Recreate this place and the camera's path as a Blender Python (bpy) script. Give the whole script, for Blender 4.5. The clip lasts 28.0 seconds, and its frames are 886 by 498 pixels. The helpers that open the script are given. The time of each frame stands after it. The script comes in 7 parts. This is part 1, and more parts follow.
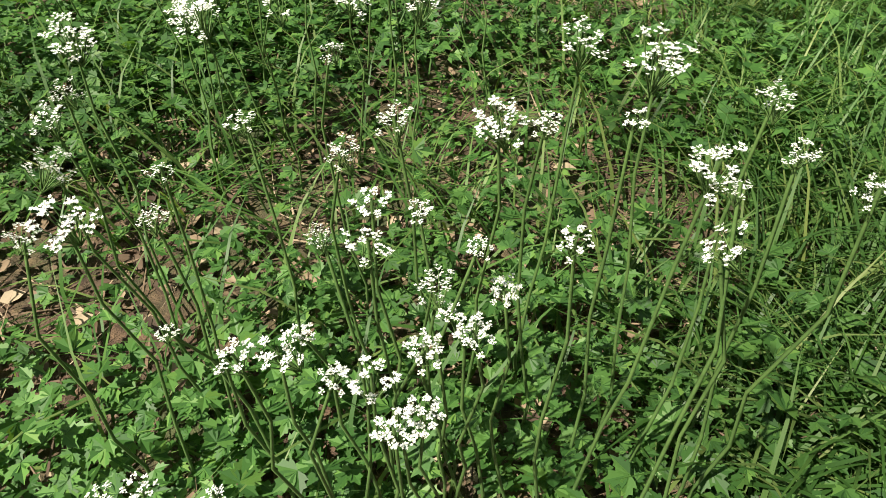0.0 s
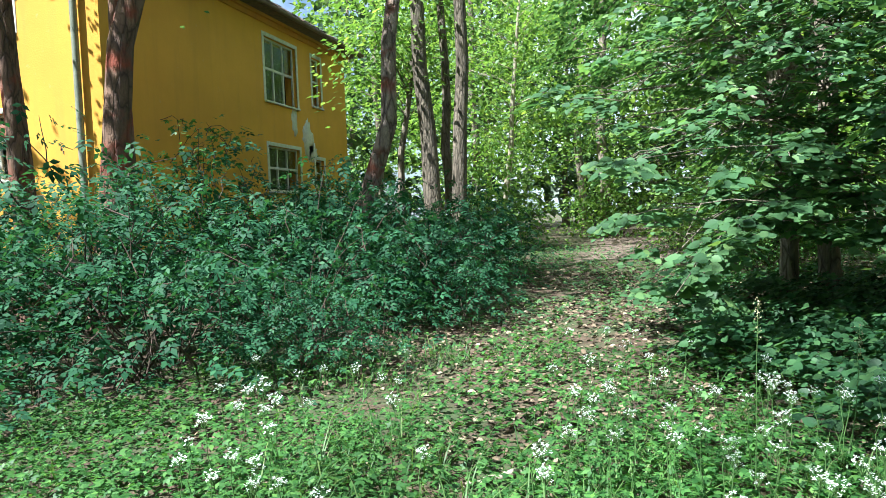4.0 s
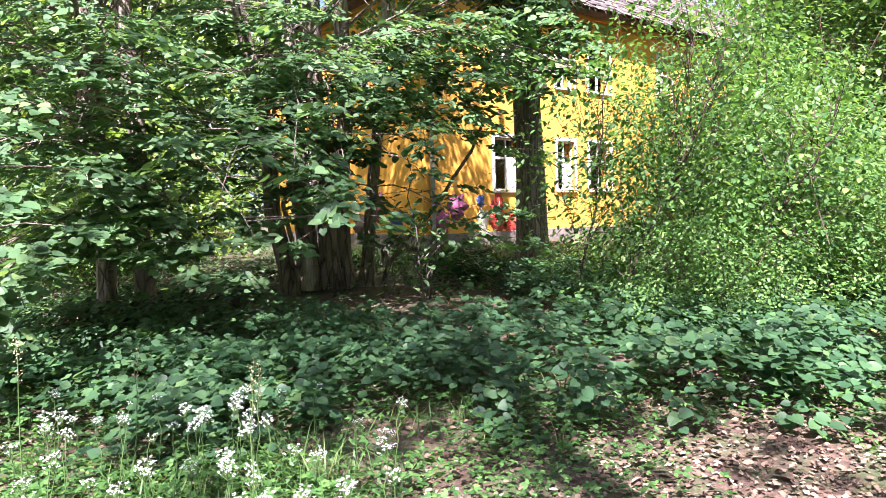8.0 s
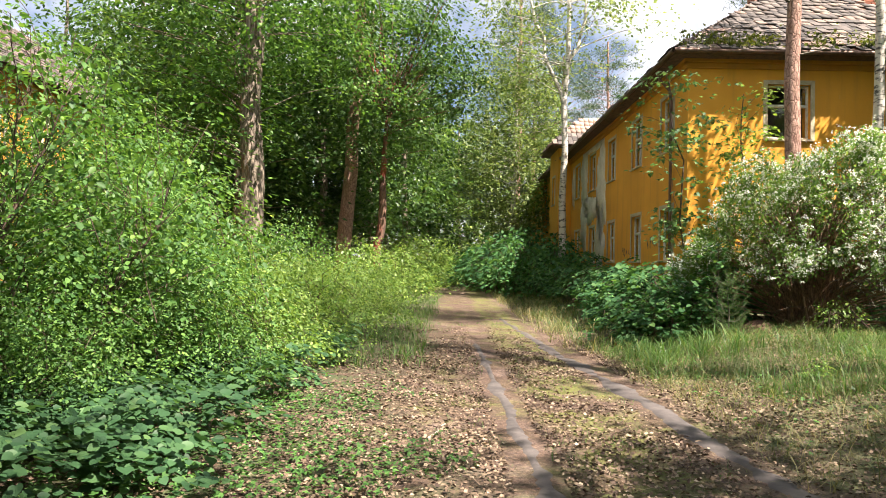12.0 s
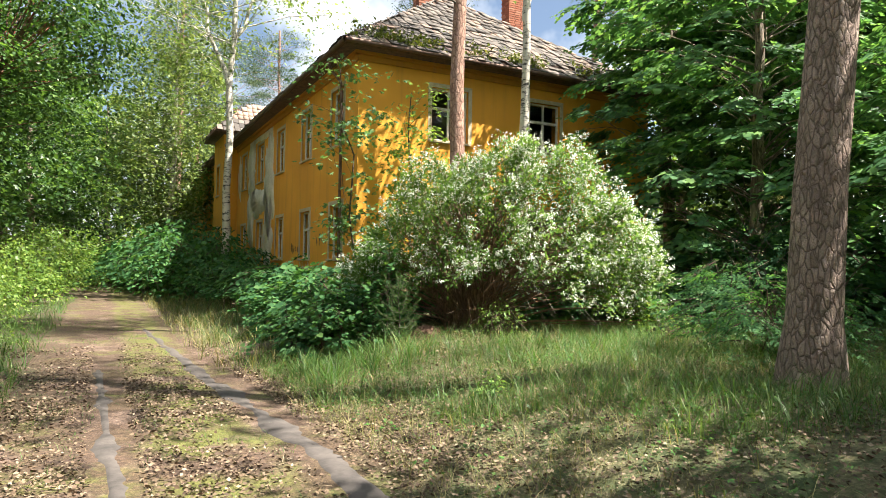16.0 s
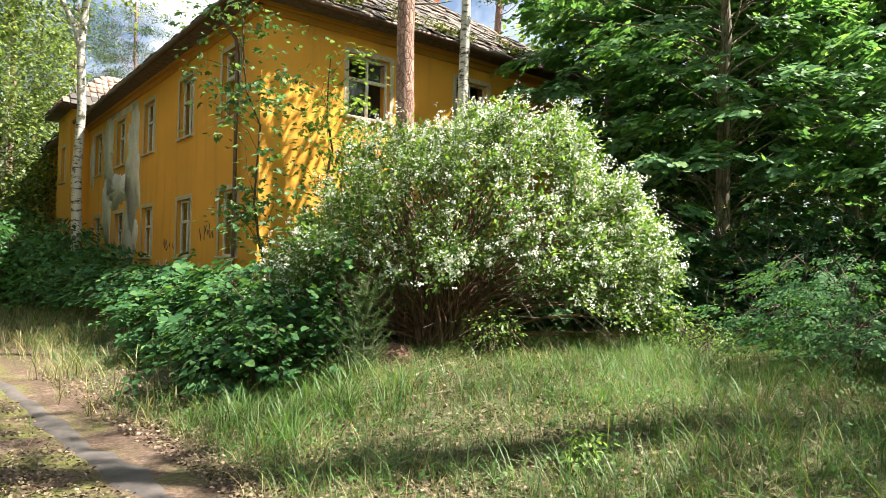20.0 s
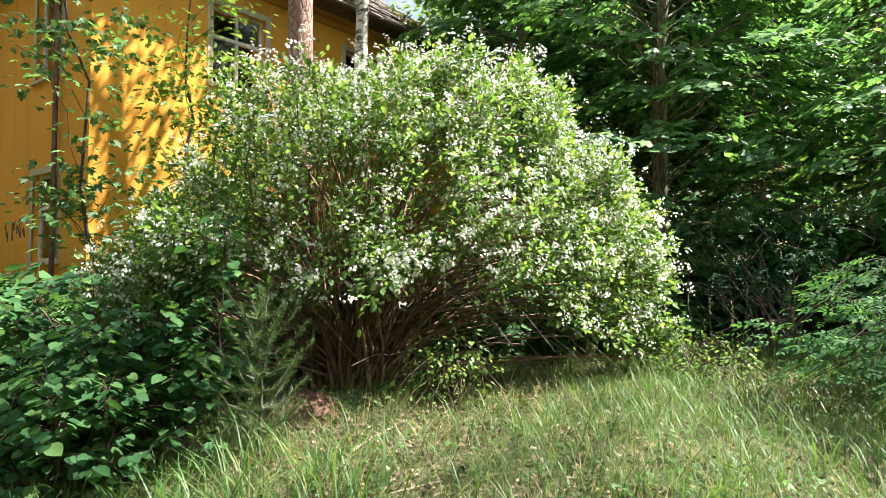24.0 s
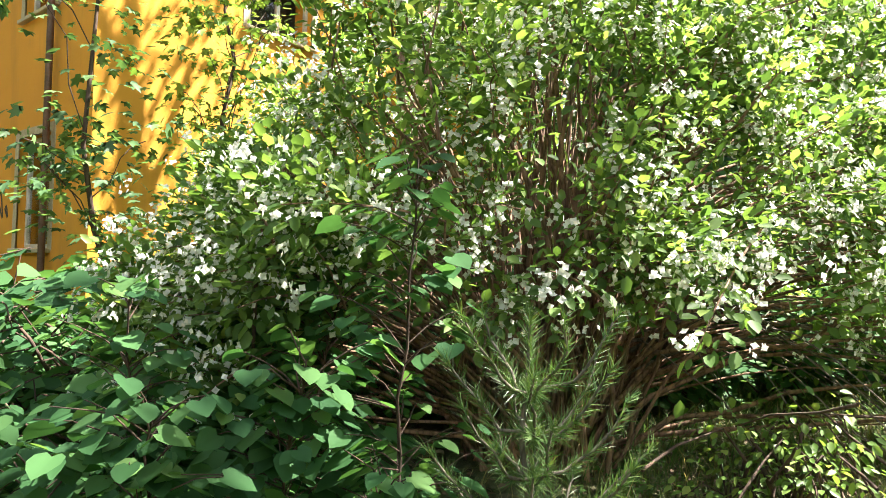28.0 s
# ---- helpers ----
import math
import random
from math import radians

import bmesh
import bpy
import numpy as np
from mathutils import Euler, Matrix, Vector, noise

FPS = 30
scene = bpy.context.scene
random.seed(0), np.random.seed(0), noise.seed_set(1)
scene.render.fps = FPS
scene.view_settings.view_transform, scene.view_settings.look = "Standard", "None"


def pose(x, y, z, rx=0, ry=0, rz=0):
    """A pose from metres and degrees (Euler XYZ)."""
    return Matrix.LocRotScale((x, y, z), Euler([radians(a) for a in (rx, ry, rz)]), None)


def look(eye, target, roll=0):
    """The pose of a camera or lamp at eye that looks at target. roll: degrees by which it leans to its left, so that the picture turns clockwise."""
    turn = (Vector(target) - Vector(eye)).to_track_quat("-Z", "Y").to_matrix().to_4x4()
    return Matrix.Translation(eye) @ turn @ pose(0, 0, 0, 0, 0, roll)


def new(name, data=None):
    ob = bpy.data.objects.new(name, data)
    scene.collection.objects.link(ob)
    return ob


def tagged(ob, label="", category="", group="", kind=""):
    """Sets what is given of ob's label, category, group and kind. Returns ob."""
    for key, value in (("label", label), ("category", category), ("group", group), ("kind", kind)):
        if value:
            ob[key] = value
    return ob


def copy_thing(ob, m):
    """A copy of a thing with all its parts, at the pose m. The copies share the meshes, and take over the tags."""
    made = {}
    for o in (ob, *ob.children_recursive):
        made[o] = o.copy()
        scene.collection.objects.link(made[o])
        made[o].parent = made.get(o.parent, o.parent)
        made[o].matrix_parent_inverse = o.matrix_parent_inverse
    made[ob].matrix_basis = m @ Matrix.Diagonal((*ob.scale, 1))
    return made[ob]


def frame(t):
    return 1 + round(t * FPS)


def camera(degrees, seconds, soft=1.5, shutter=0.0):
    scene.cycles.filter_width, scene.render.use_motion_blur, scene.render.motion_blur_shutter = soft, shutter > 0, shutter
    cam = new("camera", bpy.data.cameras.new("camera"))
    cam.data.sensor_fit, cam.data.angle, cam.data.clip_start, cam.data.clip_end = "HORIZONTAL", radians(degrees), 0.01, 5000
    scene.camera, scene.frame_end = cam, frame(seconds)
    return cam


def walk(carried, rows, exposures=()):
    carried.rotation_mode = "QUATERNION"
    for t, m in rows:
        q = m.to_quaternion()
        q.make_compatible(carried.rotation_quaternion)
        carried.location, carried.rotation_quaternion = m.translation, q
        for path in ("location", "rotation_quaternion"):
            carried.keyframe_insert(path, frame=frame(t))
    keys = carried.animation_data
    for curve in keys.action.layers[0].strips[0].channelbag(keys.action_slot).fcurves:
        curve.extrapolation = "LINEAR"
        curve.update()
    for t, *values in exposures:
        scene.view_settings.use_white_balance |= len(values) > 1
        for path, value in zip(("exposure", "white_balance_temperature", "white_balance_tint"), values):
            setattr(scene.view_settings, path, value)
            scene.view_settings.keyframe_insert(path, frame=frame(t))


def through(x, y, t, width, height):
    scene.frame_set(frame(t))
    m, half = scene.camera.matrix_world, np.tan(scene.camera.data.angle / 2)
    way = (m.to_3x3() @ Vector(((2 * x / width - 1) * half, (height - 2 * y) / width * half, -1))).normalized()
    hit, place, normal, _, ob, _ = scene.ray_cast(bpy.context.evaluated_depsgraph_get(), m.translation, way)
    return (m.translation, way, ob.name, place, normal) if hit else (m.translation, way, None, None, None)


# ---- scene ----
PATH = [
    (0, (-6.012, -17.487, 0.772), (-7.358, -17.879, -0.654), -2.1),
    (0.5, (-6.008, -17.437, 0.912), (-7.289, -17.797, -0.58), -3.6),
    (1, (-5.995, -17.391, 0.993), (-7.327, -17.786, -0.447), -4.5),
    (1.5, (-5.979, -17.349, 1.016), (-7.577, -17.81, -0.096), -4.2),
    (2, (-5.985, -17.327, 1.045), (-7.776, -17.825, 0.306), -4.1),
    (2.5, (-6.0, -17.295, 1.08), (-7.897, -17.822, 0.733), -3.6),
    (4.5, (-6.086, -17.234, 1.104), (-8.008, -17.781, 1.027), -2.0),
    (5, (-6.08, -17.169, 1.112), (-8.031, -17.603, 1.029), -2.2),
    (5.5, (-6.113, -17.103, 1.115), (-8.099, -17.313, 1.019), -2.4),
    (6, (-6.139, -17.056, 1.118), (-8.128, -16.881, 1.017), -2.3),
    (6.5, (-6.132, -17.028, 1.127), (-8.066, -16.529, 1.02), -2.0),
    (7, (-6.114, -16.993, 1.133), (-7.928, -16.157, 1.019), -1.9),
    (7.5, (-6.099, -16.967, 1.138), (-7.766, -15.868, 1.022), -1.7),
    (8, (-6.084, -16.975, 1.147), (-7.686, -15.784, 1.034), -1.5),
    (8.5, (-6.096, -16.976, 1.149), (-7.68, -15.754, 1.177), -1.3),
    (9, (-6.094, -16.97, 1.147), (-7.625, -15.683, 1.186), -1.3),
    (9.5, (-6.079, -16.955, 1.148), (-7.522, -15.572, 1.188), -1.2),
    (10, (-6.103, -16.893, 1.207), (-7.372, -15.348, 1.24), -0.5),
    (10.5, (-6.087, -16.855, 1.238), (-7.056, -15.105, 1.277), 0.2),
    (11, (-6.077, -16.846, 1.283), (-6.711, -14.949, 1.328), 0.1),
    (11.5, (-6.04, -16.866, 1.318), (-6.415, -14.902, 1.363), 0.7),
    (12, (-6.027, -16.879, 1.336), (-6.047, -14.879, 1.385), 1.2),
    (12.5, (-6.023, -16.857, 1.333), (-5.699, -14.884, 1.398), 1.3),
    (13, (-6.013, -16.83, 1.329), (-5.526, -14.891, 1.399), 1.2),
    (13.5, (-5.911, -16.733, 1.326), (-5.211, -14.86, 1.389), 1.2),
    (15.5, (-5.577, -15.731, 1.47), (-4.717, -13.926, 1.514), 1.1),
    (16, (-5.562, -15.416, 1.473), (-4.642, -13.641, 1.522), 1.0),
    (16.5, (-5.511, -15.021, 1.479), (-4.559, -13.263, 1.521), 1.0),
    (17, (-5.527, -14.682, 1.478), (-4.554, -12.936, 1.528), 1.3),
    (17.5, (-5.558, -14.299, 1.466), (-4.404, -12.666, 1.516), 1.2),
    (18, (-5.527, -13.934, 1.463), (-4.363, -12.308, 1.516), 1.3),
    (18.5, (-5.529, -13.625, 1.458), (-4.297, -12.05, 1.518), 1.2),
    (19, (-5.464, -13.257, 1.444), (-4.189, -11.718, 1.497), 1.1),
    (19.5, (-5.477, -12.91, 1.441), (-4.21, -11.364, 1.499), 1.3),
    (20, (-5.411, -12.572, 1.418), (-4.152, -11.019, 1.475), 0.9),
    (20.5, (-5.376, -12.188, 1.419), (-4.12, -10.633, 1.477), 1.3),
    (21, (-5.368, -11.882, 1.417), (-4.112, -10.327, 1.478), 1.1),
    (21.5, (-5.258, -11.553, 1.418), (-3.941, -10.049, 1.478), 0.9),
    (22, (-5.146, -11.301, 1.415), (-3.733, -9.887, 1.475), 0.8),
    (22.5, (-4.934, -11.047, 1.414), (-3.456, -9.701, 1.476), 0.6),
    (24.5, (-4.066, -10.04, 1.404), (-2.491, -8.81, 1.482), 0.1),
    (25, (-3.866, -9.734, 1.398), (-2.266, -8.537, 1.475), 0.2),
    (25.5, (-3.738, -9.382, 1.407), (-2.14, -8.181, 1.484), 0.6),
    (26, (-3.604, -9.076, 1.403), (-2.016, -7.862, 1.478), 0.6),
    (26.5, (-3.488, -8.754, 1.42), (-1.905, -7.535, 1.502), 0.7),
    (27, (-3.422, -8.44, 1.431), (-1.846, -7.211, 1.504), 1.0),
    (27.5, (-3.309, -8.101, 1.427), (-1.742, -6.861, 1.501), 0.9),
    (28, (-3.321, -7.739, 1.443), (-1.756, -6.496, 1.506), 1.3),
]
cam = camera(67.7, 28.0, 0.3)
walk(cam, [(t, look(eye, target, roll)) for t, eye, target, roll in PATH], [(0, 1.05, 7000, 5), (1, 1.5, 6450, -1), (2.5, 1.8, 6450, -3), (4.5, 1.95, 5300, 3), (7.5, 2.6, 5750, 30), (9, 2.65, 6050, 38), (11, 1.9, 6450, 21), (13, 2.0, 7000, 16), (16, 2.0, 6650, 9), (22.5, 2.15, 6650, 9), (24.5, 2.25, 6400, 13), (28, 2.8, 6600, 13)])

# ---- world and sun ----
SUN_AZ, SUN_EL = radians(-40), radians(57)
world = bpy.data.worlds.new("world")
scene.world = world
world.use_nodes = True
wn = world.node_tree
sky = wn.nodes.new("ShaderNodeTexSky")
sky.sky_type, sky.sun_disc, sky.sun_elevation, sky.sun_rotation = "NISHITA", False, SUN_EL, radians(130)
sky.dust_density, sky.air_density = 2.0, 1.0
# broken white cloud over the blue
wtc, wnoise, wramp, wmix = (wn.nodes.new(k) for k in ("ShaderNodeTexCoord", "ShaderNodeTexNoise", "ShaderNodeValToRGB", "ShaderNodeMix"))
wmix.data_type = "RGBA"
wnoise.inputs["Scale"].default_value, wnoise.inputs["Detail"].default_value, wnoise.inputs["Roughness"].default_value = 2.6, 6.0, 0.6
wramp.color_ramp.elements[0].position, wramp.color_ramp.elements[1].position = 0.42, 0.6
wn.links.new(wtc.outputs["Generated"], wnoise.inputs["Vector"])
wn.links.new(wnoise.outputs["Fac"], wramp.inputs[0])
wn.links.new(wramp.outputs[0], wmix.inputs[0])
wn.links.new(sky.outputs[0], wmix.inputs[6])
wmix.inputs[7].default_value = (8.0, 8.3, 8.6, 1)
wn.links.new(wmix.outputs[2], wn.nodes["Background"].inputs[0])
wn.nodes["Background"].inputs[1].default_value = 0.05
sun = new("sun", bpy.data.lights.new("sun", "SUN"))
sun.data.energy, sun.data.angle, sun.data.color = 5.0, radians(0.53), (1.0, 0.94, 0.84)
toward = Vector((math.cos(SUN_EL) * math.cos(SUN_AZ), math.cos(SUN_EL) * math.sin(SUN_AZ), math.sin(SUN_EL)))
sun.matrix_world = look(toward * 60, (0, 0, 0))

# ---- materials ----
rng = np.random.default_rng(7)


class Nodes:
    """A small builder for node materials."""

    def __init__(self, name):
        self.mat = bpy.data.materials.new(name)
        self.mat.use_nodes = True
        self.tree = self.mat.node_tree
        self.bsdf = self.tree.nodes["Principled BSDF"]
        self.out = self.tree.nodes["Material Output"]

    def add(self, kind, **values):
        node = self.tree.nodes.new(kind)
        for key, value in values.items():
            if key == "operation":
                node.operation = value
            elif key == "blend":
                node.data_type, node.blend_type = "RGBA", value
            elif key == "interp":
                node.interpolation_type = value
            elif key == "feature":
                node.feature = value
        return node

    def link(self, a, b):
        self.tree.links.new(a, b)

    def coords(self, scale=(1, 1, 1)):
        tc, mp = self.add("ShaderNodeTexCoord"), self.add("ShaderNodeMapping")
        self.link(tc.outputs["Object"], mp.inputs[0])
        mp.inputs["Scale"].default_value = scale
        return mp.outputs[0]

    def noise(self, scale, detail=4.0, rough=0.6, vec=None):
        n = self.add("ShaderNodeTexNoise")
        n.inputs["Scale"].default_value, n.inputs["Detail"].default_value, n.inputs["Roughness"].default_value = scale, detail, rough
        self.link(vec if vec is not None else self.coords(), n.inputs["Vector"])
        return n.outputs["Fac"]

    def ramp(self, fac, *stops):
        r = self.add("ShaderNodeValToRGB")
        self.link(fac, r.inputs[0])
        while len(r.color_ramp.elements) < len(stops):
            r.color_ramp.elements.new(0.5)
        for e, (at, c) in zip(r.color_ramp.elements, stops):
            e.position, e.color = at, (*(c if isinstance(c, tuple) else (c, c, c)), 1)
        return r.outputs[0]

    def mix(self, fac, a, b, blend="MIX"):
        m = self.add("ShaderNodeMix", blend=blend)
        for sock, v in ((m.inputs[0], fac), (m.inputs[6], a), (m.inputs[7], b)):
            if isinstance(v, (int, float)):
                sock.default_value = v
            elif isinstance(v, tuple):
                sock.default_value = (*v, 1)
            else:
                self.link(v, sock)
        return m.outputs[2]

    def math(self, op, a, b=0.0):
        m = self.add("ShaderNodeMath", operation=op)
        for sock, v in ((m.inputs[0], a), (m.inputs[1], b)):
            if isinstance(v, (int, float)):
                sock.default_value = v
            else:
                self.link(v, sock)
        return m.outputs[0]

    def bump(self, height, strength=0.3, distance=0.02):
        b = self.add("ShaderNodeBump")
        b.inputs["Strength"].default_value, b.inputs["Distance"].default_value = strength, distance
        self.link(height, b.inputs["Height"])
        self.link(b.outputs[0], self.bsdf.inputs["Normal"])

    def done(self, colour, rough=0.7, metal=0.0):
        if isinstance(colour, tuple):
            self.bsdf.inputs["Base Color"].default_value = (*colour, 1)
        else:
            self.link(colour, self.bsdf.inputs["Base Color"])
        if isinstance(rough, (int, float)):
            self.bsdf.inputs["Roughness"].default_value = rough
        else:
            self.link(rough, self.bsdf.inputs["Roughness"])
        self.bsdf.inputs["Metallic"].default_value = metal
        return self.mat


def leaf_mat(name, dark, mid, light, through=0.4, rough=0.42, spec=0.4, glow=(1.25, 1.22, 0.6)):
    """Leaves: a colour per leaf, drifting over the plant, with light that comes through."""
    n = Nodes(name)
    geo = n.add("ShaderNodeNewGeometry")
    base = n.ramp(geo.outputs["Random Per Island"], (0.0, dark), (0.5, mid), (0.93, light), (1.0, (light[0] * 1.25, light[1] * 1.1, light[2])))
    drift = n.ramp(n.noise(0.9, 3.0), (0.3, 0.72), (0.7, 1.25))
    col = n.mix(1.0, base, drift, "MULTIPLY")
    n.done(col, rough)
    n.bsdf.inputs["Specular IOR Level"].default_value = spec
    tr = n.add("ShaderNodeBsdfTranslucent")
    n.link(n.mix(1.0, col, glow, "MULTIPLY"), tr.inputs[0])
    ms = n.add("ShaderNodeMixShader")
    ms.inputs[0].default_value = through
    n.link(n.bsdf.outputs[0], ms.inputs[1])
    n.link(tr.outputs[0], ms.inputs[2])
    n.link(ms.outputs[0], n.out.inputs[0])
    return n.mat


def bark_mat(name, dark, light, stretch=5.0, scale=9.0, depth=0.03, patches=None):
    n = Nodes(name)
    v = n.coords((1, 1, 1 / stretch))
    vor = n.add("ShaderNodeTexVoronoi", feature="DISTANCE_TO_EDGE")
    vor.inputs["Scale"].default_value = scale
    warp = n.add("ShaderNodeVectorMath", operation="ADD")
    ns = n.add("ShaderNodeTexNoise")
    ns.inputs["Scale"].default_value, ns.inputs["Detail"].default_value = scale * 0.9, 4.0
    n.link(v, ns.inputs["Vector"])
    sc = n.add("ShaderNodeVectorMath", operation="SCALE")
    sc.inputs["Scale"].default_value = 0.9 / scale
    n.link(ns.outputs["Color"], sc.inputs[0])
    n.link(v, warp.inputs[0])
    n.link(sc.outputs[0], warp.inputs[1])
    n.link(warp.outputs[0], vor.inputs["Vector"])
    small = n.add("ShaderNodeTexVoronoi", feature="DISTANCE_TO_EDGE")
    small.inputs["Scale"].default_value = scale * 2.7
    n.link(warp.outputs[0], small.inputs["Vector"])
    fine = n.noise(40.0, 5.0)
    crack = n.math("MULTIPLY", n.ramp(vor.outputs["Distance"], (0.0, 0.0), (0.06, 0.55), (0.2, 1.0)), n.ramp(small.outputs["Distance"], (0.0, 0.65), (0.1, 1.0)))
    cell = n.add("ShaderNodeTexVoronoi")
    cell.inputs["Scale"].default_value = scale
    n.link(warp.outputs[0], cell.inputs["Vector"])
    plate = n.add("ShaderNodeSeparateColor")
    n.link(cell.outputs["Color"], plate.inputs[0])
    tone = n.mix(0.5, n.ramp(n.noise(7.0, 3.0, 0.6, v), (0.3, 0.7), (0.7, 1.2)), n.ramp(plate.outputs[0], (0.0, 0.55), (1.0, 1.4)))
    col = n.mix(crack, dark, n.mix(1.0, n.mix(fine, tuple(c * 0.7 for c in light), light), tone, "MULTIPLY"))
    if patches:
        col = n.mix(n.ramp(n.noise(1.7, 4.0), (0.5, 0.0), (0.62, 1.0)), col, patches)
    n.bump(n.math("ADD", n.math("MULTIPLY", crack, 0.8), n.math("MULTIPLY", fine, 0.4)), 0.9, depth)
    return n.done(col, 0.9)


def birch_mat(name):
    n = Nodes(name)
    v = n.coords((1, 1, 3.2))
    marks = n.ramp(n.noise(4.2, 6.0, 0.75, v), (0.52, 0.0), (0.6, 1.0))
    grime = n.noise(1.2, 4.0)
    col = n.mix(marks, n.mix(grime, (0.42, 0.39, 0.33), (0.66, 0.62, 0.55)), (0.05, 0.045, 0.04))
    n.bump(marks, 0.4, 0.02)
    return n.done(col, 0.8)


def plaster_mat(name, colour, stain=0.35):
    n = Nodes(name)
    big, fine = n.noise(0.55, 5.0), n.noise(26.0, 5.0)
    runs = n.noise(1.1, 4.0, 0.6, n.coords((2.6, 2.6, 0.25)))
    col = n.mix(n.ramp(big, (0.3, 0.0), (0.75, 1.0)), tuple(c * 0.86 for c in colour), tuple(min(1.0, c * 1.06) for c in colour))
    col = n.mix(n.ramp(runs, (0.52, 0.0), (0.8, stain)), col, (0.2, 0.12, 0.05))
    col = n.mix(n.ramp(n.noise(5.0, 6.0, 0.7), (0.62, 0.0), (0.78, 0.5)), col, (0.5, 0.42, 0.3))
    n.bump(n.math("ADD", fine, n.math("MULTIPLY", n.noise(6.0, 3.0), 0.7)), 0.35, 0.012)
    return n.done(col, 0.92)


def rough_mat(name, a, b, scale=8.0, rough=0.85, bump=0.3, metal=0.0):
    n = Nodes(name)
    s, f = n.noise(scale, 5.0), n.noise(scale * 6, 4.0)
    col = n.mix(n.ramp(s, (0.3, 0.0), (0.7, 1.0)), a, b)
    col = n.mix(n.ramp(f, (0.3, 0.8), (0.7, 1.1)), (0.0, 0.0, 0.0), col)
    n.bump(n.math("ADD", s, n.math("MULTIPLY", f, 0.6)), bump, 0.01)
    return n.done(col, rough, metal)


def random_mat(name, rough, *stops, island=True, bump=0.25):
    """Loose pieces: each its own tone."""
    n = Nodes(name)
    src = n.add("ShaderNodeNewGeometry").outputs["Random Per Island"] if island else n.add("ShaderNodeObjectInfo").outputs["Random"]
    col = n.ramp(src, *stops)
    f = n.noise(14.0, 5.0)
    col = n.mix(1.0, col, n.ramp(f, (0.3, 0.75), (0.7, 1.15)), "MULTIPLY")
    n.bump(f, bump, 0.008)
    return n.done(col, rough)


def glass_mat(name):
    n = Nodes(name)
    n.bsdf.inputs["Transmission Weight"].default_value = 1.0
    n.bsdf.inputs["IOR"].default_value = 1.45
    f = n.ramp(n.noise(3.0, 5.0), (0.4, 0.03), (0.8, 0.3))
    return n.done((0.86, 0.9, 0.88), f)


def ground_mat():
    n = Nodes("forest_ground")
    v = n.coords()
    sep = n.add("ShaderNodeSeparateXYZ")
    n.link(v, sep.inputs[0])
    x, y = sep.outputs[0], sep.outputs[1]
    wob = n.math("MULTIPLY", n.math("SUBTRACT", n.noise(0.55, 5.0, 0.65), 0.5), 3.2)
    xs = n.math("ADD", x, wob)

    def band(lo0, lo1, hi0, hi1, src):
        a, b = n.add("ShaderNodeMapRange", interp="SMOOTHSTEP"), n.add("ShaderNodeMapRange", interp="SMOOTHSTEP")
        for node, (p, q) in ((a, (lo0, lo1)), (b, (hi0, hi1))):
            n.link(src, node.inputs["Value"])
            node.inputs["From Min"].default_value, node.inputs["From Max"].default_value = p, q
        b.inputs["To Min"].default_value, b.inputs["To Max"].default_value = 1.0, 0.0
        return n.math("MULTIPLY", a.outputs[0], b.outputs[0])

    fine, mid = n.noise(30.0, 6.0, 0.7), n.noise(3.2, 5.0, 0.65)
    litter = n.ramp(fine, (0.28, (0.022, 0.013, 0.009)), (0.5, (0.075, 0.045, 0.03)), (0.72, (0.17, 0.105, 0.065)))
    green = n.ramp(fine, (0.3, (0.02, 0.04, 0.012)), (0.7, (0.06, 0.1, 0.028)))
    forest = n.mix(n.ramp(mid, (0.42, 0.0), (0.6, 0.8)), litter, green)
    sand = n.ramp(fine, (0.25, (0.066, 0.043, 0.034)), (0.5, (0.165, 0.112, 0.088)), (0.75, (0.31, 0.228, 0.18)))
    moss = n.ramp(fine, (0.3, (0.055, 0.06, 0.012)), (0.7, (0.16, 0.17, 0.035)))
    road = n.mix(n.ramp(n.noise(1.1, 5.0, 0.65), (0.46, 0.0), (0.56, 0.9)), sand, moss)
    road = n.mix(n.ramp(n.noise(1.7, 6.0, 0.7), (0.36, 0.0), (0.5, 0.9)), road, litter)
    road = n.mix(n.math("MULTIPLY", band(-5.3, -5.0, -4.5, -4.2, n.math("ADD", x, n.math("MULTIPLY", wob, 0.12))), n.ramp(n.noise(1.6, 5.0, 0.6), (0.42, 0.0), (0.56, 0.85))), road, moss)
    straw = n.ramp(fine, (0.25, (0.035, 0.038, 0.017)), (0.5, (0.11, 0.1, 0.05)), (0.75, (0.24, 0.2, 0.115)))
    verge = n.mix(n.ramp(mid, (0.4, 0.0), (0.62, 0.85)), straw, green)
    col = n.mix(band(-3.6, -2.8, 5.5, 8.0, xs), forest, verge)
    col = n.mix(n.math("MULTIPLY", band(-7.0, -6.0, -3.9, -3.0, xs), band(-14.5, -11.5, 60, 90, y)), col, road)
    lane = n.math("MULTIPLY", band(-19.0, -18.2, -16.6, -15.8, n.math("ADD", y, n.math("MULTIPLY", wob, 0.4))), band(-45, -38, -21.5, -19.5, x))
    col = n.mix(lane, col, sand)
    n.bump(n.math("ADD", fine, n.math("MULTIPLY", n.noise(110.0, 3.0), 0.5)), 0.6, 0.03)
    return n.done(col, 0.95)


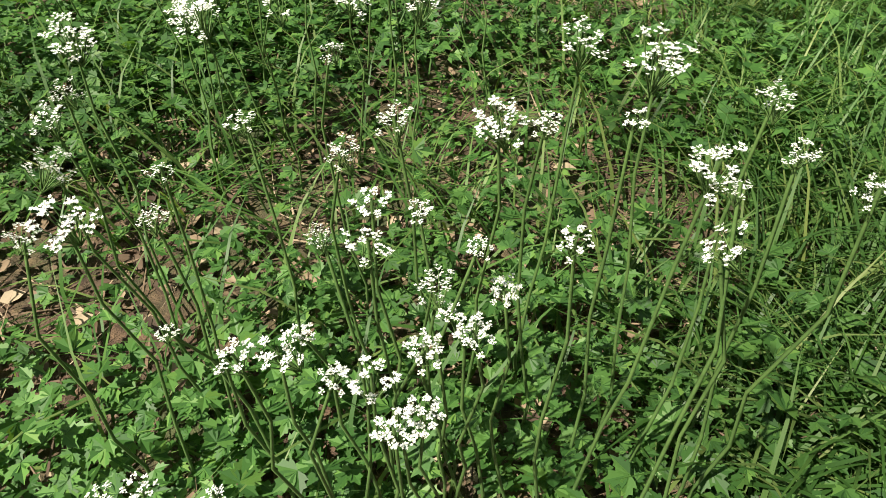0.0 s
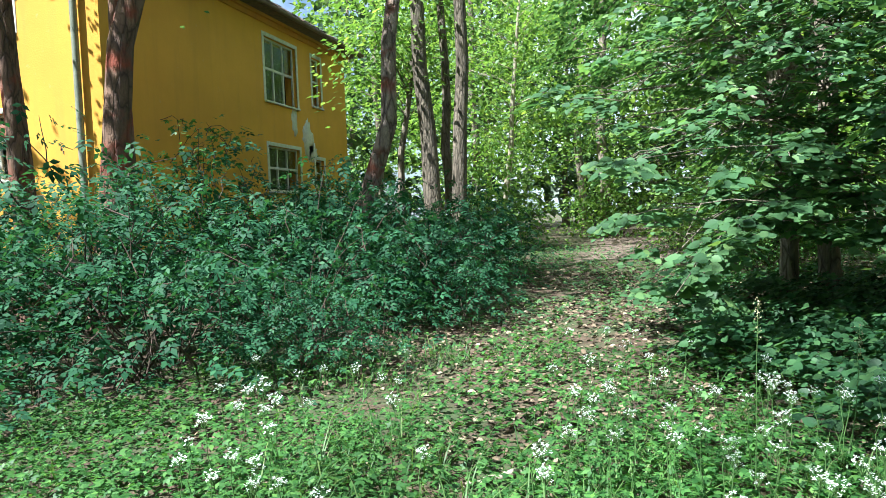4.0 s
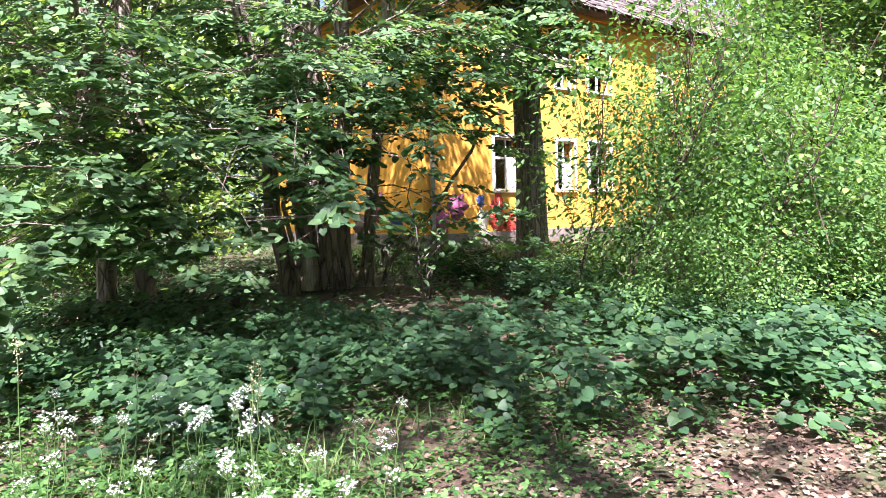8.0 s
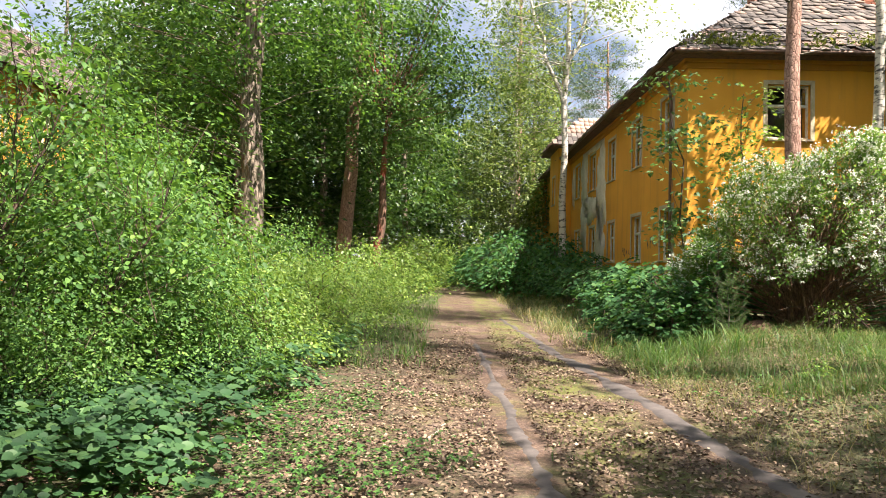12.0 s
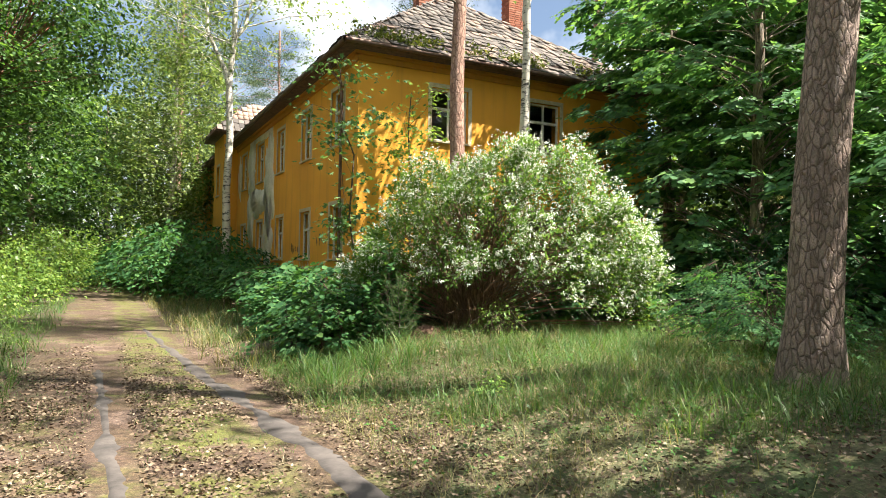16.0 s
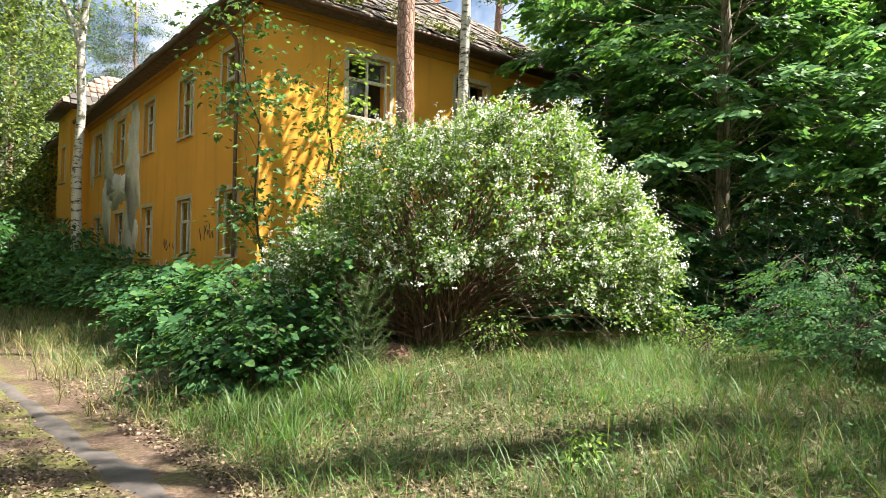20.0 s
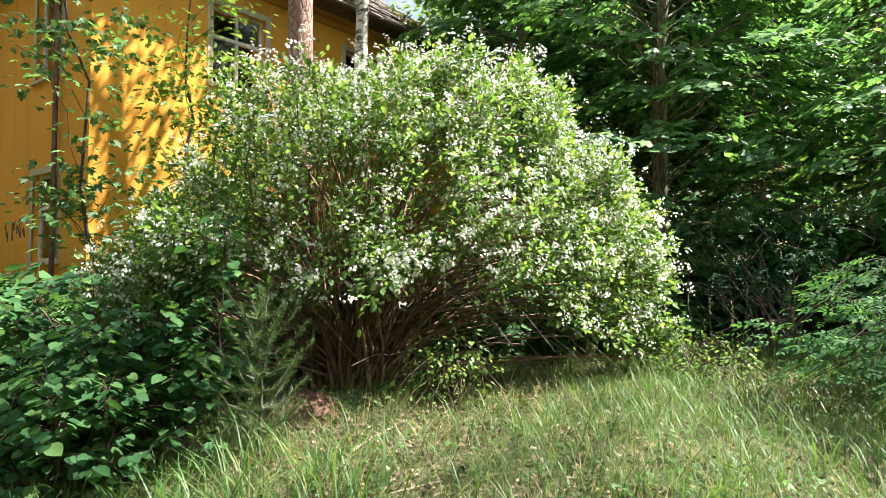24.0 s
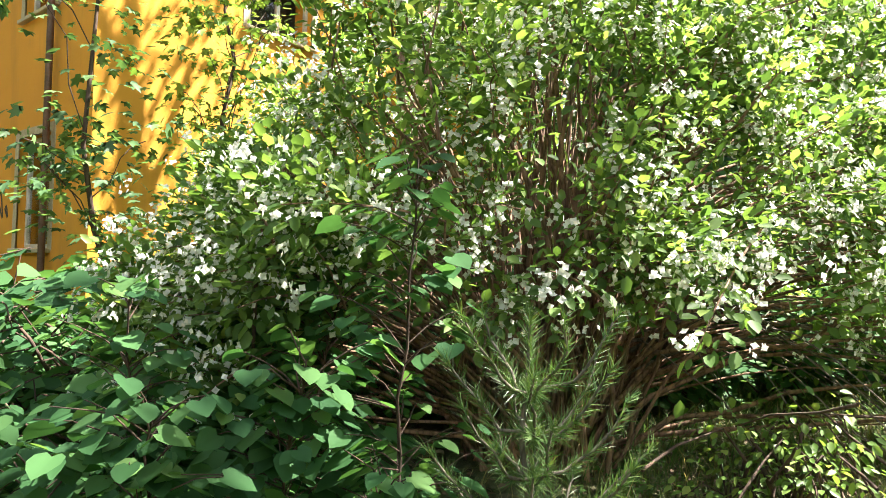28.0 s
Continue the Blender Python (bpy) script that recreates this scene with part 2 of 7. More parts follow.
M = {
    "ground": ground_mat(),
    "linden": leaf_mat("linden_leaf", (0.054, 0.118, 0.052), (0.094, 0.19, 0.08), (0.155, 0.27, 0.105), 0.46, 0.52, 0.32),
    "elder": leaf_mat("elder_leaf", (0.016, 0.058, 0.027), (0.028, 0.093, 0.044), (0.05, 0.14, 0.062), 0.35, 0.6, 0.2),
    # bright and young: hazel leaf as lit and as shaded, put into the colour
    "bright": leaf_mat("lit_hazel_leaf", (0.075, 0.15, 0.036), (0.15, 0.265, 0.062), (0.27, 0.39, 0.11), 0.5),
    "young": leaf_mat("shaded_hazel_leaf", (0.04, 0.11, 0.028), (0.078, 0.18, 0.042), (0.15, 0.28, 0.066), 0.42, 0.5, 0.35),
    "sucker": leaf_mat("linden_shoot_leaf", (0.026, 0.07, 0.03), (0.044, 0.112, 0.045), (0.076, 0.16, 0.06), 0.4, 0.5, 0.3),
    "sapling": leaf_mat("sapling_leaf", (0.034, 0.105, 0.042), (0.062, 0.165, 0.062), (0.115, 0.245, 0.085), 0.44, 0.62, 0.14),
    "maple": leaf_mat("maple_leaf", (0.054, 0.14, 0.062), (0.102, 0.232, 0.098), (0.19, 0.365, 0.12), 0.48, 0.45, 0.4),
    "jasmine": leaf_mat("mock_orange_leaf", (0.068, 0.138, 0.04), (0.122, 0.225, 0.06), (0.215, 0.33, 0.1), 0.52, 0.5, 0.3),
    "petal": leaf_mat("white_petal", (0.74, 0.75, 0.68), (0.83, 0.84, 0.78), (0.88, 0.89, 0.85), 0.45, 0.5, 0.3, (1.0, 1.0, 1.0)),
    "umbel": leaf_mat("umbel_floret", (0.74, 0.77, 0.72), (0.82, 0.84, 0.8), (0.88, 0.89, 0.86), 0.3, 0.5, 0.3, (1.0, 1.0, 1.0)),
    "cream": leaf_mat("elder_blossom", (0.3, 0.27, 0.16), (0.45, 0.4, 0.25), (0.6, 0.55, 0.36), 0.3),
    "herb": leaf_mat("ground_elder_leaf", (0.032, 0.092, 0.023), (0.06, 0.152, 0.036), (0.112, 0.236, 0.058), 0.42, 0.5, 0.35),
    "grass": leaf_mat("grass_blade", (0.035, 0.095, 0.02), (0.07, 0.16, 0.035), (0.15, 0.22, 0.07), 0.4, 0.5),
    "drygrass": leaf_mat("dry_grass_blade", (0.085, 0.115, 0.034), (0.18, 0.185, 0.078), (0.36, 0.31, 0.175), 0.4, 0.6),
    "needle": leaf_mat("pine_needle", (0.04, 0.095, 0.03), (0.075, 0.15, 0.045), (0.13, 0.21, 0.065), 0.3),
    # pine crowns; its dark tone also serves as shade in the far woods
    "pineneedle": leaf_mat("pine_needle_and_woods_shade", (0.03, 0.06, 0.03), (0.055, 0.095, 0.045), (0.1, 0.15, 0.07), 0.3),
    "birchleaf": leaf_mat("birch_leaf", (0.085, 0.145, 0.042), (0.155, 0.225, 0.08), (0.26, 0.33, 0.13), 0.48),
    "beech": leaf_mat("forest_leaf", (0.028, 0.07, 0.02), (0.05, 0.115, 0.03), (0.105, 0.195, 0.05), 0.4),
    "moss": leaf_mat("roof_moss", (0.07, 0.1, 0.02), (0.12, 0.15, 0.03), (0.2, 0.22, 0.06), 0.3),
    "dryleaf": random_mat("dry_leaf", 0.8, (0.0, (0.045, 0.027, 0.018)), (0.4, (0.12, 0.078, 0.05)), (0.8, (0.22, 0.155, 0.1)), (1.0, (0.34, 0.27, 0.19))),
    "bark": bark_mat("linden_bark", (0.085, 0.066, 0.05), (0.33, 0.265, 0.205)),
    "barkgrey": bark_mat("maple_bark", (0.07, 0.054, 0.04), (0.255, 0.2, 0.15), 6.0, 14.0),
    "barkflake": bark_mat("flaking_bark", (0.07, 0.045, 0.035), (0.4, 0.3, 0.24), 3.0, 7.0, 0.03, (0.2, 0.06, 0.035)),
    "barkred": bark_mat("reddish_bark", (0.055, 0.03, 0.022), (0.24, 0.135, 0.09), 4.0, 8.0, 0.02, (0.24, 0.055, 0.03)),
    "barkpine": bark_mat("pine_bark", (0.17, 0.122, 0.102), (0.5, 0.37, 0.315), 2.6, 19.0, 0.05),
    "barkorange": bark_mat("upper_pine_bark", (0.17, 0.085, 0.06), (0.5, 0.31, 0.24), 2.2, 15.0, 0.02),
    "birchbark": birch_mat("birch_bark"),
    "twig": bark_mat("brown_twig", (0.035, 0.022, 0.016), (0.11, 0.068, 0.048), 8.0, 20.0, 0.004),
    "stemred": bark_mat("reddish_stem", (0.09, 0.052, 0.034), (0.32, 0.19, 0.12), 8.0, 20.0, 0.004),
    "twiggrey": bark_mat("grey_twig", (0.06, 0.05, 0.04), (0.2, 0.17, 0.14), 8.0, 20.0, 0.004),
    "stalk": rough_mat("green_stalk", (0.06, 0.125, 0.035), (0.115, 0.2, 0.055), 6.0, 0.6),
    "ochre": plaster_mat("ochre_plaster", (0.76, 0.35, 0.04)),
    "yellow": plaster_mat("yellow_plaster", (0.68, 0.335, 0.04), 0.2),
    "render": rough_mat("bare_render", (0.56, 0.49, 0.41), (0.76, 0.7, 0.62), 2.2),
    "plinth": rough_mat("stone_plinth", (0.1, 0.085, 0.07), (0.24, 0.2, 0.17), 4.0),
    "cornice": plaster_mat("ochre_cornice", (0.52, 0.22, 0.03), 0.5),
    "eavewood": rough_mat("eave_timber", (0.05, 0.03, 0.02), (0.16, 0.08, 0.045), 9.0),
    "tile": random_mat("roof_tile", 0.9, (0.0, (0.05, 0.045, 0.042)), (0.45, (0.11, 0.092, 0.083)), (0.8, (0.18, 0.15, 0.13)), (1.0, (0.25, 0.16, 0.12)), island=False),
    "tiles": random_mat("roof_tiles", 0.9, (0.0, (0.05, 0.045, 0.042)), (0.45, (0.11, 0.092, 0.083)), (0.8, (0.18, 0.15, 0.13)), (1.0, (0.25, 0.16, 0.12))),
    "tilered": random_mat("red_roof_tiles", 0.88, (0.0, (0.2, 0.13, 0.1)), (0.5, (0.36, 0.25, 0.2)), (1.0, (0.46, 0.3, 0.22))),
    "brick": random_mat("chimney_brick", 0.9, (0.0, (0.22, 0.075, 0.045)), (0.6, (0.34, 0.12, 0.07)), (1.0, (0.42, 0.2, 0.13)), island=False),
    "mortar": rough_mat("mortar", (0.25, 0.22, 0.19), (0.38, 0.35, 0.31)),
    "framewhite": rough_mat("weathered_white_paint", (0.5, 0.47, 0.4), (0.74, 0.71, 0.64), 7.0, 0.6),
    "frametan": rough_mat("pale_window_surround", (0.42, 0.34, 0.22), (0.58, 0.5, 0.36), 5.0),
    "glass": glass_mat("dusty_glass"),
    "board": rough_mat("white_window_board", (0.68, 0.68, 0.66), (0.8, 0.8, 0.78), 3.0, 0.6),
    # dark tone put in so the rooms look unlit through the windows
    "inside": rough_mat("dark_unlit_room", (0.12, 0.11, 0.09), (0.2, 0.18, 0.15), 2.0),
    "zinc": rough_mat("rusty_zinc", (0.1, 0.05, 0.035), (0.2, 0.13, 0.1), 6.0, 0.55, 0.2, 0.4),
    "pipe": rough_mat("grey_green_pipe", (0.16, 0.17, 0.13), (0.27, 0.28, 0.22), 6.0, 0.6),
    "track": rough_mat("worn_track_surface", (0.048, 0.042, 0.04), (0.115, 0.098, 0.09), 3.0, 0.97, 0.6),
    "mound": random_mat("red_needle_mound", 0.95, (0.0, (0.05, 0.026, 0.018)), (0.6, (0.125, 0.066, 0.045)), (1.0, (0.22, 0.135, 0.095))),
    "deadwood": bark_mat("bleached_wood", (0.22, 0.18, 0.13), (0.5, 0.43, 0.33), 9.0, 20.0, 0.004),
    "red": rough_mat("red_spray_paint", (0.5, 0.05, 0.03), (0.62, 0.09, 0.05), 5.0),
    "magenta": rough_mat("magenta_spray_paint", (0.26, 0.06, 0.13), (0.36, 0.1, 0.19), 5.0),
    "blue": rough_mat("blue_spray_paint", (0.05, 0.08, 0.24), (0.09, 0.13, 0.34), 5.0),
    "paint_pale": rough_mat("pale_spray_paint", (0.6, 0.55, 0.42), (0.72, 0.68, 0.55), 5.0),
    "paint_dark": rough_mat("dark_spray_paint", (0.05, 0.035, 0.03), (0.1, 0.07, 0.05), 5.0),
}

# ---- mesh helpers ----


def mesh_of(name, verts, faces, mat, smooth=False):
    """A mesh from arrays: faces are lists of one length, or a list of such arrays."""
    me = bpy.data.meshes.new(name)
    groups = faces if isinstance(faces, list) else [faces]
    groups = [np.asarray(g, np.int32) for g in groups if len(g)]
    verts = np.asarray(verts, np.float32)
    me.vertices.add(len(verts))
    me.vertices.foreach_set("co", verts.ravel())
    loops = np.concatenate([g.ravel() for g in groups])
    sizes = np.concatenate([np.full(len(g), g.shape[1], np.int32) for g in groups])
    me.loops.add(len(loops))
    me.loops.foreach_set("vertex_index", loops)
    me.polygons.add(len(sizes))
    me.polygons.foreach_set("loop_start", np.concatenate([[0], np.cumsum(sizes)[:-1]]).astype(np.int32))
    if smooth:
        me.polygons.foreach_set("use_smooth", np.ones(len(sizes), bool))
    me.update(calc_edges=True)
    me.materials.append(mat)
    return me


def put(name, me, parent=None, label="", m=None):
    ob = new(name, me)
    if parent is not None:
        ob.parent = parent
    if m is not None:
        ob.matrix_basis = m
    if label:
        tagged(ob, label)
    return ob


def thing(name, label, category, at=(0, 0, 0), group="", kind="", turn=0.0):
    ob = new(name)
    ob.empty_display_size = 0.2
    ob.matrix_basis = pose(*at, 0, 0, turn)
    return tagged(ob, label, category, group, kind)


def smooth01(a):
    a = np.clip(a, 0, 1)
    return a * a * (3 - 2 * a)


def gz(x, y):
    """The height of the ground."""
    x, y = np.asarray(x, float), np.asarray(y, float)
    z = 0.42 * smooth01((x + 3.6) / 2.8) + 0.15 * smooth01((x - 0.5) / 6)
    z = z + 0.25 * smooth01((-x - 13) / 10)
    z = z - 0.2 * smooth01((-5.0 - x) / 1.5) * smooth01((-12.5 - y) / 2.5)
    return z + 0.025 * np.sin(x * 1.3 + 0.4 * y) * np.cos(y * 0.9) + 0.012 * np.sin(3.1 * x + y) * np.sin(2.7 * y)


def tubes(paths, sides=6):
    """Verts and quads of tapered tubes: paths of (points, radii)."""
    vs, qs, base = [], [], 0
    ang = np.linspace(0, 2 * np.pi, sides, endpoint=False)
    ring = np.stack([np.cos(ang), np.sin(ang)], 1)
    for pts, radii in paths:
        pts, radii = np.asarray(pts, float), np.asarray(radii, float)
        d = np.gradient(pts, axis=0)
        d /= np.linalg.norm(d, axis=1, keepdims=True) + 1e-9
        ref = np.where(np.abs(d[:, 2:3]) > 0.9, [[1.0, 0, 0]], [[0, 0, 1.0]])
        u = np.cross(d, ref)
        u /= np.linalg.norm(u, axis=1, keepdims=True) + 1e-9
        w = np.cross(d, u)
        v = pts[:, None] + radii[:, None, None] * (ring[None, :, :1] * u[:, None] + ring[None, :, 1:] * w[:, None])
        n = len(pts)
        vs.append(v.reshape(-1, 3))
        i = np.arange(n - 1)[:, None] * sides + np.arange(sides)[None]
        j = np.arange(n - 1)[:, None] * sides + (np.arange(sides)[None] + 1) % sides
        qs.append(np.stack([i, j, j + sides, i + sides], -1).reshape(-1, 4) + base)
        base += n * sides
    return np.concatenate(vs), np.concatenate(qs)


def bent(a, b, n=6, sag=0.0, wob=0.0, r=rng):
    """Points from a to b with a bow and a wobble."""
    a, b = np.asarray(a, float), np.asarray(b, float)
    t = np.linspace(0, 1, n)[:, None]
    p = a + (b - a) * t
    p[:, 2] += sag * np.sin(np.pi * t[:, 0])
    if wob:
        p[1:-1] += r.normal(0, wob, (n - 2, 3))
    return p


OVAL = (np.array([(0, 0, 0), (0.3, 0.28, 0.05), (0.72, 0.24, 0.03), (1, 0, -0.1), (0.72, -0.24, 0.03), (0.3, -0.28, 0.05)]), [np.array([(0, 1, 2, 3), (0, 3, 4, 5)])])
KITE = (np.array([(0, 0, 0), (0.42, 0.33, 0.05), (1, 0, -0.08), (0.42, -0.33, 0.05)]), [np.array([(0, 1, 2), (0, 2, 3)])])
HEART = (np.array([(0.04, 0, 0), (-0.1, 0.22, 0.04), (0.08, 0.47, 0.07), (0.42, 0.52, 0.06), (0.74, 0.33, 0.0), (1.02, 0, -0.12), (0.74, -0.33, 0.0), (0.42, -0.52, 0.06), (0.08, -0.47, 0.07), (-0.1, -0.22, 0.04)]), [np.array([(0, 1, 2, 3, 4, 5), (0, 5, 6, 7, 8, 9)])])
MAPLE = (np.array([(0, 0, 0), (-0.1, 0.28, 0.0), (0.16, 0.52, -0.04), (0.3, 0.27, 0.04), (0.66, 0.46, -0.05), (0.62, 0.18, 0.03), (1, 0, -0.1), (0.62, -0.18, 0.03), (0.66, -0.46, -0.05), (0.3, -0.27, 0.04), (0.16, -0.52, -0.04), (-0.1, -0.28, 0.0)]), [np.array([(0, 1, 2, 3), (0, 11, 10, 9)]), np.array([(0, 3, 4, 5, 6), (0, 6, 7, 8, 9)])])

ROUND = (np.array([(0, 0, 0), (0.18, 0.4, 0.05), (0.62, 0.38, 0.03), (1, 0, -0.1), (0.62, -0.38, 0.03), (0.18, -0.4, 0.05)]), [np.array([(0, 1, 2, 3), (0, 3, 4, 5)])])
LOBED = (np.array([(0, 0, 0), (0.1, 0.5, 0.0), (0.42, 0.24, 0.04), (0.62, 0.42, -0.04), (1, 0, -0.1), (0.62, -0.42, -0.04), (0.42, -0.24, 0.04), (0.1, -0.5, 0.0)]), [np.array([(0, 1, 2), (0, 6, 7)]), np.array([(0, 2, 3, 4), (0, 4, 5, 6)])])


def leaflets(rows):
    v, q = [], []
    for x, y, ang, s in rows:
        k = len(v)
        c, sn = math.cos(ang), math.sin(ang)
        for a, b, z in ((0, 0, 0), (0.42, 0.27, 0.03), (1, 0, -0.1), (0.42, -0.27, 0.03)):
            v.append((x + s * (a * c - b * sn), y + s * (a * sn + b * c), z * s - 0.12 * x * x))
        q.append((k, k + 1, k + 2, k + 3))
    return np.array(v), [np.array(q)]


PINNATE = leaflets([(0.62, 0, 0, 0.42), (0.52, 0, 1.0, 0.36), (0.52, 0, -1.0, 0.36), (0.25, 0, 1.15, 0.34), (0.25, 0, -1.15, 0.34)])
TRIFID = leaflets([(0.3, 0, 0, 0.7), (0.25, 0, 0.95, 0.62), (0.25, 0, -0.95, 0.62)])
BLADE = (np.array([(0, 0.016, 0), (0, -0.016, 0), (0.42, -0.014, 0.06), (0.42, 0.014, 0.06), (0.76, 0.009, 0.22), (0.76, -0.009, 0.22), (0.98, 0, 0.48)]), [np.array([(0, 1, 2, 3), (3, 2, 5, 4)]), np.array([(4, 5, 6)])])
NEEDLES = (np.array([(0, 0.012, 0), (0, -0.012, 0), (1, 0, 0.0)]), [np.array([(0, 1, 2)])])


def toothed(rows):
    """Three toothed leaflets, each one outline."""
    edge = [(0, 0), (0.2, 0.24), (0.4, 0.36), (0.42, 0.2), (0.66, 0.27), (0.7, 0.12), (1.0, 0.0)]
    v, a, q = [], [], 0
    for x, y, ang, s in rows:
        c, sn = math.cos(ang), math.sin(ang)
        for side in (1, -1):
            k = len(v)
            for u, w in edge:
                w *= side
                v.append((x + s * (u * c - w * sn), y + s * (u * sn + w * c), s * (0.16 * abs(w) - 0.12 * u * u)))
            a.append(tuple(range(k, k + len(edge))))
    return np.array(v), [np.array(a)]


HERB = toothed([(0.32, 0, 0, 0.68), (0.28, 0, 1.0, 0.6), (0.28, 0, -1.0, 0.6)])
STAR = (np.array([(math.cos(k * math.pi / 5) * (1.0 if k % 2 == 0 else 0.5), math.sin(k * math.pi / 5) * (1.0 if k % 2 == 0 else 0.5), 0.1 if k % 2 == 0 else 0.0) for k in range(10)]), [np.array([tuple(range(10))])])


def unit(a):
    return a / (np.linalg.norm(a, axis=-1, keepdims=True) + 1e-9)


def leaf_arrays(P, D, N, S, shape):
    T, faces = shape
    D = unit(D)
    B = unit(np.cross(N, D))
    U = np.cross(D, B)
    V = P[:, None] + np.asarray(S)[:, None, None] * (T[None, :, :1] * D[:, None] + T[None, :, 1:2] * B[:, None] + T[None, :, 2:] * U[:, None])
    off = (np.arange(len(P)) * len(T))[:, None, None]
    return V.reshape(-1, 3), [(f[None] + off).reshape(-1, f.shape[1]) for f in faces]


def leaf_mesh(name, P, D, N, S, shape, mat):
    v, f = leaf_arrays(np.asarray(P), np.asarray(D), np.asarray(N), np.asarray(S), shape)
    return mesh_of(name, v, f, mat)


def sprays(centres, per, spread, size, r, tilt=0.45, droop=0.25, hang=0.35):
    """Flat sprays of leaves about centres, lying roughly level and drooping outwards."""
    c = np.repeat(np.asarray(centres, float), per, 0)
    n = len(c)
    off = r.normal(0, 1, (n, 3)) * np.asarray(spread)
    off[:, 2] -= droop * (off[:, 0] ** 2 + off[:, 1] ** 2) / max(spread[0], 0.05)
    D = off + r.normal(0, 0.5, (n, 3)) * spread[0]
    D[:, 2] = -abs(r.normal(hang, 0.3, n)) * spread[0] * 1.5
    N = np.stack([r.normal(0, tilt, n), r.normal(0, tilt, n), np.ones(n)], 1)
    return c + off, D, N, size * r.uniform(0.6, 1.25, n)


def fans(centres, origin, r, per, length, size, tilt=0.14, droop=0.3, twigs=3, face=0.4):
    """Flat layered sprays: twigs that run outwards from an origin, fanned in one plane, with leaves alternately on either side.
    Gives the leaves and the twigs' ends."""
    C = np.asarray(centres, float)
    n = len(C)
    out = C - np.asarray(origin, float)
    az = np.arctan2(out[:, 1], out[:, 0]) + r.normal(0, 0.55, n)
    up = np.stack([r.normal(0, tilt, n), r.normal(0, tilt, n), np.ones(n)], 1)
    fall = droop + r.normal(0, 0.12, n)
    L = length * r.uniform(0.65, 1.3, n)
    P, D, N, S, A, B = [], [], [], [], [], []
    for k in range(twigs):
        a = az + (k - (twigs - 1) / 2) * 0.62 + r.normal(0, 0.12, n)
        d = unit(np.stack([np.cos(a), np.sin(a), -fall], 1))
        nrm = unit(up - d * (up * d).sum(1, keepdims=True))
        side = np.cross(nrm, d)
        ln = L * (1.0 if k == (twigs - 1) / 2 else 0.78)
        A.append(C - d * 0.1 * ln[:, None]), B.append(C + d * 0.85 * ln[:, None] - [0, 0, 0.08] * ln[:, None])
        for j in range(per):
            t = (j + 0.6) / per
            g = (1 if (j + k) % 2 else -1) * (0.0 if j == per - 1 else 1.0)
            p = C + d * (t * 0.85 * ln)[:, None] + side * (g * 0.18 * size) + r.normal(0, 0.02, (n, 3))
            p[:, 2] -= 0.1 * t * t * ln
            P.append(p), D.append(d * 0.6 + side * g * 0.8 + r.normal(0, 0.16, (n, 3))), N.append(nrm + face * d * [1, 1, 0] + r.normal(0, 0.18, (n, 3)))
            S.append(size * r.uniform(0.7, 1.2, n) * (0.8 + 0.35 * math.sin(math.pi * t)))
    return np.concatenate(P), np.concatenate(D), np.concatenate(N), np.concatenate(S), np.concatenate(A), np.concatenate(B)


def twig_paths(A, B, r, share, rad):
    keep = r.uniform(0, 1, len(A)) < share
    return [((a, (a + b) / 2 + (0, 0, 0.03), b), (rad, rad * 0.7, rad * 0.35)) for a, b in zip(A[keep], B[keep])]


def in_ellipsoid(n, radii, r, hollow=0.55, lump=0.25, low=-1.0):
    """Points in the outer part of a lumpy ellipsoid."""
    d = unit(r.normal(0, 1, (n * 3, 3)))
    d = d[d[:, 2] > low][:n]
    k = hollow + (1 - hollow) * r.uniform(0, 1, len(d)) ** 0.6
    k *= 1 + lump * np.sin(3.1 * d[:, 0] + 1.3 * r.integers(0, 1) + 5 * d[:, 2]) * np.cos(4 * d[:, 1] - 2 * d[:, 2])
    return d * k[:, None] * np.asarray(radii)


# ---- ground ----
gx = np.concatenate([[-400, -200, -110, -70, -50], np.arange(-40, 20.01, 0.4), [26, 34, 50, 80, 140, 250, 400]])
gy = np.concatenate([[-400, -200, -110, -75, -55], np.arange(-42, 36.01, 0.4), [42, 50, 65, 90, 150, 250, 400]])
GX, GY = np.meshgrid(gx, gy, indexing="ij")
gv = np.stack([GX, GY, gz(GX, GY)], -1).reshape(-1, 3)
ii = (np.arange(len(gx) - 1)[:, None] * len(gy) + np.arange(len(gy) - 1)[None]).ravel()
tagged(put("ground", mesh_of("ground", gv, np.stack([ii, ii + len(gy), ii + len(gy) + 1, ii + 1], 1), M["ground"], True)),
       "forest floor of brown litter, moss and worn track", "ground", kind="structure")


def ribbon(name, xs, ys, widths, label):
    """A strip of old paving with ragged edges, laid on the ground."""
    yy = np.linspace(ys[0], ys[-1], 160)
    xc, wd = np.interp(yy, ys, xs), np.interp(yy, ys, widths)
    ragged = lambda s: np.array([noise.noise((s, y * 1.1, 0.0)) * 0.09 + noise.noise((s, y * 3.7, 3.0)) * 0.07 + noise.noise((s, y * 11.0, 5.0)) * 0.03 for y in yy])
    xl = xc - np.maximum(wd / 2 - ragged(2.0), 0.02)
    xr = xc + np.maximum(wd / 2 + ragged(7.0), 0.02)
    rows = []
    for x, dz in ((xl - 0.05, -0.03), (xl, 0.008), (xc, 0.014), (xr, 0.008), (xr + 0.05, -0.03)):
        rows.append(np.stack([x, yy, gz(x, yy) + dz], 1))
    v = np.stack(rows, 1).reshape(-1, 3)
    i = (np.arange(159)[:, None] * 5 + np.arange(4)[None]).ravel()
    tagged(put(name, mesh_of(name, v, np.stack([i, i + 1, i + 6, i + 5], 1), M["track"], True)), label, "wheel track", kind="structure")


